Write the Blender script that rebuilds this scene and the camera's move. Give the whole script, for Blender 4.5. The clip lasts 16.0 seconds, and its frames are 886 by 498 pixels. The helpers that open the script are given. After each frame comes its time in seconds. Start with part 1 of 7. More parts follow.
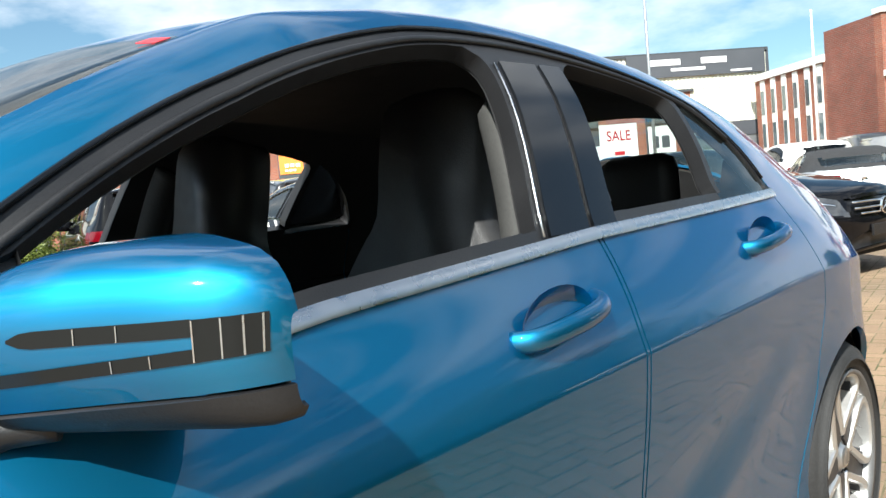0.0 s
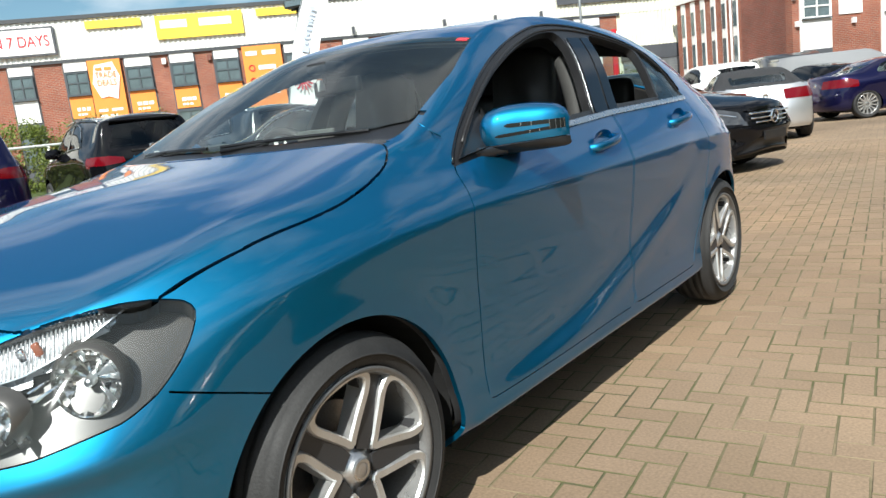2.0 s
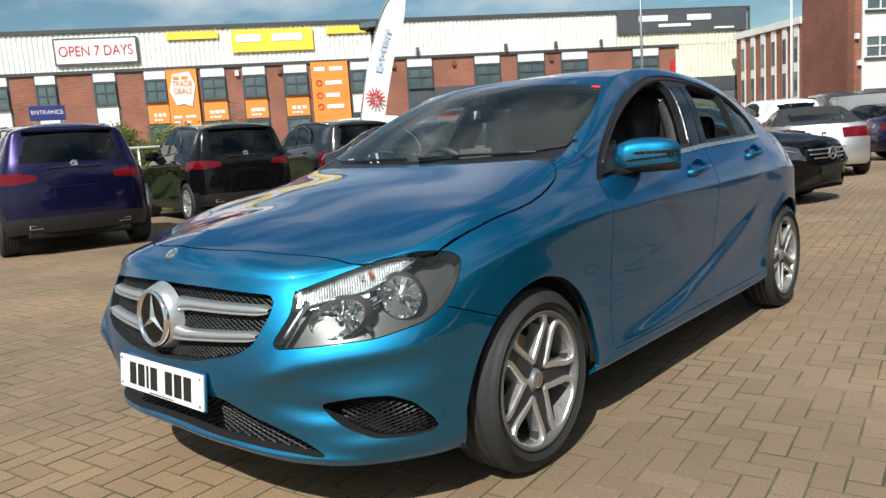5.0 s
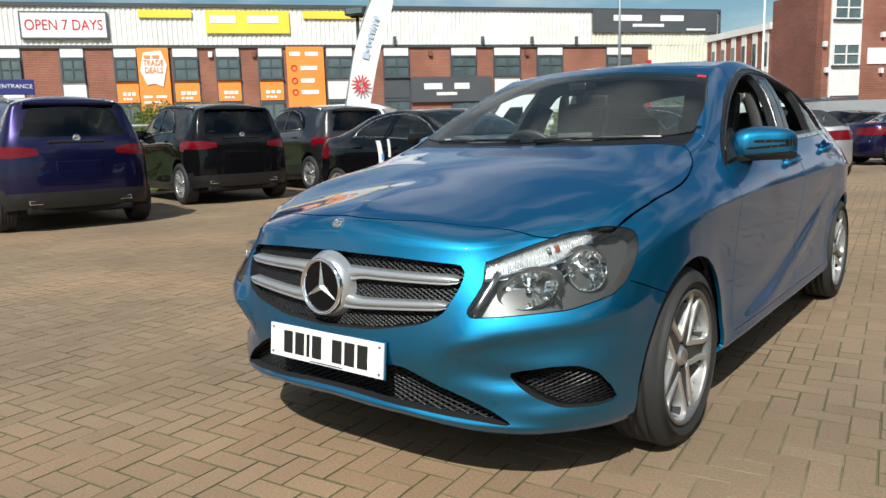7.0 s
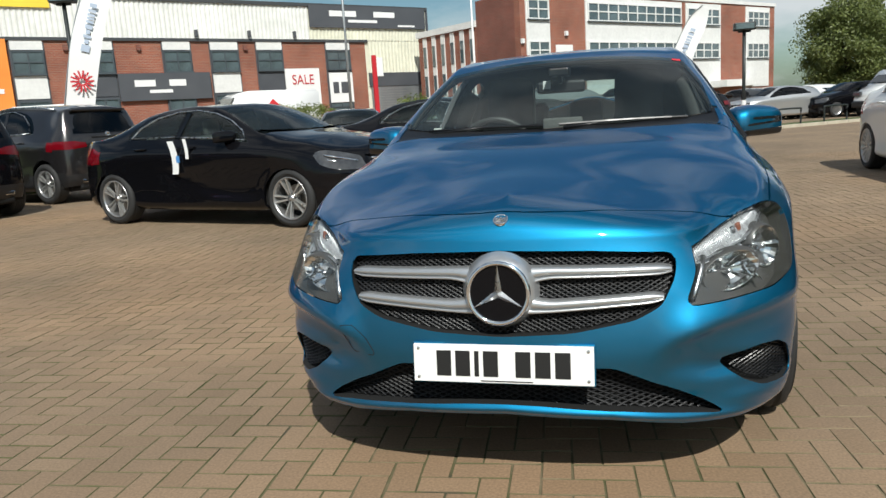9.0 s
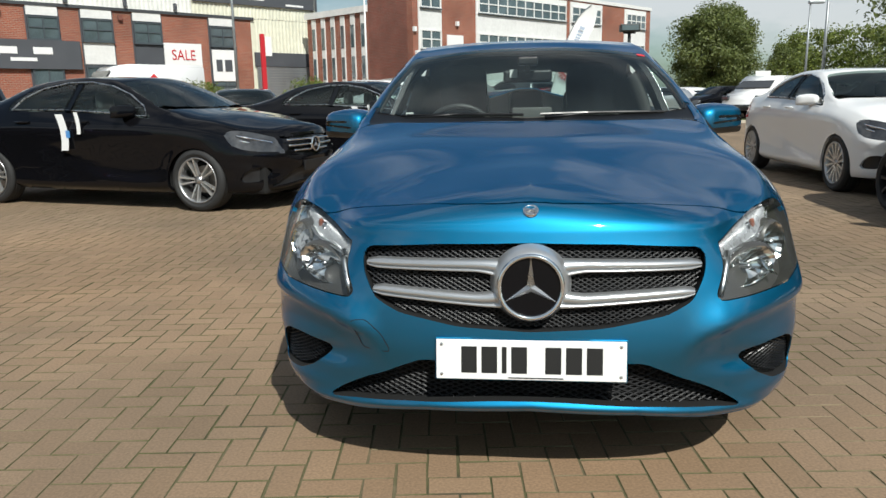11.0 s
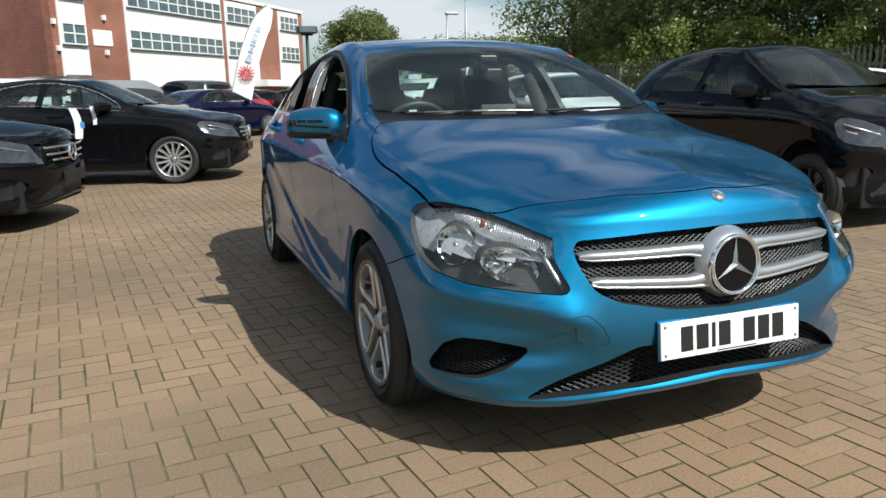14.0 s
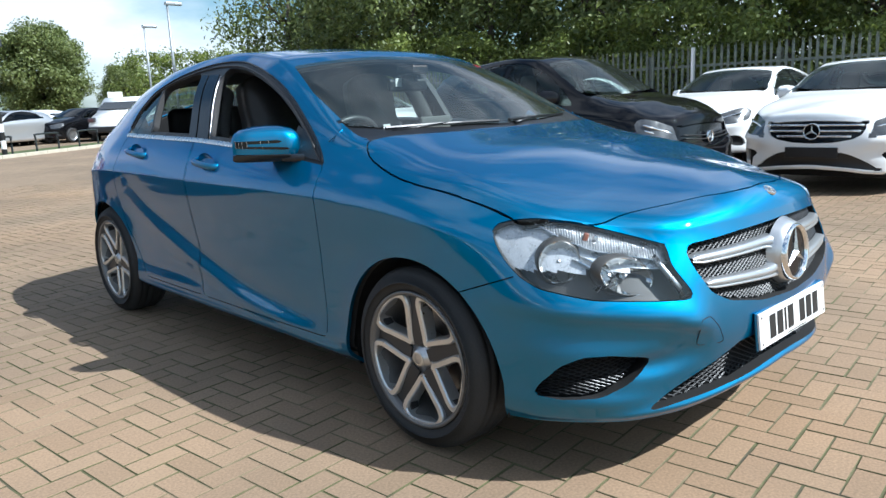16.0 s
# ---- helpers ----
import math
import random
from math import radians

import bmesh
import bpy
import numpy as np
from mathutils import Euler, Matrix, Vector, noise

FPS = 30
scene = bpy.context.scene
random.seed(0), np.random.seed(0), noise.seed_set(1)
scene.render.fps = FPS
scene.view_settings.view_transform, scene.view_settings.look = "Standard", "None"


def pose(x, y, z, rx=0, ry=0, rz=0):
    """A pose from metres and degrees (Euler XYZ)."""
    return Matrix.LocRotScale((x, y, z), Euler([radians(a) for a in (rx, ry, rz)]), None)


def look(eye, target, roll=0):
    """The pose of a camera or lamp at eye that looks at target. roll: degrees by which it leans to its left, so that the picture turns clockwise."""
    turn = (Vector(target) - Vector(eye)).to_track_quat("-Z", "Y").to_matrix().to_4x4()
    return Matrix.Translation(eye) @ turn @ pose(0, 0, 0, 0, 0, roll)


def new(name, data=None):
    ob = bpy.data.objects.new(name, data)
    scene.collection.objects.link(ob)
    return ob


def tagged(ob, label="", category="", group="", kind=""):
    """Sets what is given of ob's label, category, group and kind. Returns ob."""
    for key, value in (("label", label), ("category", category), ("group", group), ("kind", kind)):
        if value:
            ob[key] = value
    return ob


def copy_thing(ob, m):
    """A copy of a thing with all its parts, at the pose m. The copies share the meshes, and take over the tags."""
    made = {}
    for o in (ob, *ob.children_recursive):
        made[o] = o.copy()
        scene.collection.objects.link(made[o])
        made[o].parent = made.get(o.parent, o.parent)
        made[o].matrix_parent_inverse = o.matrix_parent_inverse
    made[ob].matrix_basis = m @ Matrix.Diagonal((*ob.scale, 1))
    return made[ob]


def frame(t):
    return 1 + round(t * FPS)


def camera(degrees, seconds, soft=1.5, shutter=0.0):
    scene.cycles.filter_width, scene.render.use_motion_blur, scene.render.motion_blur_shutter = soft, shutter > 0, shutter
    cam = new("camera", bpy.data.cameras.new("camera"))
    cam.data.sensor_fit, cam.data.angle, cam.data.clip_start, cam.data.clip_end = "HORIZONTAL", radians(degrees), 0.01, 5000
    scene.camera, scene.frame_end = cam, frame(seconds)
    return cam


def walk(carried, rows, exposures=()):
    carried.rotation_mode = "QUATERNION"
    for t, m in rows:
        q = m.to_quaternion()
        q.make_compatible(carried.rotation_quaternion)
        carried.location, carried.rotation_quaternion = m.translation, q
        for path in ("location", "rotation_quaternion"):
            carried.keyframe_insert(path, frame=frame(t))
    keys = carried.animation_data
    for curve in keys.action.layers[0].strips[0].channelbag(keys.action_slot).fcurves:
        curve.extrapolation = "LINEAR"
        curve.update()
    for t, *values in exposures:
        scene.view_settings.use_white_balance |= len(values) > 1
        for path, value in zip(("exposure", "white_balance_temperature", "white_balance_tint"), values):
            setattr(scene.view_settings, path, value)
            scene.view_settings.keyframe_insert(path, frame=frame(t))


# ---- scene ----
cam = camera(61.9, 16.0)
PATH = [
    (0, (1.429, 0.568, 1.109), (0.072, 2.031, 0.976), -5.3),
    (0.5, (1.583, 0.133, 1.068), (0.268, 1.636, 0.958), -6.0),
    (1, (1.71, -0.271, 1.064), (0.461, 1.282, 0.89), -6.4),
    (1.5, (1.841, -0.678, 1.087), (0.664, 0.916, 0.817), -6.3),
    (2, (2.025, -1.097, 1.08), (0.812, 0.455, 0.736), -6.6),
    (2.5, (2.063, -1.468, 1.088), (0.839, 0.082, 0.774), -5.6),
    (3, (2.122, -1.744, 1.105), (0.86, -0.224, 0.793), -5.1),
    (3.5, (2.234, -1.922, 1.123), (0.943, -0.424, 0.822), -5.0),
    (6, (2.214, -2.099, 1.132), (0.912, -0.609, 0.842), -1.9),
    (6.5, (2.006, -2.288, 1.117), (0.72, -0.787, 0.813), -0.2),
    (7, (1.734, -2.475, 1.114), (0.52, -0.916, 0.804), -1.8),
    (7.5, (1.398, -2.588, 1.109), (0.304, -0.943, 0.794), -5.8),
    (8, (1.078, -2.767, 1.116), (0.132, -1.036, 0.782), -3.5),
    (8.5, (0.767, -2.904, 1.165), (-0.001, -1.091, 0.816), -3.9),
    (9, (0.403, -2.866, 1.143), (-0.128, -0.971, 0.787), -3.7),
    (9.5, (0.129, -2.865, 1.143), (-0.189, -0.924, 0.783), -1.2),
    (12, (-0.174, -2.818, 1.151), (-0.279, -0.867, 0.723), -0.9),
    (12.5, (-0.439, -2.821, 1.141), (-0.38, -0.869, 0.709), 0.0),
    (13, (-0.804, -2.807, 1.16), (-0.535, -0.873, 0.728), 0.3),
    (13.5, (-1.178, -2.67, 1.171), (-0.686, -0.783, 0.727), -0.7),
    (14, (-1.569, -2.571, 1.155), (-0.872, -0.742, 0.741), -1.0),
    (14.5, (-1.856, -2.414, 1.177), (-0.948, -0.682, 0.757), -0.5),
    (15, (-2.085, -2.139, 1.184), (-1.015, -0.505, 0.757), -1.9),
    (15.5, (-2.287, -1.934, 1.173), (-1.067, -0.405, 0.75), -1.1),
    (16, (-2.418, -1.797, 1.178), (-1.073, -0.372, 0.777), -2.6),
]
walk(cam, [(t, look(eye, target, roll)) for t, eye, target, roll in PATH], [(0, 1.06, 6280, 7), (0.5, 0.91, 6280, 7), (1, 0.76, 6280, 7), (2, 0.63, 6280, 7), (2.5, 0.45, 6330, 7), (3.5, 0.19, 6330, 7), (6, 0.15, 6330, 7), (7, 0.13, 6330, 7), (8, 0.13, 6330, 7), (9, -0.04, 6330, 7), (12, -0.04, 6330, 7), (13.5, 0.06, 6230, 7), (15, 0.48, 5930, 7), (16, 0.72, 5580, 7)])

# ---- light ----
SUN = Vector((0.41, -0.92, 1.0)).normalized()
world = bpy.data.worlds.new("sky")
scene.world = world
world.use_nodes = True
nt = world.node_tree
bg = nt.nodes["Background"]
sky = nt.nodes.new("ShaderNodeTexSky")
sky.sky_type = "NISHITA"
sky.sun_disc = False
sky.sun_elevation = math.asin(SUN.z)
sky.sun_rotation = math.atan2(SUN.x, SUN.y)
sky.air_density, sky.dust_density, sky.ozone_density = 1.0, 1.1, 1.1
geo = nt.nodes.new("ShaderNodeTexCoord")
squash = nt.nodes.new("ShaderNodeMapping")
squash.inputs["Scale"].default_value = (1.0, 1.0, 2.6)
squash.inputs["Location"].default_value = (3.1, 1.7, 0.4)
puff = nt.nodes.new("ShaderNodeTexNoise")
puff.inputs["Scale"].default_value = 2.4
puff.inputs["Detail"].default_value = 7.0
puff.inputs["Roughness"].default_value = 0.56
edge = nt.nodes.new("ShaderNodeMapRange")
edge.inputs[1].default_value, edge.inputs[2].default_value = 0.43, 0.64
edge.inputs[4].default_value = 0.8
cloud = nt.nodes.new("ShaderNodeMix")
cloud.data_type = "RGBA"
cloud.inputs[7].default_value = (11.0, 11.0, 11.1, 1)
nt.links.new(geo.outputs["Generated"], squash.inputs["Vector"])
nt.links.new(squash.outputs[0], puff.inputs["Vector"])
nt.links.new(puff.outputs[0], edge.inputs[0])
nt.links.new(edge.outputs[0], cloud.inputs[0])
hue = nt.nodes.new("ShaderNodeMix")
hue.data_type, hue.blend_type = "RGBA", "MULTIPLY"
hue.inputs[0].default_value = 1.0
hue.inputs[7].default_value = (0.90, 1.08, 1.05, 1)
nt.links.new(sky.outputs[0], hue.inputs[6])
nt.links.new(hue.outputs[2], cloud.inputs[6])
nt.links.new(cloud.outputs[2], bg.inputs[0])
bg.inputs[1].default_value = 0.072
lamp = bpy.data.lights.new("sun", "SUN")
lamp.energy, lamp.angle, lamp.color = 5.15, radians(0.55), (1.0, 0.965, 0.90)
sun = new("sun", lamp)
sun.matrix_world = look(SUN * 60, (0, 0, 0))


# ---- materials ----
def mat(name, colour, rough=0.5, metal=0.0, coat=0.0, vary=0.0, scale=8.0, bump=0.0, fine=60.0, glass=False, alpha=1.0, emit=0.0, spec=0.5):
    """A surface with two scales of variation in colour and gloss, and fine relief."""
    m = bpy.data.materials.new(name)
    m.use_nodes = True
    t = m.node_tree
    b = t.nodes["Principled BSDF"]
    b.inputs["Base Color"].default_value = (*colour, 1)
    b.inputs["Roughness"].default_value = rough
    b.inputs["Metallic"].default_value = metal
    b.inputs["Coat Weight"].default_value = coat
    b.inputs["Coat Roughness"].default_value = 0.03
    b.inputs["Specular IOR Level"].default_value = spec
    b.inputs["Alpha"].default_value = alpha
    if glass:
        b.inputs["Transmission Weight"].default_value = 1.0
        b.inputs["IOR"].default_value = 1.45
    if emit:
        b.inputs["Emission Color"].default_value = (*colour, 1)
        b.inputs["Emission Strength"].default_value = emit
    if vary:
        c = t.nodes.new("ShaderNodeTexCoord")
        n1, n2 = t.nodes.new("ShaderNodeTexNoise"), t.nodes.new("ShaderNodeTexNoise")
        n1.inputs["Scale"].default_value, n2.inputs["Scale"].default_value = scale, fine
        n1.inputs["Detail"].default_value = 6
        n2.inputs["Detail"].default_value = 4
        mixn = t.nodes.new("ShaderNodeMath")
        mixn.operation = "ADD"
        r = t.nodes.new("ShaderNodeMapRange")
        r.inputs[1].default_value, r.inputs[2].default_value = 0.7, 1.3
        r.inputs[3].default_value, r.inputs[4].default_value = 1 - vary, 1 + vary
        mul = t.nodes.new("ShaderNodeMix")
        mul.data_type, mul.blend_type = "RGBA", "MULTIPLY"
        mul.inputs[0].default_value = 1
        mul.inputs[6].default_value = (*colour, 1)
        for n in (n1, n2):
            t.links.new(c.outputs["Object"], n.inputs["Vector"])
        t.links.new(n1.outputs[0], mixn.inputs[0])
        t.links.new(n2.outputs[0], mixn.inputs[1])
        t.links.new(mixn.outputs[0], r.inputs[0])
        t.links.new(r.outputs[0], mul.inputs[7])
        t.links.new(mul.outputs[2], b.inputs["Base Color"])
        rr = t.nodes.new("ShaderNodeMapRange")
        rr.inputs[1].default_value, rr.inputs[2].default_value = 0.3, 0.7
        rr.inputs[3].default_value, rr.inputs[4].default_value = max(rough - 0.08, 0.02), min(rough + 0.08, 1)
        t.links.new(n1.outputs[0], rr.inputs[0])
        t.links.new(rr.outputs[0], b.inputs["Roughness"])
        if bump:
            bp = t.nodes.new("ShaderNodeBump")
            bp.inputs["Strength"].default_value = bump
            bp.inputs["Distance"].default_value = 0.01
            t.links.new(n2.outputs[0], bp.inputs["Height"])
            t.links.new(bp.outputs[0], b.inputs["Normal"])
    return m


def paint(name, colour, metal=0.0, rough=0.35):
    """Car lacquer: coloured or metallic base under a clear coat, with faint dust in the gloss."""
    m = mat(name, colour, rough, metal, 1.0, spec=0.5 if metal else 0.0)
    t = m.node_tree
    b = t.nodes["Principled BSDF"]
    c, n = t.nodes.new("ShaderNodeTexCoord"), t.nodes.new("ShaderNodeTexNoise")
    n.inputs["Scale"].default_value, n.inputs["Detail"].default_value = 5, 8
    r = t.nodes.new("ShaderNodeMapRange")
    r.inputs[1].default_value, r.inputs[2].default_value = 0.35, 0.75
    r.inputs[3].default_value, r.inputs[4].default_value = (0.02, 0.06) if metal > .9 else (0.008, 0.035)
    t.links.new(c.outputs["Object"], n.inputs["Vector"])
    t.links.new(n.outputs[0], r.inputs[0])
    t.links.new(r.outputs[0], b.inputs["Coat Roughness"])
    b.inputs["Coat IOR"].default_value = 1.54 if metal > .9 else 1.5
    if metal:
        b.inputs["Specular Tint"].default_value = (0.68, 0.47, 1.0, 1) if colour[2] > colour[0] * 3 else (1, 1, 1, 1)
        v = t.nodes.new("ShaderNodeTexNoise")
        v.inputs["Scale"].default_value = 1600
        bp = t.nodes.new("ShaderNodeBump")
        bp.inputs["Strength"].default_value, bp.inputs["Distance"].default_value = 0.05, 0.001
        t.links.new(c.outputs["Object"], v.inputs["Vector"])
        t.links.new(v.outputs[0], bp.inputs["Height"])
        t.links.new(bp.outputs[0], b.inputs["Normal"])
    return m


def pane_glass(name, tint, gloss=0.02, haze=0.0):
    """Thin window glass: tinted see-through with a mirror sheen that grows at the rim."""
    m = bpy.data.materials.new(name)
    m.use_nodes = True
    t = m.node_tree
    t.nodes.remove(t.nodes["Principled BSDF"])
    out = t.nodes["Material Output"]
    a, g, mx, f = (t.nodes.new("ShaderNodeBsdfTransparent"), t.nodes.new("ShaderNodeBsdfGlossy"),
                   t.nodes.new("ShaderNodeMixShader"), t.nodes.new("ShaderNodeFresnel"))
    a.inputs[0].default_value = (*tint, 1)
    g.inputs["Roughness"].default_value = gloss
    f.inputs[0].default_value = 1.5
    t.links.new(f.outputs[0], mx.inputs[0])
    t.links.new(a.outputs[0], mx.inputs[1])
    t.links.new(g.outputs[0], mx.inputs[2])
    if haze:
        # a thin uneven dusty film, with teal sky haze put into its colour
        df, md, n, r = (t.nodes.new("ShaderNodeBsdfDiffuse"), t.nodes.new("ShaderNodeMixShader"), t.nodes.new("ShaderNodeTexNoise"), t.nodes.new("ShaderNodeMapRange"))
        df.inputs[0].default_value = (0.48, 0.57, 0.55, 1)
        n.inputs["Scale"].default_value, n.inputs["Detail"].default_value = 2.2, 6
        r.inputs[1].default_value, r.inputs[2].default_value = 0.3, 0.7
        r.inputs[3].default_value, r.inputs[4].default_value = haze * 0.5, haze * 1.5
        t.links.new(n.outputs[0], r.inputs[0])
        t.links.new(r.outputs[0], md.inputs[0])
        t.links.new(mx.outputs[0], md.inputs[1])
        t.links.new(df.outputs[0], md.inputs[2])
        mx = md
    t.links.new(mx.outputs[0], out.inputs[0])
    return m


M_BLUE = paint("bright_blue_metallic", (0.008, 0.170, 0.324), 1.0, 0.51)
M_BLACKPAINT = paint("black_metallic", (0.004, 0.004, 0.005))
M_BLACKPAINT.node_tree.nodes["Principled BSDF"].inputs["Coat IOR"].default_value = 1.36
M_NAVY = paint("dark_blue_metallic", (0.003, 0.0045, 0.032), 0.5, 0.3)
M_NAVY.node_tree.nodes["Principled BSDF"].inputs["Coat IOR"].default_value = 1.4
M_WHITEPAINT = paint("white_paint", (0.78, 0.78, 0.77))
M_SILVERPAINT = paint("silver_metallic", (0.55, 0.56, 0.57), 0.7, 0.32)
M_GREYPAINT = paint("dark_grey_metallic", (0.06, 0.065, 0.07), 0.6, 0.32)
M_CHARCOAL = paint("charcoal_metallic", (0.016, 0.015, 0.016), 0.3, 0.3)
M_REDPAINT = paint("red_paint", (0.45, 0.01, 0.02))
M_PLASTIC = mat("black_plastic", (0.012, 0.012, 0.013), 0.45, vary=0.25, scale=6, fine=400, bump=0.08)
M_GLOSSBLACK = mat("piano_black", (0.006, 0.007, 0.009), 0.10, spec=0.35)
M_RUBBER = mat("tyre_rubber", (0.018, 0.018, 0.018), 0.72, vary=0.3, scale=9, fine=180, bump=0.15)
# near-black: real black parts, and shade painted into recesses and the towing-eye seam
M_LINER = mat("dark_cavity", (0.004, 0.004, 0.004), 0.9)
M_CABIN = mat("charcoal_cloth", (0.024, 0.024, 0.025), 0.85, vary=0.3, scale=10, fine=500, bump=0.15)
M_CABINGREY = mat("grey_cabin_trim", (0.09, 0.09, 0.085), 0.8, vary=0.2, scale=8, fine=200)
M_PILLAR = mat("grey_pillar_cloth", (0.045, 0.045, 0.043), 0.8, vary=0.2, scale=8, fine=200)
M_LEATHER = mat("black_artificial_leather", (0.032, 0.032, 0.033), 0.45, vary=0.2, scale=12, fine=300, bump=0.12)
M_CHROME = mat("chrome", (0.82, 0.83, 0.84), 0.08, 1.0)
M_SATIN = mat("satin_silver", (0.62, 0.63, 0.64), 0.28, 1.0, vary=0.05, scale=20)
M_LOUVRE = mat("silver_louvre_paint", (0.52, 0.53, 0.54), 0.30, 0.75, coat=0.2)
M_LAMPGREY = mat("lamp_housing_grey", (0.070, 0.068, 0.064), 0.36, 0.25)
M_LAMPCLEAR = mat("ribbed_lamp_plastic", (0.62, 0.63, 0.64), 0.30, 0.5, vary=0.15, scale=40, fine=160, bump=0.06)
M_ALLOY = mat("silver_alloy", (0.50, 0.50, 0.50), 0.34, 0.9, vary=0.08, scale=12, fine=200)
M_MACHINED = mat("machined_alloy_face", (0.60, 0.60, 0.59), 0.34, 0.8, vary=0.06, scale=25, fine=200)
M_SALOONGLASS = pane_glass("green_tinted_glass", (0.62, 0.72, 0.70), haze=0.02)
M_ALLOYDARK = mat("grey_alloy", (0.040, 0.040, 0.042), 0.45, 0.3, vary=0.1, scale=12, fine=200)
M_BARREL = mat("brake_dusted_alloy", (0.17, 0.168, 0.165), 0.45, 0.6, vary=0.15, scale=12, fine=200)
M_DISC = mat("brake_disc_steel", (0.25, 0.23, 0.21), 0.4, 0.9, vary=0.2, scale=30, fine=200)
M_GLASS = pane_glass("windscreen_glass", (0.72, 0.83, 0.80), haze=0.022)
M_REARGLASS = pane_glass("rear_window_glass", (0.62, 0.72, 0.70), haze=0.01)
M_COWL = mat("black_cowl_plastic", (0.004, 0.004, 0.0045), 0.34, vary=0.2, scale=9, fine=300)
M_PRIVACY = pane_glass("tinted_glass", (0.16, 0.20, 0.20))
M_LENS = pane_glass("headlamp_lens", (0.93, 0.95, 0.96), haze=0.012)
M_REDLENS = mat("red_lamp_lens", (0.12, 0.002, 0.006), 0.14, coat=0.2, spec=0.3)
M_AMBER = mat("amber_reflector", (0.24, 0.075, 0.035), 0.3, coat=0.3)
M_PLATE = mat("white_number_plate", (0.78, 0.78, 0.76), 0.3)
M_SMOKE = mat("smoked_indicator_lens", (0.010, 0.011, 0.011), 0.10, spec=0.25)
M_REFLECT = mat("lamp_reflector_chrome", (0.80, 0.80, 0.78), 0.14, 1.0)
M_STARFIELD = mat("dark_badge_glass", (0.004, 0.004, 0.005), 0.12, spec=0.2)
M_INK = mat("black_print", (0.01, 0.01, 0.01), 0.5)
M_PAPER = mat("white_paper", (0.75, 0.75, 0.74), 0.7)
M_REDPLASTIC = mat("red_sticker", (0.6, 0.03, 0.04), 0.4)


# ---- building blocks ----
def part(name, bm, material, parent=None, label="", smooth=False, category="", group="", kind=""):
    """One mesh object from a bmesh, under a thing or a part."""
    me = bpy.data.meshes.new(name)
    bm.normal_update()
    bm.to_mesh(me)
    bm.free()
    for m in material if isinstance(material, (list, tuple)) else (material,):
        me.materials.append(m)
    if smooth:
        me.shade_smooth()
    ob = new(name, me)
    if parent is not None:
        ob.parent = parent
    return tagged(ob, label, category, group, kind)


def empty(name, m=Matrix(), **tags):
    ob = new(name)
    ob.matrix_world = m
    return tagged(ob, **tags)


def box(bm, x0, x1, y0, y1, z0, z1, bevel=0.0, m=None):
    r = bmesh.ops.create_cube(bm, size=1.0)
    vs = r["verts"]
    for v in vs:
        v.co = Vector(((x0 + x1) / 2 + v.co.x * (x1 - x0), (y0 + y1) / 2 + v.co.y * (y1 - y0), (z0 + z1) / 2 + v.co.z * (z1 - z0)))
        if m is not None:
            v.co = m @ v.co
    if bevel:
        es = list({e for v in vs for e in v.link_edges})
        bmesh.ops.bevel(bm, geom=es, offset=bevel, segments=2, affect="EDGES", profile=0.5)
    return bm


def boxes(*dims, bevel=0.0):
    bm = bmesh.new()
    for d in dims:
        box(bm, *d, bevel=bevel)
    return bm


def tube(bm, pts, radius, n=8, closed=False, cap=True, flat=1.0):
    """A round bar along a path."""
    pts = [Vector(p) for p in pts]
    rings = []
    k = len(pts)
    for i, p in enumerate(pts):
        a = pts[(i - 1) % k] if closed or i else p
        b = pts[(i + 1) % k] if closed or i < k - 1 else p
        d = (b - a).normalized()
        side = d.cross(Vector((0, 0, 1)))
        if side.length < 0.05:
            side = d.cross(Vector((1, 0, 0)))
        side.normalize()
        up = side.cross(d)
        r = radius[i] if isinstance(radius, (list, tuple)) else radius
        rings.append([bm.verts.new(p + side * (r * math.cos(q)) + up * (r * flat * math.sin(q))) for q in (2 * math.pi * j / n for j in range(n))])
    for i in range(k if closed else k - 1):
        A, B = rings[i], rings[(i + 1) % k]
        for j in range(n):
            bm.faces.new((A[j], A[(j + 1) % n], B[(j + 1) % n], B[j]))
    if cap and not closed:
        bm.faces.new(rings[0][::-1])
        bm.faces.new(rings[-1])
    return bm


def lathe(bm, profile, n=48, axis="x", at=(0, 0, 0)):
    """Turns (radius, offset) points round an axis."""
    rings = []
    for r, o in profile:
        ring = []
        for j in range(n):
            a = 2 * math.pi * j / n
            c, s = r * math.cos(a), r * math.sin(a)
            p = {"x": (o, c, s), "y": (c, o, s), "z": (c, s, o)}[axis]
            ring.append(bm.verts.new(Vector(p) + Vector(at)))
        rings.append(ring)
    for A, B in zip(rings, rings[1:]):
        for j in range(n):
            bm.faces.new((A[j], A[(j + 1) % n], B[(j + 1) % n], B[j]))
    return rings


def slab(bm, outline, thick, m=Matrix()):
    """A plate from an outline in the xy plane, thick along z."""
    lo = [bm.verts.new(m @ Vector((x, y, 0))) for x, y in outline]
    hi = [bm.verts.new(m @ Vector((x, y, thick))) for x, y in outline]
    n = len(outline)
    bm.faces.new(lo[::-1])
    bm.faces.new(hi)
    for i in range(n):
        bm.faces.new((lo[i], lo[(i + 1) % n], hi[(i + 1) % n], hi[i]))
    return bm


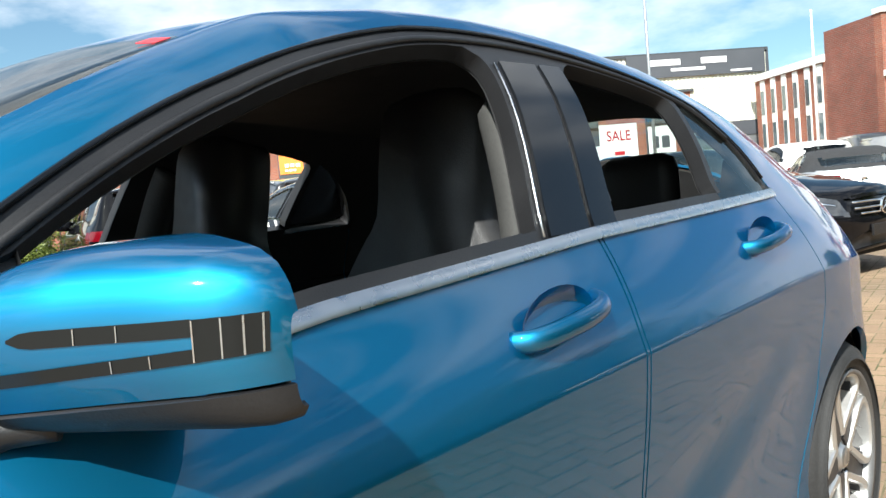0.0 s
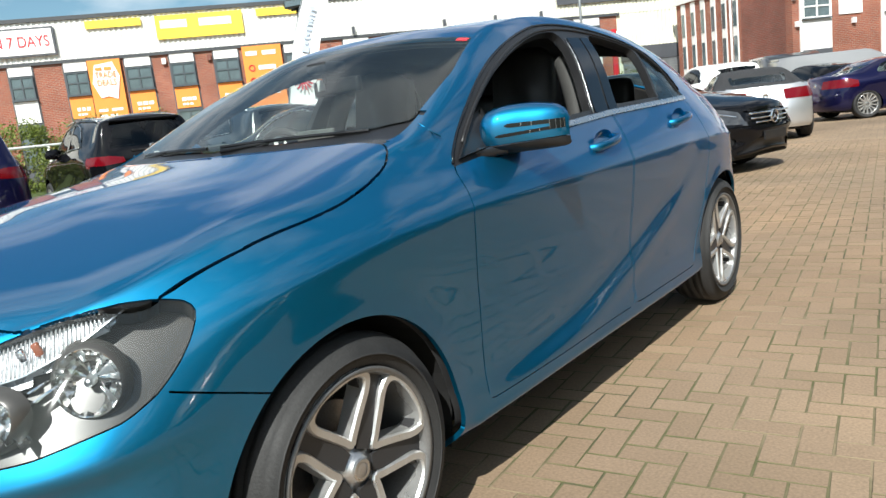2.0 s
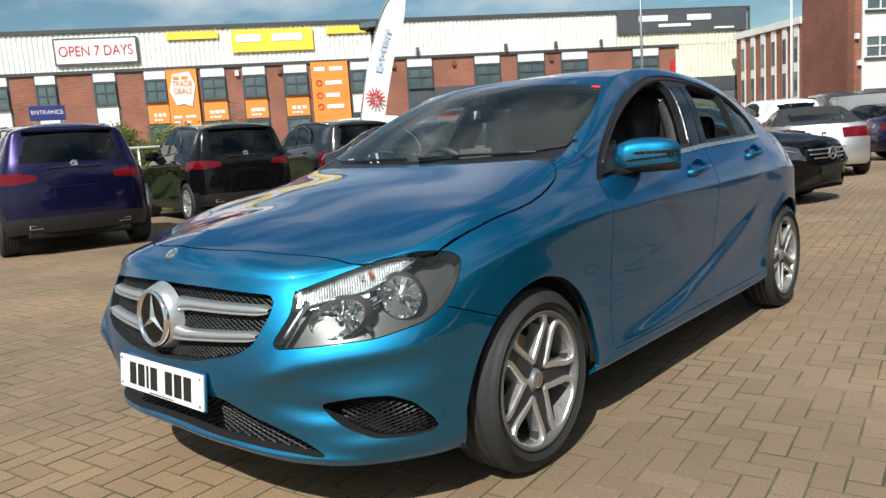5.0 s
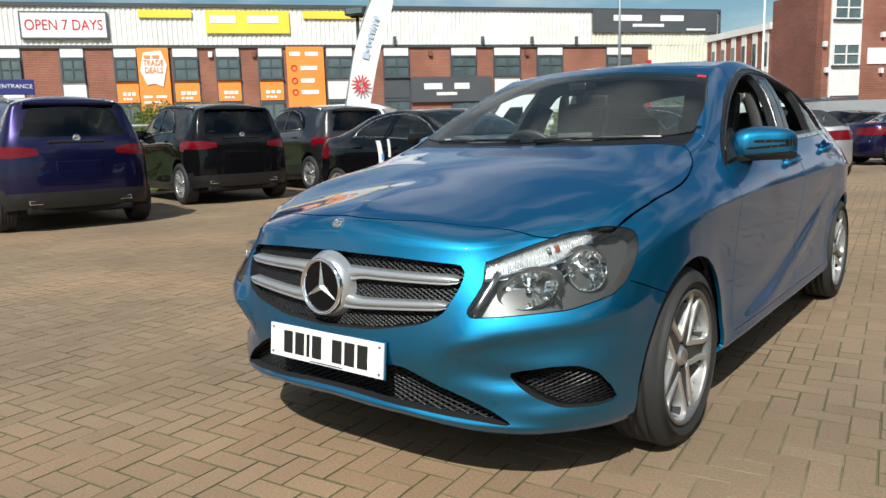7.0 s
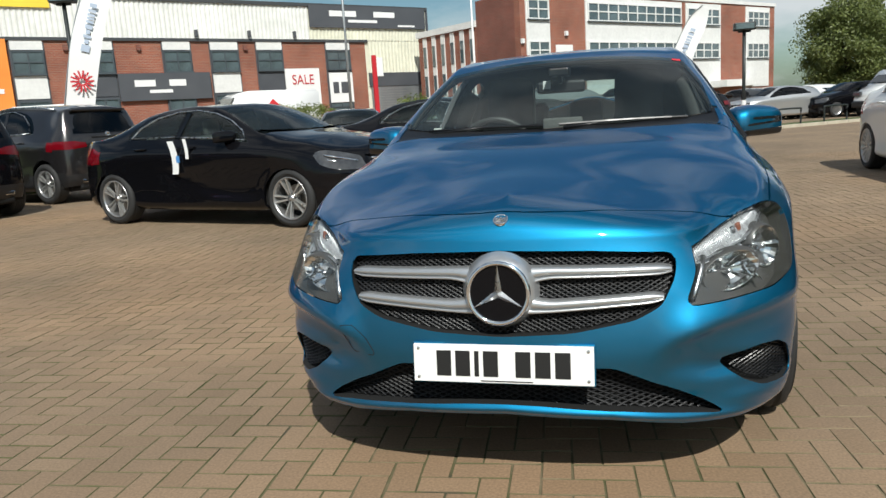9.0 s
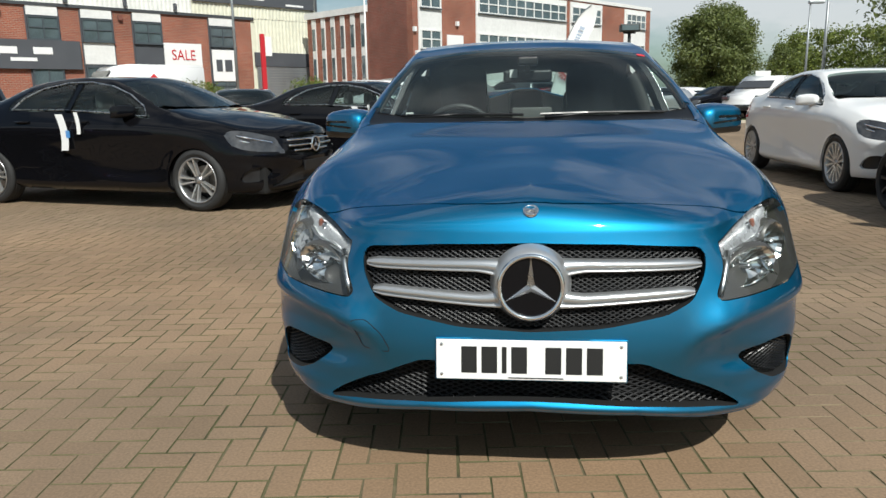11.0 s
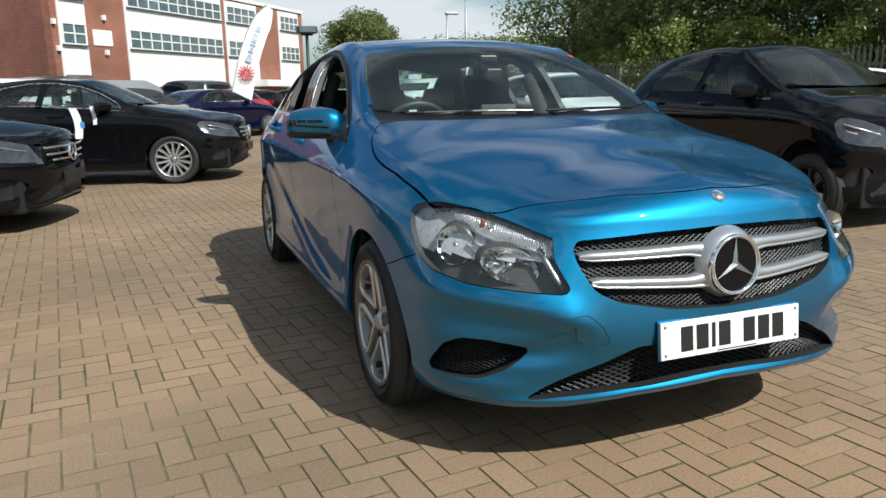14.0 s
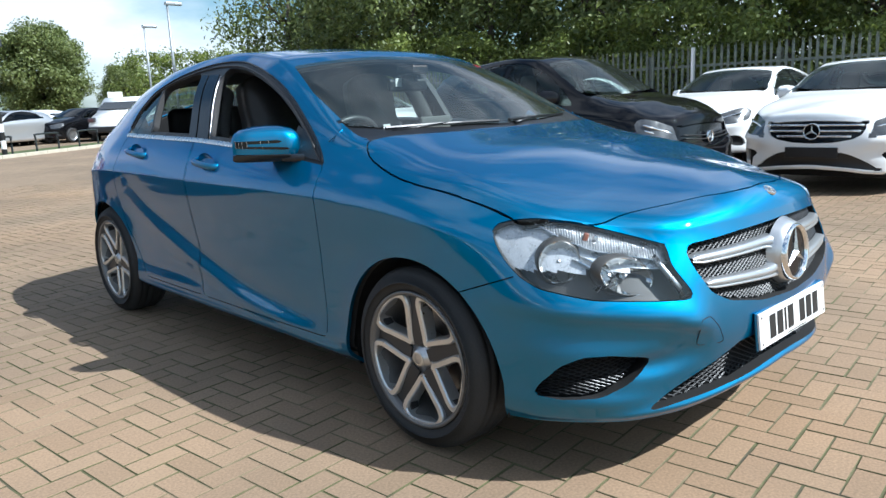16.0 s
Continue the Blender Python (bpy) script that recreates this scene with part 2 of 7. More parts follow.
def spline(pts, n, closed=False):
    """Catmull-Rom through points, n steps a span."""
    pts = [Vector(p) for p in pts]
    k = len(pts)
    out = []
    for i in range(k if closed else k - 1):
        g = lambda j: pts[j % k] if closed else pts[min(max(j, 0), k - 1)]
        p0, p1, p2, p3 = g(i - 1), g(i), g(i + 1), g(i + 2)
        for j in range(n):
            t = j / n
            out.append(0.5 * (2 * p1 + (p2 - p0) * t + (2 * p0 - 5 * p1 + 4 * p2 - p3) * t * t + (3 * p1 - p0 - 3 * p2 + p3) * t ** 3))
    if not closed:
        out.append(pts[-1])
    return out


def text_mesh(words, size, depth=0.002):
    """Lettering as a mesh in the xy plane, centred."""
    c = bpy.data.curves.new("lettering", "FONT")
    c.body, c.size, c.extrude, c.align_x, c.align_y = words, size, depth, "CENTER", "CENTER"
    ob = bpy.data.objects.new("lettering", c)
    me = bpy.data.meshes.new_from_object(ob)
    bm = bmesh.new()
    bm.from_mesh(me)
    bpy.data.objects.remove(ob)
    bpy.data.meshes.remove(me)
    bpy.data.curves.remove(c)
    return bm


# ---- car bodies ----
# Feature lines of a compact hatchback's left half, nose towards -y, front axle at y = 0.
# One column per station from the middle of the nose round to the middle of the tail;
# in each: lip, bumper or sill, lower door, waist, crease, belt, then five points up and over to the centre line.
HATCH = [
    [(0, -.885, .215), (0, -.925, .262), (0, -.935, .37), (0, -.957, .50), (0, -.945, .66), (0, -.905, .792),
     (0, -.892, .83), (0, -.872, .865), (0, -.835, .893), (0, -.78, .914), (0, -.70, .934)],
    [(.28, -.87, .215), (.28, -.908, .264), (.28, -.918, .37), (.28, -.94, .50), (.28, -.922, .66), (.28, -.88, .792),
     (.28, -.866, .83), (.27, -.84, .863), (.24, -.79, .892), (.13, -.70, .92), (0, -.58, .950)],
    [(.49, -.80, .215), (.50, -.838, .268), (.505, -.852, .375), (.51, -.882, .51), (.505, -.862, .655), (.49, -.805, .783),
     (.485, -.787, .822), (.465, -.75, .852), (.39, -.66, .885), (.20, -.53, .938), (0, -.43, .972)],
    [(.66, -.685, .215), (.672, -.72, .262), (.682, -.735, .385), (.692, -.755, .53), (.672, -.725, .675), (.605, -.655, .805),
     (.595, -.625, .835), (.56, -.575, .867), (.46, -.49, .903), (.23, -.36, .962), (0, -.27, .990)],
    [(.79, -.49, .215), (.803, -.52, .262), (.815, -.545, .40), (.823, -.56, .55), (.80, -.515, .705), (.74, -.455, .845),
     (.705, -.425, .880), (.62, -.365, .915), (.47, -.285, .952), (.23, -.195, .993), (0, -.13, 1.010)],
    [(.82, -.25, .215), (.845, -.27, .27), (.862, -.27, .42), (.873, -.255, .60), (.865, -.22, .80), (.79, -.20, .905),
     (.735, -.175, .942), (.63, -.12, .974), (.46, -.06, 1.004), (.23, -.02, 1.024), (0, 0, 1.032)],
    [(.81, .12, .20), (.865, .12, .275), (.872, .12, .42), (.878, .12, .62), (.886, .12, .848), (.805, .14, .952),
     (.742, .15, .992), (.635, .165, 1.020), (.455, .175, 1.040), (.225, .175, 1.052), (0, .175, 1.055)],
    [(.80, .34, .195), (.87, .34, .27), (.868, .34, .42), (.874, .34, .62), (.888, .34, .860), (.812, .35, .972),
     (.755, .36, 1.028), (.70, .385, 1.062), (.48, .335, 1.070), (.24, .295, 1.072), (0, .28, 1.072)],
    [(.80, .47, .19), (.872, .47, .268), (.867, .47, .42), (.873, .47, .62), (.889, .47, .868), (.815, .475, .983),
     (.765, .49, 1.045), (.715, .51, 1.100), (.50, .44, 1.098), (.25, .375, 1.094), (0, .35, 1.092)],
    [(.80, .78, .19), (.873, .78, .268), (.866, .78, .42), (.873, .78, .62), (.890, .78, .874), (.812, .785, 1.015),
     (.753, .80, 1.128), (.662, .82, 1.246), (.52, .755, 1.252), (.27, .69, 1.252), (0, .665, 1.252)],
    [(.80, 1.05, .19), (.874, 1.05, .268), (.866, 1.05, .42), (.873, 1.05, .62), (.890, 1.05, .877), (.808, 1.055, 1.035),
     (.735, 1.07, 1.205), (.612, 1.10, 1.353), (.52, 1.075, 1.377), (.27, 1.03, 1.402), (0, 1.015, 1.408)],
    [(.80, 1.22, .19), (.874, 1.22, .268), (.866, 1.22, .42), (.873, 1.22, .62), (.890, 1.22, .878), (.805, 1.225, 1.047),
     (.725, 1.24, 1.225), (.596, 1.265, 1.386), (.50, 1.26, 1.411), (.26, 1.25, 1.430), (0, 1.25, 1.435)],
    [(.80, 1.65, .19), (.875, 1.65, .268), (.866, 1.65, .42), (.873, 1.65, .62), (.890, 1.65, .882), (.798, 1.65, 1.073),
     (.705, 1.66, 1.25), (.570, 1.68, 1.407), (.48, 1.68, 1.430), (.25, 1.68, 1.443), (0, 1.68, 1.447)],
    [(.80, 2.25, .195), (.875, 2.25, .268), (.868, 2.25, .42), (.876, 2.25, .62), (.892, 2.25, .888), (.806, 2.25, 1.084),
     (.715, 2.25, 1.225), (.58, 2.25, 1.350), (.49, 2.25, 1.388), (.26, 2.26, 1.408), (0, 2.26, 1.412)],
    [(.80, 2.72, .21), (.865, 2.72, .28), (.872, 2.72, .43), (.882, 2.72, .62), (.886, 2.72, .885), (.788, 2.72, 1.062),
     (.705, 2.72, 1.165), (.59, 2.72, 1.262), (.50, 2.73, 1.305), (.27, 2.77, 1.345), (0, 2.78, 1.355)],
    [(.76, 3.05, .24), (.80, 3.05, .31), (.815, 3.05, .45), (.815, 3.05, .62), (.80, 3.04, .85), (.725, 3.02, 1.02),
     (.65, 3.00, 1.10), (.56, 2.97, 1.185), (.48, 2.97, 1.235), (.26, 3.0, 1.29), (0, 3.01, 1.31)],
    [(.45, 3.26, .25), (.48, 3.30, .33), (.49, 3.31, .46), (.49, 3.30, .62), (.47, 3.25, .83), (.43, 3.19, .99),
     (.41, 3.15, 1.08), (.38, 3.11, 1.16), (.33, 3.09, 1.21), (.19, 3.09, 1.26), (0, 3.09, 1.28)],
    [(0, 3.30, .25), (0, 3.335, .33), (0, 3.34, .46), (0, 3.33, .62), (0, 3.28, .83), (0, 3.22, .99),
     (0, 3.19, 1.06), (0, 3.17, 1.12), (0, 3.15, 1.17), (0, 3.135, 1.22), (0, 3.12, 1.25)],
]

HATCH = [[(x, (col[1][1] + .008 if k == 0 and c < 4 else y), z) for k, (x, y, z) in enumerate(col)] for c, col in enumerate(HATCH)]
HATCH = [[(x, y if y > -.35 else -.35 + (y + .35) * .935, z - .008 * (y < -.2)) for x, y, z in col] for col in HATCH]


def sedan_tail(cage):
    """The same feature lines with a longer rear deck: the roof falls to a boot lid."""
    c = [[Vector(p) for p in col] for col in cage]
    drop = {13: (0, 0, 0, -.035, -.04, -.045), 14: (.0, -.02, -.07, -.15, -.19, -.20), 15: (.05, -.02, -.09, -.165, -.21, -.225), 16: (.05, .0, -.06, -.13, -.175, -.19), 17: (.05, .02, -.03, -.08, -.12, -.15)}
    for k, dz in drop.items():
        for r in range(5, 11):
            c[k][r].z += dz[r - 5]
    for k in (15, 16, 17):
        for r in range(0, 11):
            c[k][r].y += 0.16
    return c


def suv_tail(cage):
    """The same feature lines with a taller, squarer tail."""
    c = [[Vector(p) for p in col] for col in cage]
    for r, dz in ((7, .045), (8, .045), (9, .04), (10, .04)):
        c[13][r].z += dz * .4
        c[14][r].z += dz * 1.5
    rear = {15: [(.79, 3.08, .24), (.83, 3.08, .31), (.845, 3.09, .45), (.845, 3.09, .62), (.825, 3.10, .85), (.765, 3.10, 1.03), (.725, 3.07, 1.13), (.66, 3.03, 1.27), (.58, 3.02, 1.345), (.30, 3.02, 1.378), (0, 3.02, 1.385)],
            16: [(.60, 3.24, .25), (.63, 3.28, .33), (.64, 3.29, .46), (.64, 3.29, .62), (.62, 3.28, .85), (.60, 3.24, 1.01), (.575, 3.19, 1.12), (.53, 3.12, 1.25), (.48, 3.08, 1.335), (.28, 3.07, 1.365), (0, 3.07, 1.372)],
            17: [(0, 3.30, .25), (0, 3.335, .33), (0, 3.345, .46), (0, 3.345, .62), (0, 3.335, .85), (0, 3.30, 1.01), (0, 3.25, 1.12), (0, 3.18, 1.24), (0, 3.12, 1.33), (0, 3.10, 1.355), (0, 3.09, 1.367)]}
    for k, col in rear.items():
        c[k] = [Vector(p) for p in col]
    return c


def catmull(a, b, c, d, t):
    return 0.5 * (2 * b + (c - a) * t + (2 * a - 5 * b + 4 * c - d) * t * t + (3 * b - a - 3 * c + d) * t ** 3)


def skin_grid(cage, nu, nv, near=()):
    """Smooth points over the feature lines: an array [column][row] with their (u, v)."""
    P = np.array([[tuple(p) for p in col] for col in cage], float)
    K, R, _ = P.shape
    ext = np.concatenate([P[1:2] * [-1, 1, 1], P, P[-2:-1] * [-1, 1, 1]])
    us = np.linspace(0, K - 1, (K - 1) * nu + 1)
    cols = []
    for u in us:
        i = min(int(u), K - 2)
        cols.append(catmull(ext[i], ext[i + 1], ext[i + 2], ext[i + 3], u - i))
    Q = np.array(cols)
    vs = np.unique(np.concatenate([np.linspace(0, R - 1, (R - 1) * nv + 1), near]).round(6))
    top = Q[:, -2:-1] * [-1, 1, 1]
    ext = np.concatenate([2 * Q[:, :1] - Q[:, 1:2], Q, top], 1)
    out = np.zeros((len(us), len(vs), 3))
    for j, v in enumerate(vs):
        i = min(int(v), R - 2)
        out[:, j] = catmull(ext[:, i], ext[:, i + 1], ext[:, i + 2], ext[:, i + 3], v - i)
    out[:, -1, 0] = 0
    out[0, :, 0] = out[-1, :, 0] = 0
    out[..., 0] = np.maximum(out[..., 0], 0)
    return out, us, vs


def inside(poly):
    """Signed distance to a closed outline in a plane, negative within."""
    pts = [tuple(p) for p in poly]
    n = len(pts)

    def f(x, y):
        best, odd = 1e9, False
        j = n - 1
        for i in range(n):
            ax, ay = pts[j]
            bx, by = pts[i]
            dx, dy = bx - ax, by - ay
            t = ((x - ax) * dx + (y - ay) * dy) / (dx * dx + dy * dy + 1e-12)
            t = 0.0 if t < 0 else 1.0 if t > 1 else t
            ex, ey = x - ax - t * dx, y - ay - t * dy
            d = ex * ex + ey * ey
            if d < best:
                best = d
            if (ay > y) != (by > y) and x < (bx - ax) * (y - ay) / (by - ay) + ax:
                odd = not odd
            j = i
        return -math.sqrt(best) if odd else math.sqrt(best)
    return f


def sharp_round(pts, r=0.02):
    """An outline with its corners cut to small arcs."""
    out = []
    k = len(pts)
    for i in range(k):
        p, a, b = Vector((*pts[i], 0)), Vector((*pts[i - 1], 0)), Vector((*pts[(i + 1) % k], 0))
        da, db = (a - p), (b - p)
        ra, rb = min(r, da.length * .45), min(r, db.length * .45)
        A, B = p + da.normalized() * ra, p + db.normalized() * rb
        for t in (0, .33, .67, 1):
            q = A * (1 - t) ** 2 + p * 2 * t * (1 - t) + B * t * t
            out.append((q.x, q.y))
    return out


# lamp and corner intake wrap round the corner: outlines in (x + y, z)
LAMP = inside(sharp_round([(-.318, .617), (-.139, .624), (.102, .634), (.322, .662), (.400, .690), (.452, .731), (.486, .772), (.502, .812), (.478, .832), (.41, .844), (.33, .848), (.25, .845), (.061, .819), (-.232, .766), (-.246, .710), (-.327, .634)], .02))
GRILLE = inside(sharp_round([(-.470, .762), (-.25, .778), (0, .784), (.25, .778), (.470, .762), (.484, .735), (.478, .692), (.442, .622), (.371, .586), (.20, .554), (0, .544), (-.20, .554), (-.371, .586), (-.442, .622), (-.478, .692), (-.484, .735)], .02))
INTAKE = inside(sharp_round([(-.31, .452), (.31, .452), (.384, .418), (.486, .362), (.557, .312), (.612, .262), (.600, .256), (.523, .270), (.35, .294), (.105, .314), (0, .317), (-.105, .314), (-.35, .294), (-.523, .270), (-.600, .256), (-.612, .262), (-.557, .312), (-.486, .362), (-.384, .418)], .02))
FOG = inside(sharp_round([(-.165, .442), (-.10, .456), (.02, .468), (.14, .466), (.24, .436), (.315, .378), (.352, .333), (.340, .318), (.231, .312), (.06, .322), (-.05, .362), (-.13, .412)], .025))
DLO_TOP = [(p.x, p.y) for p in spline([(.525, .985, 0), (.675, 1.098, 0), (.895, 1.235, 0), (1.12, 1.330, 0), (1.40, 1.388, 0), (1.70, 1.394, 0), (2.04, 1.352, 0), (2.24, 1.292, 0), (2.38, 1.200, 0), (2.44, 1.090, 0)], 6)]
DLO = inside([(.530, .979), (1.05, 1.032), (1.60, 1.061), (2.43, 1.080)] + DLO_TOP[::-1])
def soft_max(a, b, k=.05):
    h = max(k - abs(a - b), 0.0) / k
    return max(a, b) + h * h * k / 4


OPEN_F = lambda y, z: max(soft_max(DLO(y, z) + .029, y - (1.462 + .40 * (z - 1.08)), .07 if z > 1.2 else .004), .745 - y)
OPEN_R = lambda y, z: max(soft_max(DLO(y, z) + .029, 1.690 + .40 * (z - 1.08) - y, .05 if z > 1.2 else .004), y - (2.105 + .42 * (z - 1.10)))
QUARTER = lambda y, z: max(DLO(y, z) + .013, 2.128 + .42 * (z - 1.10) - y)
DOOR_F = inside(sharp_round([(.510, .30), (1.545, .30), (1.56, .60), (1.565, .90), (1.605, 1.03), (1.600, 1.36), (1.30, 1.33), (1.00, 1.25), (.72, 1.09), (.520, .972), (.496, .86), (.515, .60)], .03))
DOOR_R = inside(sharp_round([(1.557, .30), (2.22, .30), (2.30, .45), (2.42, .62), (2.46, .80), (2.44, 1.00), (2.425, 1.085), (2.22, 1.21), (2.0, 1.29), (1.612, 1.36), (1.617, 1.03), (1.577, .90), (1.572, .60)], .03))
HOOD = inside(sharp_round([(-.09, -.798), (.09, -.798), (.212, -.776), (.376, -.706), (.48, -.652), (.548, -.616), (.639, -.577), (.775, -.40), (.800, -.20), (.810, 0), (.808, .095), (.796, .197), (.778, .28), (.756, .340), (.712, .392), (.58, .392), (.40, .345), (0, .312), (-.40, .345), (-.7, .37), (-.7, -.577), (-.376, -.706), (-.212, -.776)], .03))
SCREEN = inside(sharp_round([(0, .345), (.30, .385), (.55, .462), (.690, .535), (.655, .80), (.575, 1.055), (.30, 1.005), (0, .985), (-.30, 1.005), (-.575, 1.055), (-.655, .80), (-.690, .535), (-.55, .462), (-.30, .385)], .02))
BACKLIGHT = inside([(.0, 2.80), (.48, 2.78), (.50, 3.00), (.42, 3.12), (0, 3.135), (-.42, 3.12), (-.50, 3.00), (-.48, 2.78)])
TAIL = inside(sharp_round([(2.93, .84), (3.02, .79), (3.50, .79), (3.50, .985), (3.00, 1.0), (2.88, .935)], .02))
SUV_TAIL = inside(sharp_round([(.40, .838), (.42, .900), (.60, .936), (.95, .946), (.95, .825), (.72, .806)], .015))
SUV_GLASS = inside(sharp_round([(-.575, 1.045), (.575, 1.045), (.49, 1.30), (.40, 1.318), (-.40, 1.318), (-.49, 1.30)], .04))


def arch(y0, r):
    return lambda p: math.hypot(p.y - y0, p.z - .322) - r


ARCH_F, ARCH_R = arch(0.0, .352), arch(2.699, .352)


def car_cuts(kind, detail=False):
    """Pairs: a name, and a function of a point and its (u, v) that is negative within the region."""
    big = 9.0
    gap = .027 if detail else 0.0
    side = lambda f: (lambda p, u, v: f(p.y, p.z) if p.x > .5 and 6.2 < u < 15.2 else big)
    top = lambda f: (lambda p, u, v: f(p.x, p.y) if v > 4.2 and u < 13 and p.z > .76 else big)
    front = lambda f: (lambda p, u, v: f(p.x, p.z) if u < 5.3 and p.y < .0 else big)
    cuts = [
        ("arch_f", lambda p, u, v: ARCH_F(p) - gap if p.x > .45 else big),
        ("arch_r", lambda p, u, v: ARCH_R(p) - gap if p.x > .45 else big),
        ("lamp", lambda p, u, v: LAMP(p.x + p.y, p.z) if u < 5.6 and p.x > .4 and p.y < 0 else big), ("grille", front(GRILLE)), ("intake", front(INTAKE)),
        ("fog", lambda p, u, v: FOG(p.x + p.y, p.z) if u < 5.6 and p.x > .4 and p.y < 0 else big),
        ("screen", lambda p, u, v: SCREEN(p.x, p.y) if v > 6.6 and p.z > 1.03 else big),
        ("dlo", side(DLO)), ("open_f", side(OPEN_F)), ("open_r", side(OPEN_R)), ("quarter", side(QUARTER)),
        ("hood", top(HOOD)), ("door_f", side(DOOR_F)), ("door_r", side(DOOR_R)),
        ("backlight", lambda p, u, v: BACKLIGHT(p.x, p.y) if u > 13.6 and v > 5.6 else big),
        ("tail", lambda p, u, v: TAIL(p.y, p.z) if u > 13.5 and p.x > .30 else big),
    ]
    if kind == "suv":
        cuts = [c for c in cuts if c[0] not in ("backlight", "tail")]
        cuts.append(("backlight", lambda p, u, v: SUV_GLASS(p.x, p.z) if u > 14.9 and v > 4.5 else big))
        cuts.append(("tail", lambda p, u, v: SUV_TAIL(p.x, p.z) if u > 14.35 else big))
    if kind == "sedan":
        cuts = [c for c in cuts if c[0] != "backlight"]
        cuts.append(("backlight", lambda p, u, v: BACKLIGHT(p.x, p.y + .28) if u > 13.1 and v > 6.2 else big))
    cuts.append(("bumper", lambda p, u, v: p.z - (.690 - .36 * (p.y + .42)) if p.x > .70 and p.y > -.52 and u < 6 and LAMP(p.x + p.y, p.z) > .003 else big))
    return cuts


GROOVED = {"hood", "door_f", "door_r", "lamp", "bumper"}


def cut_skin(bm, name, f, lu, lv, groove):
    """Splits the skin along the region's border; a shut line is drawn in by a narrow groove."""
    w = 0.0014 if name == "lamp" else 0.0030 if name == "hood" else 0.0022
    levels = (-w, w) if groove else (0.0,)
    for level in levels:
        val = {}
        for v in bm.verts:
            d = f(v.co, v[lu], v[lv]) - level
            val[v] = 0.0 if abs(d) < 4e-4 else d
        for e in [e for e in bm.edges if val[e.verts[0]] * val[e.verts[1]] < 0]:
            a, b = e.verts
            da, db = val[a], val[b]
            if abs(da) > 5 or abs(db) > 5:
                continue
            t = da / (da - db)
            _, nv = bmesh.utils.edge_split(e, a, t)
            nv[lu], nv[lv] = a[lu] + (b[lu] - a[lu]) * t, a[lv] + (b[lv] - a[lv]) * t
            val[nv] = 0.0
        for face in list(bm.faces):
            zs = [v for v in face.verts if val[v] == 0.0]
            if len(zs) < 2:
                continue
            pos = any(val[v] > 0 for v in face.verts)
            neg = any(val[v] < 0 for v in face.verts)
            if not (pos and neg):
                continue
            a, b = zs[0], zs[-1]
            if len(zs) > 2:
                a, b = max(((p, q) for p in zs for q in zs), key=lambda s: (s[0].co - s[1].co).length)
            try:
                bmesh.utils.face_split(face, a, b)
            except ValueError:
                pass


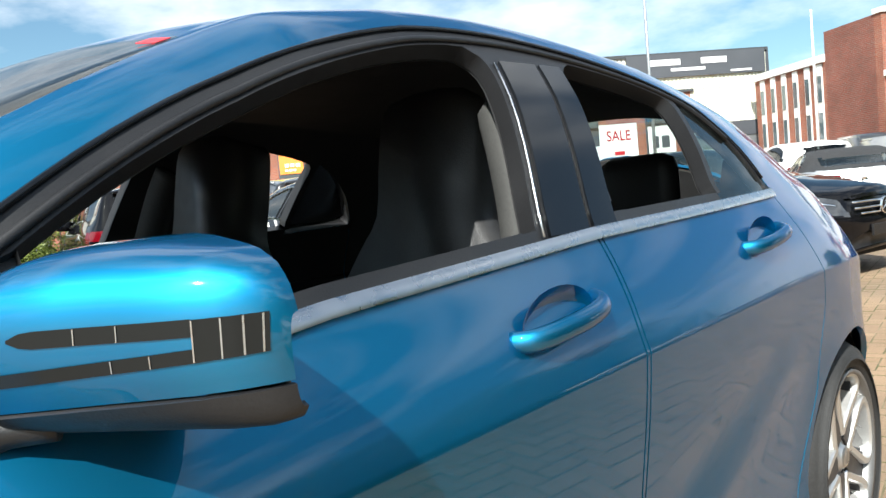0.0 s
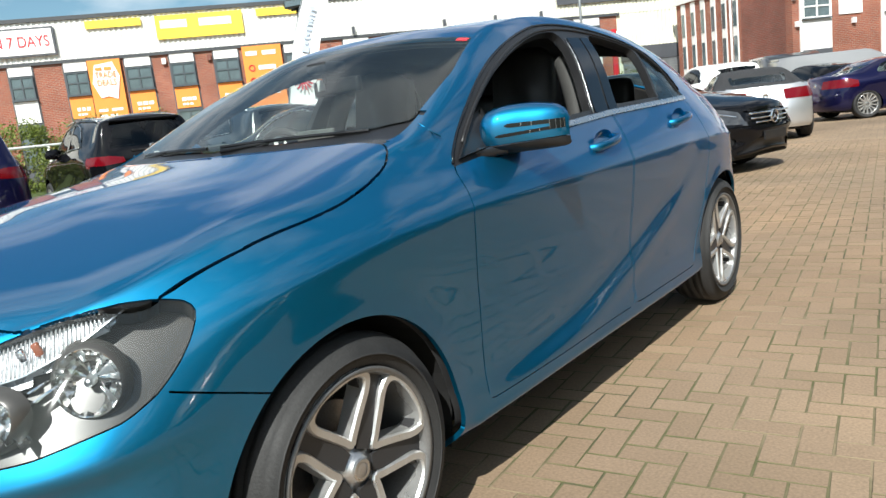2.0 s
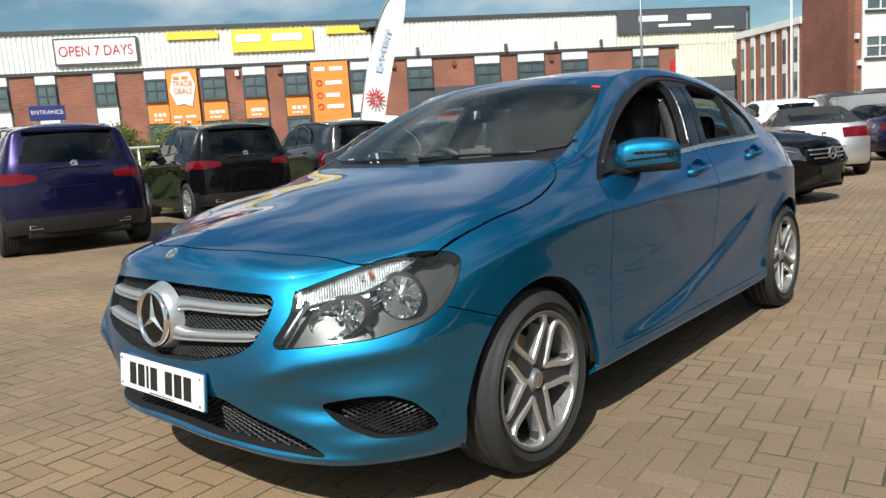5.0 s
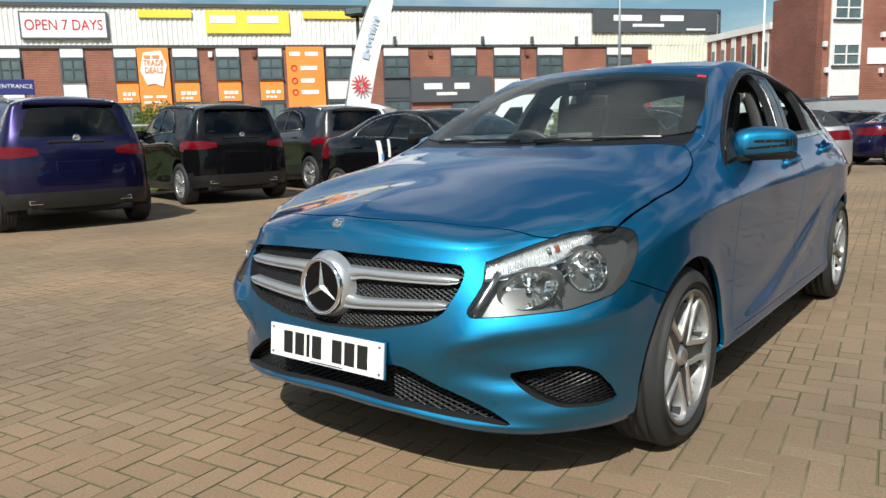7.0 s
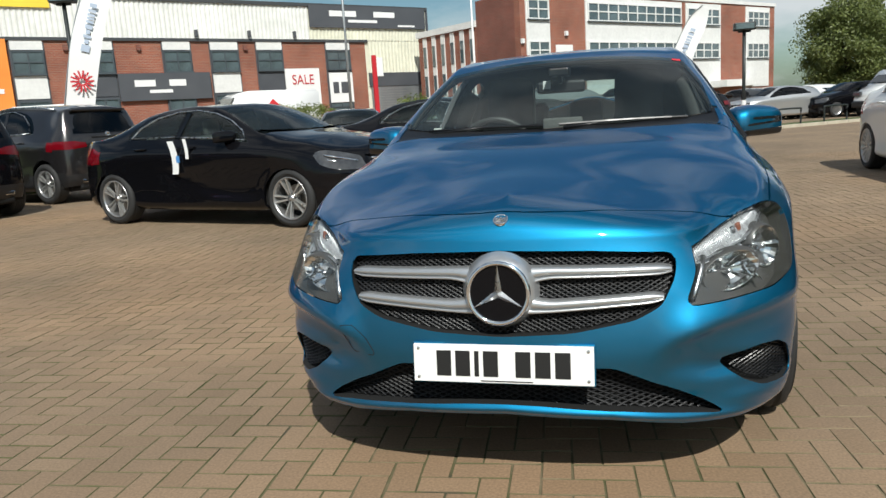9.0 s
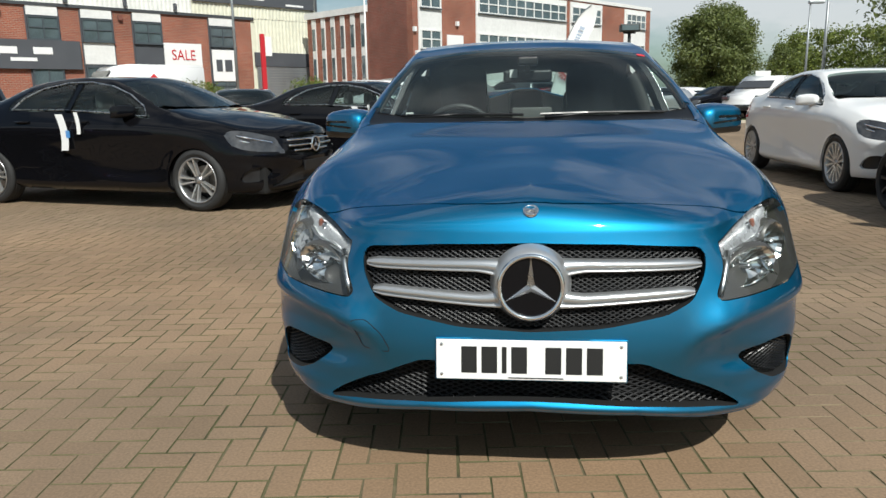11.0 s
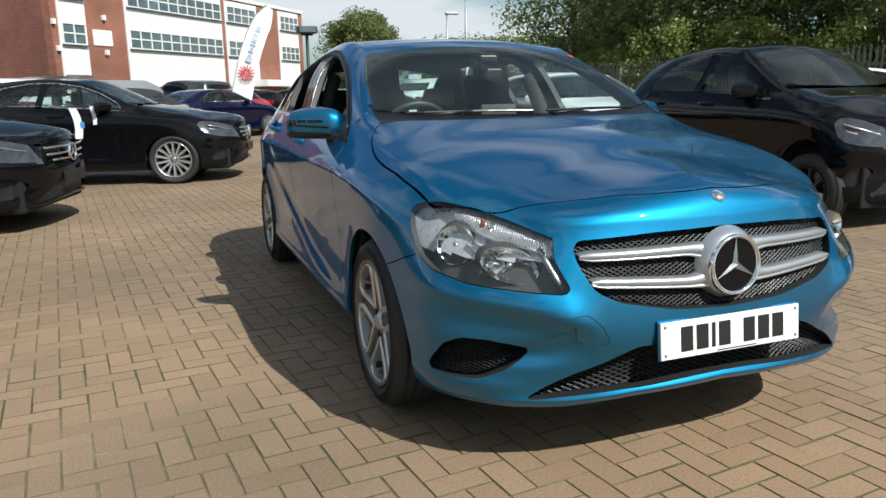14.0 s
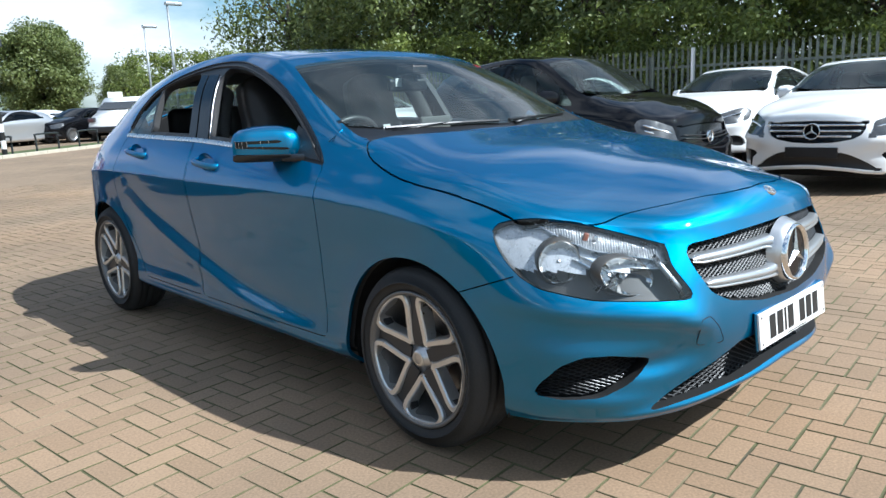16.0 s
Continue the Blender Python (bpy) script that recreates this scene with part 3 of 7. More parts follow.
def build_skin(cage, nu, nv, detail, kind="hatch"):
    """The left half of a body: a bmesh with its regions cut, the region of each face, and the groove's verts moved in."""
    P, us, vs = skin_grid(cage, nu, nv, [3.86, 3.93, 3.97, 4.03, 4.07, 4.14] if detail else [])
    ease = lambda t: np.clip(t, 0, 1) ** 2 * (3 - 2 * np.clip(t, 0, 1))
    hold = (ease((vs - 6.1) / 1.2)[None, :] * (1 - ease((us - 6.3) / 1.0))[:, None] * ease((us + .2) / .8)[:, None])[..., None]
    for _ in range(60 if detail else 0):
        # even out the bonnet
        E = np.concatenate([P, P[:, -2:-1] * [-1, 1, 1]], 1)
        E = np.concatenate([E[1:2] * [-1, 1, 1], E, E[-2:-1]], 0)
        mean = (E[:-2, :-1] + E[2:, :-1]) / 4 + np.concatenate([P[:, :1], P[:, :-1]], 1) / 4 + E[1:-1, 1:] / 4
        P = P + (mean - P) * hold * .6
    P[:, -1, 0] = 0
    crease = P[:, list(vs).index(4.0), 2]
    bm = bmesh.new()
    lu, lv = bm.verts.layers.float.new("u"), bm.verts.layers.float.new("v")
    grid = []
    for i, u in enumerate(us):
        row = []
        for j, v in enumerate(vs):
            w = bm.verts.new(P[i, j])
            w[lu], w[lv] = u, v
            row.append(w)
        grid.append(row)
    for i in range(len(us) - 1):
        for j in range(len(vs) - 1):
            bm.faces.new((grid[i][j], grid[i + 1][j], grid[i + 1][j + 1], grid[i][j + 1]))
    bmesh.ops.remove_doubles(bm, verts=bm.verts, dist=1e-5)
    # flared arches, and the rising line in the lower doors
    for v in bm.verts:
        p = v.co
        for y0 in (0.0, 2.699):
            r = math.hypot(p.y - y0, p.z - .322)
            if p.x > .5 and p.z < .86:
                p.x += .008 * math.exp(-((r - .362) / .055) ** 2)
        if p.y < -.30 and p.z < .75:
            # lip, blade under the corner intake, and the scooped channel that runs into it
            n = Vector((max(0, p.x - .45) * 1.3, -1, 0)).normalized()
            z = p.z
            zb = float(np.interp(p.x, [0, .3, .5, .62, .7, .9], [.283, .268, .238, .230, .226, .212]))
            zn = float(np.interp(z, [.15, .215, .262, .37, .50, .9], [zb - .06, zb, zb + .028, .378, .50, .9]))
            p.z = z + (zn - z) * min(1.0, (-.30 - p.y) / .2)
            k = .018 * math.exp(-((z - .240) / .036) ** 2) * (1 if p.x < .66 else max(0, 1 - (p.x - .66) / .1))
            k += .016 * math.exp(-((z - .300) / .028) ** 2) * math.exp(-((p.x - .72) / .10) ** 2)
            k -= .030 * math.exp(-((z - .425 - .10 * (.60 - p.x)) / .038) ** 2) * math.exp(-((p.x - .60) / .10) ** 2)
            zr = float(np.interp(p.x, [.42, .48, .593, .703, .85], [.49, .529, .565, .581, .600]))
            side = max(0, min(1, (p.x - .42) / .1))
            side *= max(0, min(1, (.875 - p.x) / .06))
            k += .026 * math.exp(-((z - zr) / (.075 if z > zr else .016)) ** 2) * side
            k -= .016 * math.exp(-((z - zr + .07) / .045) ** 2) * side
            p += n * k
        if p.x > .8 and -.35 < p.y < 2.9:
            zc = float(np.interp(v[lu], us, crease))
            p.x += .010 * math.exp(-abs(p.z - zc) / .045) * min(1, (p.y + .35) / .3)
        if p.x > .7 and .36 < p.y < 2.36:
            # rounded sill standing proud of the doors
            p.x += .016 * math.exp(-((p.z - .245) / .026) ** 2) * min(1, (p.y - .36) / .1, (2.36 - p.y) / .1)
        if p.z > 1.12:
            p.z += .012 * min(1.0, (p.z - 1.12) / .25)
        if p.x > .8 and .55 < p.y < 2.35:
            t = (p.y - .55) / 1.8
            line = .30 + .46 * t ** 1.7
            d = p.z - line
            amp = .015 * math.sin(math.pi * min(1, t * 1.02)) ** .6
            p.x += amp * (math.exp(-(d / .06) ** 2) if d < 0 else math.exp(-(d / .034) ** 2)) * .8 - amp * .55 * math.exp(-((d - .07) / .07) ** 2)
    bm.normal_update()
    cuts = car_cuts(kind, detail)
    if not detail:
        cuts = [c for c in cuts if c[0] not in ("open_f", "open_r", "quarter")]
    for name, f in cuts:
        cut_skin(bm, name, f, lu, lv, detail and name in GROOVED)
    bm.normal_update()
    region = {}
    order = ["arch_f", "arch_r", "open_f", "open_r", "quarter", "dlo", "screen", "lamp", "grille", "intake", "fog", "tail", "backlight", "door_f", "door_r", "hood"]
    fs = dict(cuts)
    for face in bm.faces:
        c = face.calc_center_median()
        u = sum(v[lu] for v in face.verts) / len(face.verts)
        w = sum(v[lv] for v in face.verts) / len(face.verts)
        tag = "body"
        for name in order:
            if name in fs and fs[name](c, u, w) < 0 and not (detail and name in ("fog", "intake", "lamp", "grille") and max(fs[name](v.co, v[lu], v[lv]) for v in face.verts) > .003):
                tag = name
                break
        if detail and tag not in ("dlo", "open_f", "open_r", "quarter", "screen", "arch_f", "arch_r"):
            for name in GROOVED:
                if (name != "lamp" or face.calc_area() < 1.6e-4) and abs(fs[name](c, u, w)) < (0.0014 if name == "lamp" else 0.0022):
                    tag = "gap"
        if tag == "body" and w > 6.9 and .25 < c.y < .60 and c.x < .70 and c.z > 1.03 and fs["screen"](c, u, w) > 0 and fs["hood"](c, u, w) > 0:
            tag = "cowl"
        if tag == "body" and w < 1.0 and 6.2 < u < 14.2:
            tag = "sill"
        if tag == "body" and u < 6.2 and c.y < -.12 and w < 4.95 and c.z < max(.690 - .36 * (c.y + .42), .60 if c.y < -.5 else 0):
            tag = "bumper"
        region[face] = tag
    return bm, region


def facets(skin, region, tags, both=True, shift=0.0, warp=None, flip=False, only=None):
    """A bmesh of the faces in these regions, with their mirror image; shift moves them in along their normals."""
    out = bmesh.new()
    made = {}

    def vert(v, s):
        key = (v, s)
        if key not in made:
            p = v.co - v.normal * shift
            p = Vector((max(p.x, 0.0) if v.co.x < 1e-4 else p.x, p.y, p.z))
            if v.co.x < 1e-4:
                p.x = 0
                if s < 0 and (v, 1) in made:
                    made[key] = made[(v, 1)]
                    return made[key]
            if s < 0:
                p.x = -p.x
            made[key] = out.verts.new(warp(p) if warp else p)
        return made[key]
    sides = (1, -1) if both is True else (both,)
    for face, tag in region.items():
        if tag not in tags or (only and not only(face)):
            continue
        for s in sides:
            vs = [vert(v, s) for v in face.verts]
            if (s < 0) != flip:
                vs.reverse()
            if len(set(vs)) > 2:
                try:
                    out.faces.new(vs)
                except ValueError:
                    pass
    return out


def hem(bm, depth):
    """Turns the open rims of a sheet in, so that it shows a thickness."""
    bm.normal_update()
    rim = [e for e in bm.edges if e.is_boundary]
    for e in rim:
        e.smooth = False
    norm = {v: v.normal.copy() for e in rim for v in e.verts}
    r = bmesh.ops.extrude_edge_only(bm, edges=rim)
    moved = [g for g in r["geom"] if isinstance(g, bmesh.types.BMVert)]
    for v in moved:
        n = next((norm[o] for e in v.link_edges for o in e.verts if o in norm), None)
        if n is not None:
            v.co -= n * depth
    return bm


def wheel(name="wheel", rim_r=.218, tyre_r=.317, width=.215, spokes=5, style="petal", finish=None, parent=None, dark=False):
    """A wheel standing at the origin, axle along x, outer face towards +x."""
    w = empty(name)
    if parent is not None:
        w.parent = parent
    h = width / 2
    bm = bmesh.new()
    rr = rim_r + .006
    prof = [(rr, -h + .02), (rr + .02, -h + .004), (tyre_r - .055, -h - .004), (tyre_r - .018, -h + .012), (tyre_r - .004, -h + .035)]
    for g in (-.055, -.02, .02, .055):
        prof += [(tyre_r - .001, g - .008), (tyre_r - .007, g - .004), (tyre_r - .007, g + .004), (tyre_r - .001, g + .008)]
    prof += [(tyre_r - .004, h - .035), (tyre_r - .018, h - .012), (tyre_r - .055, h + .004), (rr + .034, h + .003), (rr + .030, h - .001), (rr + .012, h - .004), (rr, h - .016)]
    lathe(bm, prof, 64)
    part("tyre", bm, M_RUBBER, w, smooth=True)
    bm = bmesh.new()
    lathe(bm, [(rim_r + .007, h - .012), (rim_r + .006, h - .004), (rim_r - .004, h - .006), (rim_r - .012, h - .022), (rim_r - .020, h - .07), (rim_r - .022, -h + .02)], 64)
    part("rim", bm, M_LINER if dark else M_BARREL if style == "petal" else M_ALLOY, w, smooth=True)
    face = M_PLASTIC if dark else (finish or M_ALLOY)
    for k in range(spokes):
        a = 2 * math.pi * k / spokes + .32
        bm = bmesh.new()
        ca, sa = math.cos(a), math.sin(a)
        if style == "petal":
            ro = rim_r - .004
            loop = [(.066, 0), (.086, .017), (.130, .054), (.168, .085), (.198, .090), (ro - .006, .060), (ro, .0), (ro - .006, -.060), (.198, -.090), (.168, -.085), (.130, -.054), (.086, -.017)]
            pts = spline([(0, r, q) for r, q in loop], 4, True)
            n = len(pts)
            rings = []
            for i, p in enumerate(pts):
                d = (pts[(i + 1) % n] - pts[i - 1]).normalized()
                side = Vector((0, -d.z, d.y))
                depth = .012 + .020 * (p.y / ro) ** 2
                x = h - .032 + .022 * min(1, (p.y / ro)) ** 1.5
                wd = .0112
                sec = [(-wd * .7, 0), (-wd, -.006), (-wd * 1.25, -.03 - depth), (wd * 1.25, -.03 - depth), (wd, -.006), (wd * .7, 0)]
                ring = []
                for sx, dx in sec:
                    q = Vector((x + dx, p.y, p.z)) + side * sx
                    ring.append(bm.verts.new((q.x, q.y * ca - q.z * sa, q.y * sa + q.z * ca)))
                rings.append(ring)
            for i in range(n):
                A, B = rings[i], rings[(i + 1) % n]
                for j in range(6):
                    bm.faces.new((A[j], A[(j + 1) % 6], B[(j + 1) % 6], B[j]))
        else:
            for s in ((-1, 1) if style == "twin" else (0,)):
                r0, r1 = .045, rim_r - .004
                q0, q1 = s * .012, s * .040
                wd0, wd1 = (.011, .016) if style == "twin" else (.016, .022)
                sec = []
                for r, q, wd, x in ((r0, q0, wd0, h - .03), ((r0 + r1) / 2, (q0 + q1) / 2, wd0, h - .02), (r1, q1, wd1, h - .012)):
                    for sx, dx in ((-wd, -.04), (-wd * .7, 0), (wd * .7, 0), (wd, -.04)):
                        y, z = r, q + sx
                        sec.append(bm.verts.new((x + dx, y * ca - z * sa, y * sa + z * ca)))
                for i in (0, 4):
                    for j in range(4):
                        bm.faces.new((sec[i + j], sec[i + (j + 1) % 4], sec[i + 4 + (j + 1) % 4], sec[i + 4 + j]))
        bmesh.ops.recalc_face_normals(bm, faces=bm.faces)
        part("spoke", bm, M_MACHINED if style == "petal" or finish is None and not dark else face, w, smooth=False)
        if style == "petal":
            # grey channel between two petals
            b2 = a + math.pi / spokes
            half = [(.045, .020), (.085, .026), (.125, .031), (.170, .034), (.203, .056), (ro + .003, .078)]
            bm = bmesh.new()
            slab(bm, half + [(r, -q) for r, q in half[::-1]], .034, Matrix.Rotation(b2, 4, "X") @ Matrix(((0, 0, 1, h - .066), (1, 0, 0, 0), (0, 1, 0, 0), (0, 0, 0, 1))))
            bmesh.ops.recalc_face_normals(bm, faces=bm.faces)
            part("spoke_channel", bm, M_ALLOYDARK, w)
    bm = bmesh.new()
    lathe(bm, [(.001, h - .024), (.026, h - .024), (.030, h - .027), (.033, h - .034), (.060, h - .045), (.070, h - .075), (.075, h - .11)], 32)
    part("hub", bm, face, w, smooth=True)
    bm = bmesh.new()
    lathe(bm, [(.018, h - .0225), (.0245, h - .0210), (.0265, h - .023)], 32)
    part("centre_cap", bm, M_SATIN, w, smooth=True)
    if not dark:
        for k in range(5):
            a = 2 * math.pi * (k + .5) / 5 + .32
            bm = bmesh.new()
            lathe(bm, [(.001, h - .034), (.009, h - .034), (.0095, h - .06)], 8, at=(0, .054 * math.cos(a), .054 * math.sin(a)))
            part("wheel_bolt", bm, M_ALLOYDARK, w)
    bm = bmesh.new()
    lathe(bm, [(.06, -.02), (.145, -.02), (.147, -.03), (.145, -.045), (.06, -.045)], 40)
    part("brake_disc", bm, M_DISC, w, smooth=False)
    bm = bmesh.new()
    lathe(bm, [(.001, -h + .03), (rim_r - .02, -h + .03)], 32)
    part("backing", bm, M_LINER, w)
    return w


def emblem(parent, at, radius, tilt=0.0, disc=None, name="emblem", face=1.0):
    """A ring with a three-armed star on a dark disc, facing -y."""
    m = pose(*at, tilt, 0, 0)
    e = empty(name)
    e.parent = parent
    e.matrix_local = m @ Matrix.Diagonal((1, face, 1, 1))
    bm = bmesh.new()
    R = radius
    lathe(bm, [(R * .84, .004), (R * .86, -.010), (R * .93, -.016), (R * .99, -.011), (R, .008)], 48, "y")
    part("ring", bm, M_CHROME, e, "polished ring", smooth=True)
    bm = bmesh.new()
    lathe(bm, [(.0005, -.004), (R * .86, -.004)], 48, "y")
    part("disc", bm, disc or M_STARFIELD, e)
    bm = bmesh.new()
    c = bm.verts.new((0, -.016, 0))
    b = []
    for k in range(3):
        a = math.pi / 2 + k * 2 * math.pi / 3
        b.append(bm.verts.new((R * .90 * math.cos(a), -.008, R * .90 * math.sin(a))))
        a += math.pi / 3
        b.append(bm.verts.new((R * .13 * math.cos(a), -.005, R * .13 * math.sin(a))))
    for i in range(6):
        bm.faces.new((c, b[(i + 1) % 6], b[i]))
    bmesh.ops.recalc_face_normals(bm, faces=bm.faces)
    part("star", bm, M_SATIN, e, "polished three-armed star")
    return e


def lattice(parent, name, f, xs, zs, y_of, pitch, bar, material, slope=.55):
    """A crossed mesh of thin bars that follows a curved opening, as one piece of grille."""
    bm = bmesh.new()
    x0, x1 = xs
    z0, z1 = zs
    for s in (1, -1):
        k = -int((x1 - x0) / pitch) - 4
        while k < int((x1 - x0) / pitch) + int((z1 - z0) / slope / pitch) + 4:
            run = []
            for i in range(49):
                z = z0 + (z1 - z0) * i / 48
                x = x0 + k * pitch + s * (z - z0) / slope
                if x0 <= x <= x1 and f(x, z) < -.001:
                    run.append((x, y_of(x, z), z))
                else:
                    if len(run) > 2:
                        tube(bm, run[::3] + [run[-1]], bar, 4, cap=False)
                    run = []
            if len(run) > 2:
                tube(bm, run[::3] + [run[-1]], bar, 4, cap=False)
            k += 1
    return part(name, bm, material, parent)


def fitted(pts, a, b, n=14):
    """A plane through the nearest points, weighted by closeness, read at (a, b)."""
    d = (pts[:, 0] - a) ** 2 + (pts[:, 1] - b) ** 2
    i = np.argpartition(d, n)[:n]
    q = pts[i]
    w = np.exp(-d[i] / (np.max(d[i]) * .3 + 1e-9))
    A = np.stack([np.ones(n), q[:, 0] - a, q[:, 1] - b], 1) * w[:, None]
    return float(np.linalg.lstsq(A, q[:, 2] * w, rcond=1e-3)[0][0])


def skin_y(skin):
    """A look-up of the nose's depth at (x, z), from the skin's points."""
    pts = np.array([(v.co.x, v.co.z, v.co.y) for v in skin.verts if v.co.y < -.3 and v.co.z < .9])

    memo = {}

    def f(x, z):
        key = (round(abs(x), 3), round(z, 3))
        if key not in memo:
            memo[key] = fitted(pts, *key)
        return memo[key]
    return f


def seat(parent_name, m, **tags):
    s = empty(parent_name, m, **tags)
    bm = bmesh.new()
    outline = [(-.25, .0), (-.255, .25), (-.24, .42), (-.185, .51), (-.135, .575), (-.135, .68), (-.105, .755), (.105, .755), (.135, .68), (.135, .575), (.185, .51), (.24, .42), (.255, .25), (.25, .0)]
    pts = [(p.x, p.y) for p in spline([(x, y, 0) for x, y in outline], 3, True)]
    slab(bm, pts, .12, pose(0, 0, .36, 76, 0, 0))
    bmesh.ops.bevel(bm, geom=[e for e in bm.edges if e.is_manifold and e.calc_face_angle(0) > 1], offset=.03, segments=3, affect="EDGES")
    part("backrest", bm, M_LEATHER, s, smooth=True)
    for sx in (-1, 1):
        bm = bmesh.new()
        tube(bm, spline([(sx * .21, .05, .40), (sx * .225, .0, .55), (sx * .215, .05, .72), (sx * .17, .12, .86)], 4), [.03] + [.045] * 8 + [.04, .035, .03, .02], 8)
        part("side_bolster", bm, M_LEATHER, s, smooth=True)
    bm = boxes((-.25, .25, -.50, .02, .22, .37), bevel=.05)
    part("cushion", bm, M_LEATHER, s, smooth=True)
    return s


def side_x(skin):
    """A look-up of the flank's width at (y, z)."""
    pts = np.array([(v.co.y, v.co.z, v.co.x) for v in skin.verts if v.co.x > .45])

    def f(y, z):
        return fitted(pts, y, z)
    return f


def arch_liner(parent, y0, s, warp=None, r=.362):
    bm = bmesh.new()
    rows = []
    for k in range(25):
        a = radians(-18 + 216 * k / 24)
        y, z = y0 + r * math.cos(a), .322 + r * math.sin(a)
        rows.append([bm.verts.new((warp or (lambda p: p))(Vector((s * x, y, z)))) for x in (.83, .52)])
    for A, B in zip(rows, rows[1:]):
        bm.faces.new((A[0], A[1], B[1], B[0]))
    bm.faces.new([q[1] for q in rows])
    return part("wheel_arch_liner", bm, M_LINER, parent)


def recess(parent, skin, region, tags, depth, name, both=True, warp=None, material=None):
    """The back and the walls of an opening in the nose, its shade put into the colour."""
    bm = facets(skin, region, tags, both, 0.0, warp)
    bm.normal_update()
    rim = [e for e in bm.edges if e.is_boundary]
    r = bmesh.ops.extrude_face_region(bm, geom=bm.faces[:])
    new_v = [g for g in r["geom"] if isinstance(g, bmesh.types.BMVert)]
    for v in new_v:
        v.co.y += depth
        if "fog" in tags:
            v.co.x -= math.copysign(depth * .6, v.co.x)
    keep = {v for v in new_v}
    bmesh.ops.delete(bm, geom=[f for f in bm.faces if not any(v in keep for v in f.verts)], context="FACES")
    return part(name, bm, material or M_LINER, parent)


def door_handle(parent, y, z, x, s):
    h = empty("door_handle")
    h.parent = parent
    h["label"] = "body-coloured pull handle over a scooped recess"
    bm = bmesh.new()
    pts = spline([(x - .004, y - .105, z - .012), (x + .022, y - .085, z - .010), (x + .036, y - .02, z - .002), (x + .034, y + .05, z + .006), (x + .016, y + .085, z + .011), (x - .006, y + .10, z + .013)], 4)
    tube(bm, [(s * p.x, p.y, p.z) for p in pts], .0125, 10, flat=1.25)
    bmesh.ops.recalc_face_normals(bm, faces=bm.faces)
    part("grip", bm, M_BLUE, h, smooth=True)
    bm = bmesh.new()
    n = 24
    rings = []
    for r, dx in ((1.0, .0025), (.86, -.004), (.6, -.012), (.25, -.016)):
        rings.append([bm.verts.new((s * (x + dx), y + r * .088 * math.cos(a), z + r * .047 * math.sin(a))) for a in (2 * math.pi * k / n for k in range(n))])
    for A, B in zip(rings, rings[1:]):
        for k in range(n):
            bm.faces.new((A[k], A[(k + 1) % n], B[(k + 1) % n], B[k]))
    bm.faces.new(rings[-1])
    bmesh.ops.recalc_face_normals(bm, faces=bm.faces)
    part("handle_recess", bm, M_BLUE, h, smooth=True)
    return h


# door mirror: along x, how far forward its face lies, its top and its underside
POD_X = [.768, .778, .803, .843, .883, .914, .954, .974, .994, 1.006, 1.010]
POD_FRONT = [.785, .735, .708, .710, .738, .762, .790, .806, .828, .848, .860]
POD_TOP = [1.096, 1.112, 1.125, 1.131, 1.131, 1.128, 1.121, 1.116, 1.105, 1.088, 1.072]
POD_LOW = [.992, .986, .985, .986, .988, .989, .991, .992, .994, .999, 1.006]
POD_REAR = .868


def pod_point(x, up):
    """A point of the mirror's face: x, and how far up it lies, from -1 to 1."""
    front, top, low = (float(np.interp(x, POD_X, q)) for q in (POD_FRONT, POD_TOP, POD_LOW))
    c = abs(up) ** 1.45
    d = max(0.0, 1 - c * c) ** .30
    return Vector((x, POD_REAR - (POD_REAR - front) * d, (top + low) / 2 + (top - low) / 2 * up))


def pod_up(x, z):
    top, low = float(np.interp(x, POD_X, POD_TOP)), float(np.interp(x, POD_X, POD_LOW))
    return (z - (top + low) / 2) / ((top - low) / 2)


def mirror_shell(s, seam=None, below=False):
    """The pod of a door mirror, whole or above or below its seam."""
    bm = bmesh.new()
    xs = [.768, .772, .778, .786, .795] + [.808 + .176 * k / 14 for k in range(15)] + [.992, .999, 1.004, 1.008, 1.010]
    grid = []
    for x in xs:
        cut = max(-.97, pod_up(x, seam(x))) if seam else -1.0
        lo, hi = (-1.0, cut) if below else (cut, 1.0)
        n = 7 if below else 18
        row = []
        for k in range(n + 1):
            up = math.cos(math.pi * (1 - k / n)) if not seam else None
            t = k / n
            if seam:
                up = lo + (hi - lo) * ((1 - (1 - t) ** 2.2) if not below else t ** 2.0)
            q = pod_point(x, up)
            row.append(bm.verts.new((s * q.x, q.y, q.z)))
        grid.append(row)
    for A, B in zip(grid, grid[1:]):
        for k in range(len(A) - 1):
            bm.faces.new((A[k], A[k + 1], B[k + 1], B[k]))
    bmesh.ops.remove_doubles(bm, verts=bm.verts, dist=2e-4)
    if not seam:
        bmesh.ops.holes_fill(bm, edges=[e for e in bm.edges if e.is_boundary])
    bmesh.ops.recalc_face_normals(bm, faces=bm.faces)
    if seam and sum(f.normal.y for f in bm.faces) > 0:
        bmesh.ops.reverse_faces(bm, faces=bm.faces)
    return bm


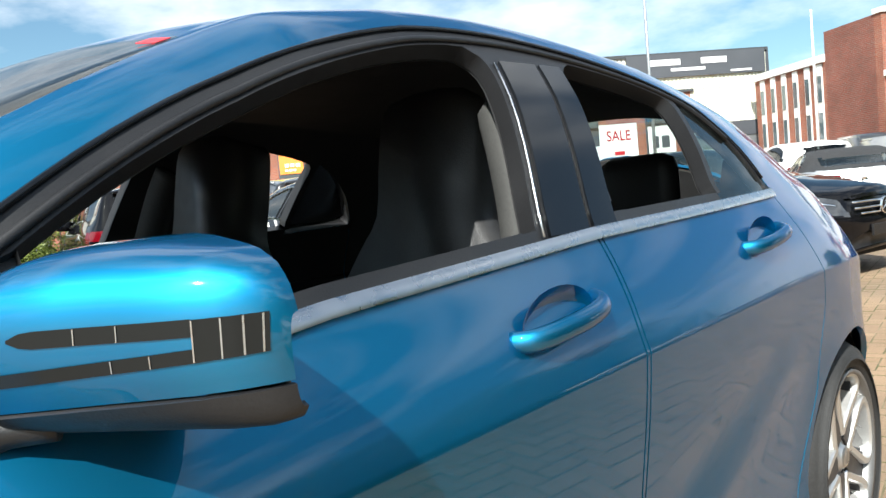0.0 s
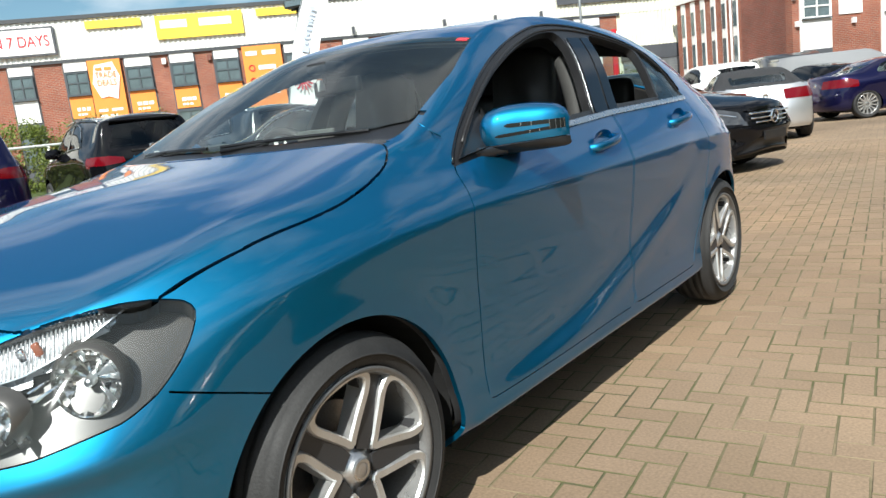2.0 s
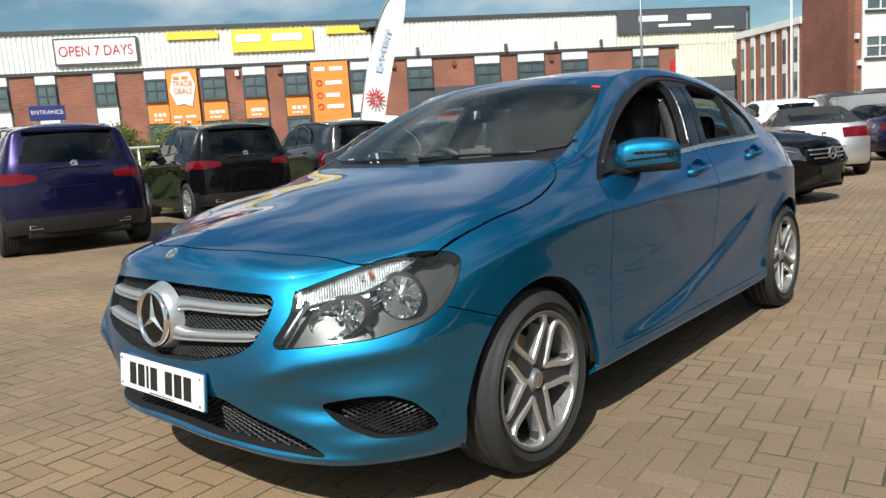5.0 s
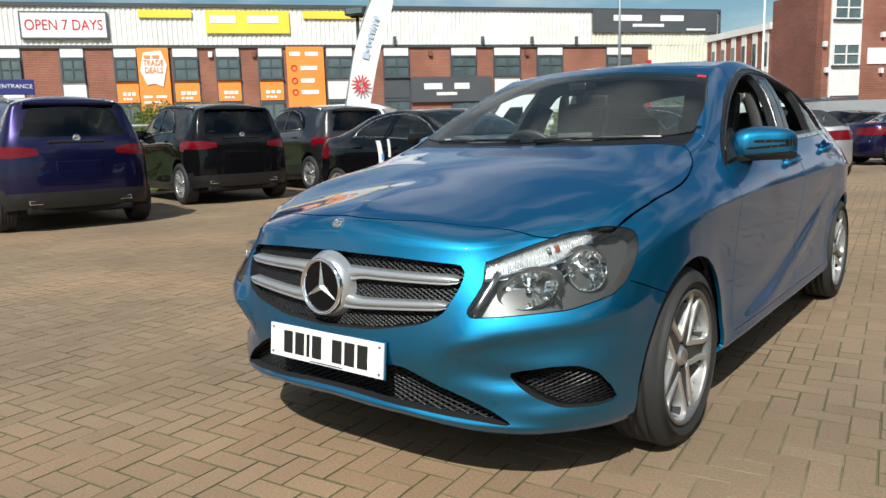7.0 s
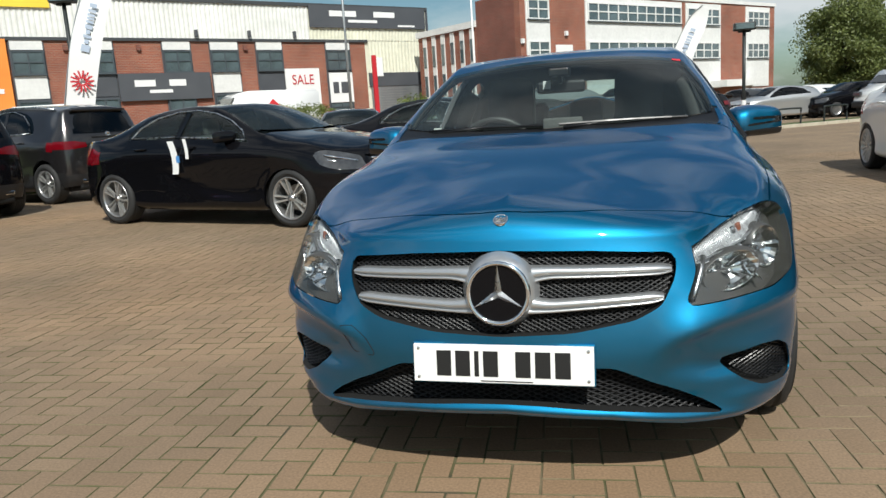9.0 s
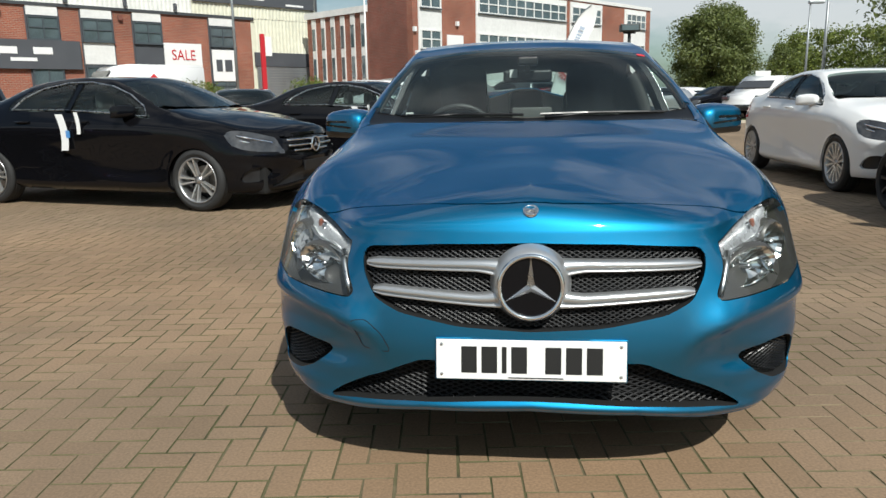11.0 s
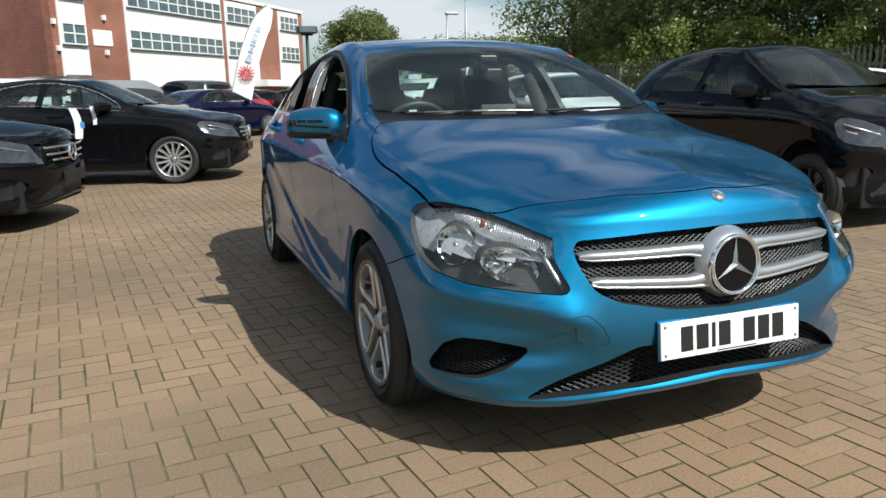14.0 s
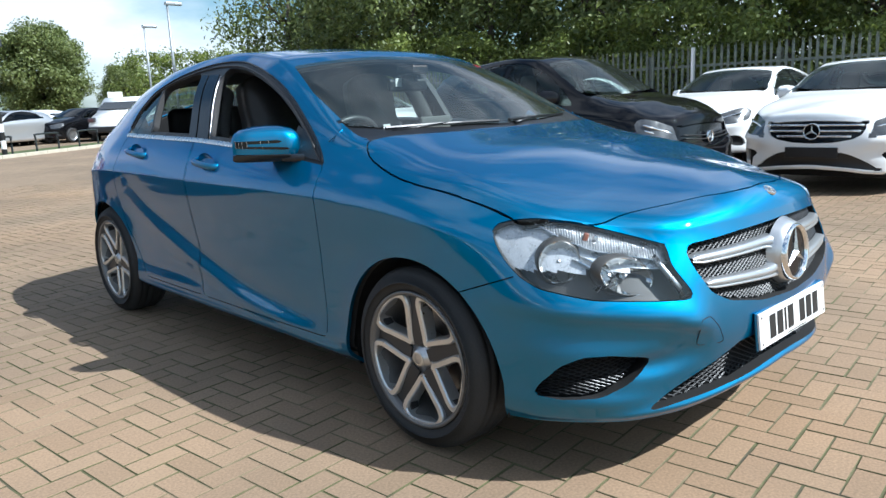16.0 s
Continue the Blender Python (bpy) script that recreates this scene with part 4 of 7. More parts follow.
def pod_strip(s, x0, x1, low, high, lift, n=14, taper=0.0):
    """A strip laid on the mirror's face between two heights."""
    bm = bmesh.new()
    A, B = [], []
    for k in range(n + 1):
        x = x0 + (x1 - x0) * k / n
        zl, zh = low(x), high(x)
        if taper:
            f = math.sqrt(min(1.0, (x - x0) / taper + .03))
            zl, zh = (zl + zh) / 2 - (zh - zl) / 2 * f, (zl + zh) / 2 + (zh - zl) / 2 * f
        for row, z in ((A, zl), (B, zh)):
            q = pod_point(x, pod_up(x, z))
            row.append(bm.verts.new((s * (q.x + lift * .5), q.y - lift, q.z)))
    for k in range(n):
        bm.faces.new((A[k], A[k + 1], B[k + 1], B[k]))
    bmesh.ops.recalc_face_normals(bm, faces=bm.faces)
    if sum(f.normal.y for f in bm.faces) > 0:
        bmesh.ops.reverse_faces(bm, faces=bm.faces)
    return bm


def door_mirror(parent, s, body):
    w = empty("door_mirror")
    w.parent = parent
    seam = lambda x: 1.014 + .012 * (x - .768) / .24
    part("mirror_cap", hem(mirror_shell(s, seam), .004), body, w, smooth=True)
    bm = mirror_shell(s, lambda x: seam(x) - .003, True)
    for v in bm.verts:
        v.co.y -= .003 if v.co.y < .86 else 0
        v.co.x += s * .001
    part("lower_cover", hem(bm, .006), M_PLASTIC, w, "matt black lower cover", smooth=True)
    bm = bmesh.new()
    tube(bm, spline([(s * .775, .640, 1.002), (s * .805, .676, 1.001), (s * .825, .722, 1.001), (s * .852, .760, 1.002)], 4), [.017] * 5 + [.0155] * 4 + [.012] * 4, 12, flat=1.1)
    part("arm", bm, M_PLASTIC, w, smooth=True)
    part("foot", boxes((s * .80 - .022, s * .80 + .022, .645, .730, .958, .998), bevel=.012), M_PLASTIC, w, smooth=True)
    part("back_plate", boxes((s * .888 - .110, s * .888 + .110, .860, .866, 1.000, 1.095), bevel=.003), M_PLASTIC, w)
    part("mirror_glass", boxes((s * .888 - .096, s * .888 + .096, .867, .871, 1.008, 1.088)), M_CHROME, w)
    # forked indicator: two slits that run into one block at the outer end
    bm = pod_strip(s, 0.8695, 0.9750, lambda x: 1.0640, lambda x: 1.0760, .0012, taper=.012)
    rise = lambda x: .010 * (x - .8455) / .13
    for x0, x1, low, high, k in ((.8455, .9750, lambda x: 1.0365 + rise(x), lambda x: 1.0460 + rise(x), .012), (.9750, 1.0052, lambda x: 1.0365 + rise(x), lambda x: 1.0755, 0)):
        other = pod_strip(s, x0, x1, low, high, .0012, taper=k)
        me = bpy.data.meshes.new("indicator_piece")
        other.to_mesh(me)
        other.free()
        bm.from_mesh(me)
        bpy.data.meshes.remove(me)
    ind = part("indicator", bm, M_SMOKE, w, "smoked forked indicator lens", smooth=True)
    for x, lo, hi in ((.9085, 1.0645, 1.0755), (.9335, 1.0645, 1.0755), (.9285, 1.0435, 1.0520), (.9515, 1.0450, 1.0538), (.9750, 1.0470, 1.0750), (.9875, 1.0478, 1.0750), (.9965, 1.0485, 1.0750), (1.0030, 1.0490, 1.0750)):
        part("lens_rib", pod_strip(s, x, x + .0007, lambda q: lo, lambda q: hi, .0020, 1), M_SATIN, ind)
    return w


def number_plate(parent, y, z, tilt):
    p = empty("number_plate")
    p.parent = parent
    p["label"] = "white number plate with black characters shown as bars"
    p.matrix_local = pose(0, y, z, tilt, 0, 0)
    part("plate", boxes((-.26, .26, -.004, .004, -.0555, .0555), bevel=.002), M_PLATE, p)
    part("backing_frame", boxes((-.264, .264, .004, .012, -.060, .060), bevel=.003), M_BLUE, p)
    x = -.19
    for k in range(7):
        wide = .013 if k == 2 else .043
        part("character_bar", boxes((x, x + wide, -.0055, -.004, -.037, .037)), M_INK, p)
        x += wide + (.05 if k == 3 else .013)
    for sx in (-1, 1):
        for sz in (-1, 1):
            bm = bmesh.new()
            lathe(bm, [(.0005, -.007), (.004, -.0065), (.0055, -.004)], 10, "y", at=(sx * .245, 0, sz * .042))
            part("screw", bm, M_SATIN, p)
    part("maker_line", boxes((-.06, .09, -.0052, -.004, -.051, -.048)), M_INK, p)
    return p


def headlamp(parent, skin, region, s):
    lamp_e = empty("headlamp")
    lamp_e.parent = parent
    lamp_e["label"] = "clear headlamp with two chrome reflectors and an amber bulb"
    bm = facets(skin, region, ("lamp",), s, .001)
    part("lens", bm, M_LENS, lamp_e, smooth=True).visible_shadow = False
    bm = facets(skin, region, ("lamp",), s, .055)
    part("housing", bm, M_LAMPGREY, lamp_e, smooth=True)
    bm = facets(skin, region, ("lamp",), s, .0)
    bm.normal_update()
    rim = [e for e in bm.edges if e.is_boundary]
    nn = {v: v.normal.copy() for e in rim for v in e.verts}
    faces = bm.faces[:]
    r = bmesh.ops.extrude_edge_only(bm, edges=rim)
    for v in [g for g in r["geom"] if isinstance(g, bmesh.types.BMVert)]:
        n = next((nn[o] for e in v.link_edges for o in e.verts if o in nn), None)
        if n:
            v.co -= n * .06
    bmesh.ops.delete(bm, geom=faces, context="FACES")
    part("bezel", bm, M_LAMPGREY, lamp_e, smooth=True)
    yz = skin_y(skin)
    strip = lambda q: float(np.interp(q, [-.25, -.10, .07, .20, .32], [.718, .738, .757, .790, .836]))
    # a long bowl on the inner side, a round one on the outer, both faceted
    for x, z, R, turn, wide, lean in ((.646, .686, .052, .50, 1.75, 18), (.764, .728, .062, 1.0, 1.0, 0)):
        d = Vector((s * turn, -1, .10)).normalized()
        q = d.to_track_quat("Z", "Y").to_matrix().to_4x4()
        m = Matrix.Translation(Vector((s * x, yz(x, z), z)) - d * .028) @ q @ pose(0, 0, 0, 0, 0, s * lean) @ Matrix.Diagonal((wide, 1, 1, 1))
        bm = bmesh.new()
        rings = lathe(bm, [(R, .004), (R * .96, -.002), (R * .80, -.014), (R * .58, -.026), (R * .34, -.033), (.010, -.036)], 28, "z")
        for k, ring in enumerate(rings):
            for j, v in enumerate(ring):
                if j % 4 == 0 and 0 < k < 5:
                    v.co.z += .005
        bmesh.ops.transform(bm, matrix=m, verts=bm.verts)
        part("reflector", bm, M_REFLECT, lamp_e, smooth=False)
        bm = bmesh.new()
        lathe(bm, [(R * 1.00, .004), (R * 1.05, .002), (R * 1.16, -.016), (R * 1.22, -.030)], 32, "z")
        bmesh.ops.transform(bm, matrix=m, verts=bm.verts)
        part("reflector_collar", bm, M_LAMPGREY, lamp_e, smooth=True)
        bm = bmesh.new()
        lathe(bm, [(.0005, .000), (.008, -.002), (.010, -.014), (.010, -.036)], 16, "z")
        bmesh.ops.transform(bm, matrix=m @ Matrix.Diagonal((1 / wide, 1, 1, 1)), verts=bm.verts)
        part("bulb_shield", bm, M_SATIN, lamp_e, smooth=True)
    bm = facets(skin, region, ("lamp",), s, .026, only=lambda f: f.calc_center_median().z > strip(f.calc_center_median().x * s + f.calc_center_median().y) - .004 and f.calc_center_median().x * s + f.calc_center_median().y < .30)
    part("upper_reflector", bm, M_LAMPCLEAR, lamp_e, "ribbed clear strip over the reflectors", smooth=True)

    def on_lamp(q, z, deep):
        """A point a little behind the lens where x + y is q."""
        a, b = .45, .86
        for _ in range(24):
            mid = (a + b) / 2
            a, b = (mid, b) if mid + yz(mid, z) < q else (a, mid)
        return Vector((s * (a - deep * .5), yz(a, z) + deep * .85, z))

    lid = lambda q: float(np.interp(q, [-.232, .061, .25, .41], [.766, .821, .850, .846])) - .007
    for k in range(44):
        q = -.215 + .0112 * k
        if lid(q) - strip(q) < .008:
            continue
        bm = bmesh.new()
        tube(bm, [on_lamp(q, z, .0235) for z in (strip(q), (strip(q) + lid(q)) / 2, lid(q))], .0021, 5)
        part("reflector_rib", bm, M_LAMPCLEAR, lamp_e, smooth=True)
    for q, m_, n_, l_ in ((.10, M_AMBER, "indicator_bulb", "amber indicator bulb"), (.06, M_CHROME, "bulb_socket", "")):
        z = (strip(q) + lid(q)) / 2
        bm = bmesh.new()
        box(bm, -.008, .008, -.006, .006, -.013, .013, bevel=.004, m=Matrix.Translation(on_lamp(q, z, .018)) @ pose(0, 0, 0, 0, s * -20, s * 48))
        part(n_, bm, m_, lamp_e, l_, smooth=True)
    # shelf between the bowls and the upper strip
    bm = bmesh.new()
    A, B = [], []
    for k in range(17):
        q = -.24 + .56 * k / 16
        A.append(bm.verts.new(on_lamp(q, strip(q), .010)))
        B.append(bm.verts.new(on_lamp(q, strip(q) - .006, .046)))
    for k in range(16):
        bm.faces.new((A[k], A[k + 1], B[k + 1], B[k]))
    bmesh.ops.recalc_face_normals(bm, faces=bm.faces)
    hem(bm, .003)
    part("divider", bm, M_SATIN, lamp_e, smooth=True)
    # bright blades between the bowls
    for x, z, dx in ((.692, .742, .010), (.700, .735, .022)):
        bm = bmesh.new()
        A, B = [], []
        for k in range(9):
            t = k / 8
            xx, zz = x + dx - .030 * math.sin(math.pi * t), z - .085 * t
            y = yz(xx, zz)
            A.append(bm.verts.new((s * xx, y + .022, zz)))
            B.append(bm.verts.new((s * (xx - .012), y + .050, zz)))
        for k in range(8):
            bm.faces.new((A[k], A[k + 1], B[k + 1], B[k]))
        bmesh.ops.recalc_face_normals(bm, faces=bm.faces)
        hem(bm, .003)
        part("reflector_blade", bm, M_CHROME, lamp_e, smooth=True)
    # clear light guide down the inner edge
    bm = bmesh.new()
    tube(bm, [(s * x, yz(x, z) + .018, z) for x, z in ((.522, .625), (.535, .66), (.548, .70), (.556, .735))], .009, 8)
    part("light_guide", bm, M_SATIN, lamp_e, smooth=True)
    return lamp_e


def cabin(parent):
    """Seats, dashboard and wheel inside the main car."""
    for x, y in ((-.37, 1.54), (.37, 1.63)):
        st = seat("front_seat", pose(x, y, -.03) @ Matrix.Diagonal((1.0, 1.05, 1.21, 1)))
        st.parent = parent
        st["label"] = "black leather front seat with built-in headrest"
    b = empty("rear_bench")
    b.parent = parent
    part("cushion", boxes((-.62, .62, 1.95, 2.40, .30, .48), bevel=.05), M_LEATHER, b, smooth=True)
    bm = boxes((-.63, .63, -.08, .08, 0, .56), bevel=.05)
    bmesh.ops.transform(bm, matrix=pose(0, 2.44, .46, -14, 0, 0), verts=bm.verts)
    part("backrest", bm, M_LEATHER, b, smooth=True)
    for x in (-.38, 0, .38):
        bm = boxes((x - .12, x + .12, 2.53, 2.62, 1.02, 1.20), bevel=.04)
        part("headrest", bm, M_LEATHER, b, smooth=True)
    bm = bmesh.new()
    prof = [(.46, 1.01), (.62, 1.035), (.80, 1.01), (.92, .90), (.95, .78), (.92, .60), (.60, .50)]
    L = [bm.verts.new((-.70, y, z)) for y, z in prof]
    R = [bm.verts.new((.70, y, z)) for y, z in prof]
    for k in range(len(prof) - 1):
        bm.faces.new((L[k], L[k + 1], R[k + 1], R[k]))
    bm.faces.new(L)
    bm.faces.new(R[::-1])
    bmesh.ops.recalc_face_normals(bm, faces=bm.faces)
    part("dashboard", bm, M_CABIN, parent, smooth=False)
    part("cowl_shelf", boxes((-.66, .66, .40, .64, .93, .985)), M_CABIN, parent)
    part("paper_slip", boxes((-.545, -.510, .496, .498, 1.062, 1.115)), M_PAPER, parent)
    part("display_screen", boxes((-.075, .115, .79, .81, 1.035, 1.125), bevel=.008), M_CABINGREY, parent, smooth=True)
    part("instrument_cowl", boxes((-.54, -.20, .70, .90, .93, 1.055), bevel=.04), M_CABIN, parent, smooth=True)
    sw = empty("steering_wheel")
    sw.parent = parent
    sw.matrix_local = pose(-.345, 1.02, .965, 114, 0, 0)
    bm = bmesh.new()
    tube(bm, [(.185 * math.cos(a), .185 * math.sin(a), 0) for a in (2 * math.pi * k / 40 for k in range(40))], .016, 8, closed=True)
    part("wheel_rim", bm, M_LEATHER, sw, smooth=True)
    part("boss", boxes((-.08, .08, -.07, .07, -.03, .0), bevel=.02), M_PLASTIC, sw)
    part("spoke_bar", boxes((-.18, .18, -.02, .02, -.02, -.008), bevel=.005), M_SATIN, sw)
    part("floor_pan", boxes((-.845, .845, .45, 3.0, .24, .28)), M_CABIN, parent)
    part("bulkhead", boxes((-.72, .72, .42, .46, .26, .95)), M_CABIN, parent)
    part("boot_shelf", boxes((-.62, .62, 2.50, 3.02, .98, 1.0)), M_CABIN, parent)
    rv = empty("rear_view_mirror")
    rv.parent = parent
    part("mirror_body", boxes((-.12, .12, .95, .98, 1.245, 1.305), bevel=.012), M_PLASTIC, rv)
    part("stem", boxes((-.012, .012, .90, .97, 1.29, 1.345), bevel=.004), M_PLASTIC, rv)
    part("sensor_box", boxes((-.05, .05, .86, .98, 1.325, 1.365), bevel=.01), M_PLASTIC, rv)
    part("windscreen_permit", boxes((-.088, -.050, .9455, .9485, 1.268, 1.308)), M_PAPER, parent)


def ride(p):
    """How the body sits on its wheels: sunk on the springs, a little less at the tail of the roof, with a blunter nose."""
    ramp = lambda t: max(0.0, min(1.0, t))
    dz = -.030 * ramp((p.z - .25) / .15) + float(np.interp(p.y, [1.05, 1.4, 1.9, 2.3, 2.6, 3.0], [0, .022, .032, .036, .028, .022])) * ramp((p.z - 1.12) / .15)
    return Vector((p.x, p.y + .032 * ramp((-.45 - p.y) / .3), p.z + dz))


def settle(car, spare):
    """Moves every part but the wheels by ride()."""
    for o in car.children_recursive:
        if o.type != "MESH" or o.parent.name.startswith(spare):
            continue
        m = Matrix()
        q = o
        while q is not car:
            m = q.matrix_basis @ m
            q = q.parent
        back = m.inverted()
        for v in o.data.vertices:
            v.co = back @ ride(m @ v.co)


def hatchback():
    car = empty("hatchback_car", label="metallic blue five-door hatchback with open side windows, parked on block paving", category="car")
    skin, region = build_skin(HATCH, 13, 10, True)
    sx = side_x(skin)
    P = lambda name, tags, m, both=True, shift=0.0, h=.014, label="": part(name, hem(facets(skin, region, tags, both, shift), h) if h else facets(skin, region, tags, both, shift), m, car, label, smooth=True)
    P("body_shell", ("body",), M_BLUE)
    P("front_bumper", ("bumper",), M_BLUE, h=.004)
    P("cowl_panel", ("cowl",), M_COWL, True, .004, .01, "black plastic cowl below the windscreen")
    P("bonnet", ("hood",), M_BLUE)
    liner = facets(skin, region, ("body",), True, .024, only=lambda f: f.calc_center_median().z > 1.13 and f.calc_center_median().y > .5)
    part("headliner", liner, M_CABINGREY, car, "grey cloth headliner", smooth=True)
    ws = P("windscreen", ("screen",), M_GLASS, h=0)
    ws.visible_shadow = False
    part("rear_window", facets(skin, region, ("backlight",), flip=True), M_REARGLASS, car, smooth=True).visible_shadow = False
    for s in (1, -1):
        P("side_sill", ("sill",), M_BLUE, s)
        fd = P("front_door", ("door_f",), M_BLUE, s)
        rd = P("rear_door", ("door_r",), M_BLUE, s)
        door_handle(fd, 1.40, .962, sx(1.40, .962), s)
        door_handle(rd, 2.19, .994, sx(2.19, .994), s)
        P("window_surround", ("dlo",), M_PLASTIC, s, .002, .03, "black window surround")
        P("quarter_light", ("quarter",), M_REARGLASS, s, .006, 0, "lightly tinted fixed glass").visible_shadow = False
        smooth_x = lambda y, z: sum(sx(y + d, z + e) for d in (-.09, -.06, -.03, 0, .03, .06, .09) for e in (-.012, 0, .012)) / 21
        # centre pillar trims in gloss black, with bright runners
        for y0, y1, dy in ((1.484, 1.592, .108), (1.606, 1.676, .108)):
            bm = bmesh.new()
            A, B = [], []
            for k in range(9):
                t = k / 8
                z = 1.070 + .270 * t
                ya, yb = y0 + dy * t, y1 + dy * t
                A.append(bm.verts.new((s * (smooth_x(ya, z) + .004), ya, z)))
                B.append(bm.verts.new((s * (smooth_x(yb, z) + .004), yb, z)))
            for k in range(8):
                bm.faces.new((A[k], A[k + 1], B[k + 1], B[k]))
            bmesh.ops.recalc_face_normals(bm, faces=bm.faces)
            hem(bm, .01)
            part("pillar_trim", bm, M_GLOSSBLACK, car, "gloss black pillar trim", smooth=True)
        bm = bmesh.new()
        tube(bm, [(s * (smooth_x(1.472 + .106 * t, 1.07 + .265 * t) + .001), 1.470 + .106 * t, 1.07 + .265 * t) for t in (k / 8 for k in range(9))], .0022, 6)
        part("glass_runner", bm, M_SATIN, car, "bright window runner", smooth=True)
        bm = bmesh.new()
        ys = [.70 + (2.425 - .70) * k / 40 for k in range(41)]
        zb = lambda y: float(np.interp(y, [.475, 1.05, 1.60, 2.43], [.976, 1.032, 1.060, 1.080])) + .004
        lo = [bm.verts.new((s * (smooth_x(y, zb(y) - .0095) + .007), y, zb(y) - .0095)) for y in ys]
        mi = [bm.verts.new((s * (smooth_x(y, zb(y)) + .010), y, zb(y))) for y in ys]
        hi = [bm.verts.new((s * (smooth_x(y, zb(y) + .0095) + .006), y, zb(y) + .0095)) for y in ys]
        for A, B in ((lo, mi), (mi, hi)):
            for k in range(40):
                bm.faces.new((A[k], A[k + 1], B[k + 1], B[k]))
        bmesh.ops.recalc_face_normals(bm, faces=bm.faces)
        hem(bm, .012)
        part("waist_strip", bm, M_SATIN, car, "bright waistline strip", smooth=True)
        bm = bmesh.new()
        seal = [(.536, .988)] + DLO_TOP[2:-2]
        tube(bm, [(s * (smooth_x(y, z) + .001), y, z) for y, z in seal], .0045, 6)
        part("window_seal", bm, M_GLOSSBLACK, car, smooth=True)
        bm = bmesh.new()
        step = []
        for (ya, za), (yb, zb_) in zip(DLO_TOP[3:-8], DLO_TOP[5:-6]):
            k = .020 / math.hypot(yb - ya, zb_ - za)
            y, z = (ya + yb) / 2 + (zb_ - za) * k, (za + zb_) / 2 - (yb - ya) * k
            step.append((s * (smooth_x(y, z) + .001), y, z))
        tube(bm, step, .0055, 8)
        part("frame_seal", bm, M_PLASTIC, car, "black rubber seal round the window opening", smooth=True)
        bm = bmesh.new()
        tube(bm, spline([(s * .690, 1.545, .95), (s * .672, 1.570, 1.08), (s * .635, 1.600, 1.19), (s * .600, 1.625, 1.26)], 4), .028, 8, flat=1.6)
        part("inner_pillar", bm, M_PILLAR, car, "grey inner pillar trim", smooth=True)
        # black sail panel ahead of the front window
        bm = bmesh.new()
        tri = [(.56, .995), (.775, 1.020), (.775, 1.125), (.72, 1.103)]
        bmesh.ops.contextual_create(bm, geom=[bm.verts.new((s * (sx(y, z) + .004), y, z)) for y, z in tri])
        hem(bm, .012)
        part("sail_panel", bm, M_PLASTIC, car)
        bm = bmesh.new()
        tube(bm, [(s * (x + .001), y, z) for x, y, z in ((.724, .519, 1.107), (.745, .535, 1.087), (.771, .554, 1.064))], .0026, 6)
        part("wing_seam", bm, M_BLUE, car, smooth=True)
        P("tail_lamp", ("tail",), M_REDLENS, s, .0, .01, "red tail lamp")
        headlamp(car, skin, region, s)
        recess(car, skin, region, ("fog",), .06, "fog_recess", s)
        yz = skin_y(skin)
        lattice(car, "fog_grille", lambda x, z: FOG(abs(x) + yz(x, z), z) + .006, (.58, .84) if s > 0 else (-.84, -.58), (.30, .46), lambda x, z: yz(x, z) + .034, .024, .0021, M_COWL)
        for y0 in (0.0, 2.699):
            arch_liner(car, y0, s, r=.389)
        door_mirror(car, s, M_BLUE)
        part("inner_trim", facets(skin, region, ("body", "door_f", "door_r", "dlo", "sill"), s, .035, flip=True), M_CABIN, car, smooth=True)
    yz = skin_y(skin)
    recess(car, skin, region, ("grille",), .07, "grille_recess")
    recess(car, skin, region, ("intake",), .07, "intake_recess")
    gr = empty("radiator_grille")
    gr.parent = car
    gr["label"] = "twin-louvre silver grille with black honeycomb mesh"
    lattice(gr, "grille_mesh", GRILLE, (-.49, .49), (.54, .785), lambda x, z: yz(x, z) + .030, .022, .0024, M_PLASTIC)
    bm = bmesh.new()
    section = ((.024, 0), (.006, .04), (-.001, .16), (-.003, .40), (.001, .60), (.010, .66), (.011, .72), (.003, .76), (.002, .92), (.022, 1.0))
    for s in (1, -1):
        for up in (True, False):
            bm = bmesh.new()
            rows = [[] for _ in section]
            for k in range(25):
                t = k / 24
                x = .080 + (.470 - .080 - (0 if up else .022)) * t
                flare = max(0, 1 - t / .22) ** 2
                top = (.740 - .010 * t) if up else (.643 + .016 * t + .016 * flare)
                low = (.703 - .002 * t - .018 * flare) if up else (.605 + .024 * t)
                taper = 1 - .5 * max(0, (t - .93) / .07)
                mid = (top + low) / 2
                top, low = mid + (top - mid) * taper, mid + (low - mid) * taper
                for r, (dy, f) in zip(rows, section):
                    z = top + (low - top) * f
                    r.append(bm.verts.new((s * x, yz(x, z) + .002 + dy, z)))
            for a, b in zip(rows, rows[1:]):
                for k in range(24):
                    bm.faces.new((a[k], a[k + 1], b[k + 1], b[k]))
            bmesh.ops.recalc_face_normals(bm, faces=bm.faces)
            if sum(f.normal.y for f in bm.faces) > 0:
                bmesh.ops.reverse_faces(bm, faces=bm.faces)
            part("louvre", bm, M_LOUVRE, gr, "satin silver louvre", smooth=True)
    emblem(gr, (0, yz(0, .672) - .012, .672), .092, -4)
    bm = bmesh.new()
    n = 40
    lathe(bm, [(.112, .034), (.104, .014), (.098, .000), (.091, -.006)], n, "y", at=(0, yz(0, .672) - .004, .672))
    part("emblem_mount", bm, M_LOUVRE, gr, smooth=True)
    lattice(car, "intake_mesh", INTAKE, (-.64, .64), (.24, .455), lambda x, z: yz(x, z) + .038, .034, .0032, M_PLASTIC)
    part("crash_bar", boxes((-.42, .42, -.80, -.76, .30, .45), bevel=.01), M_LINER, car)
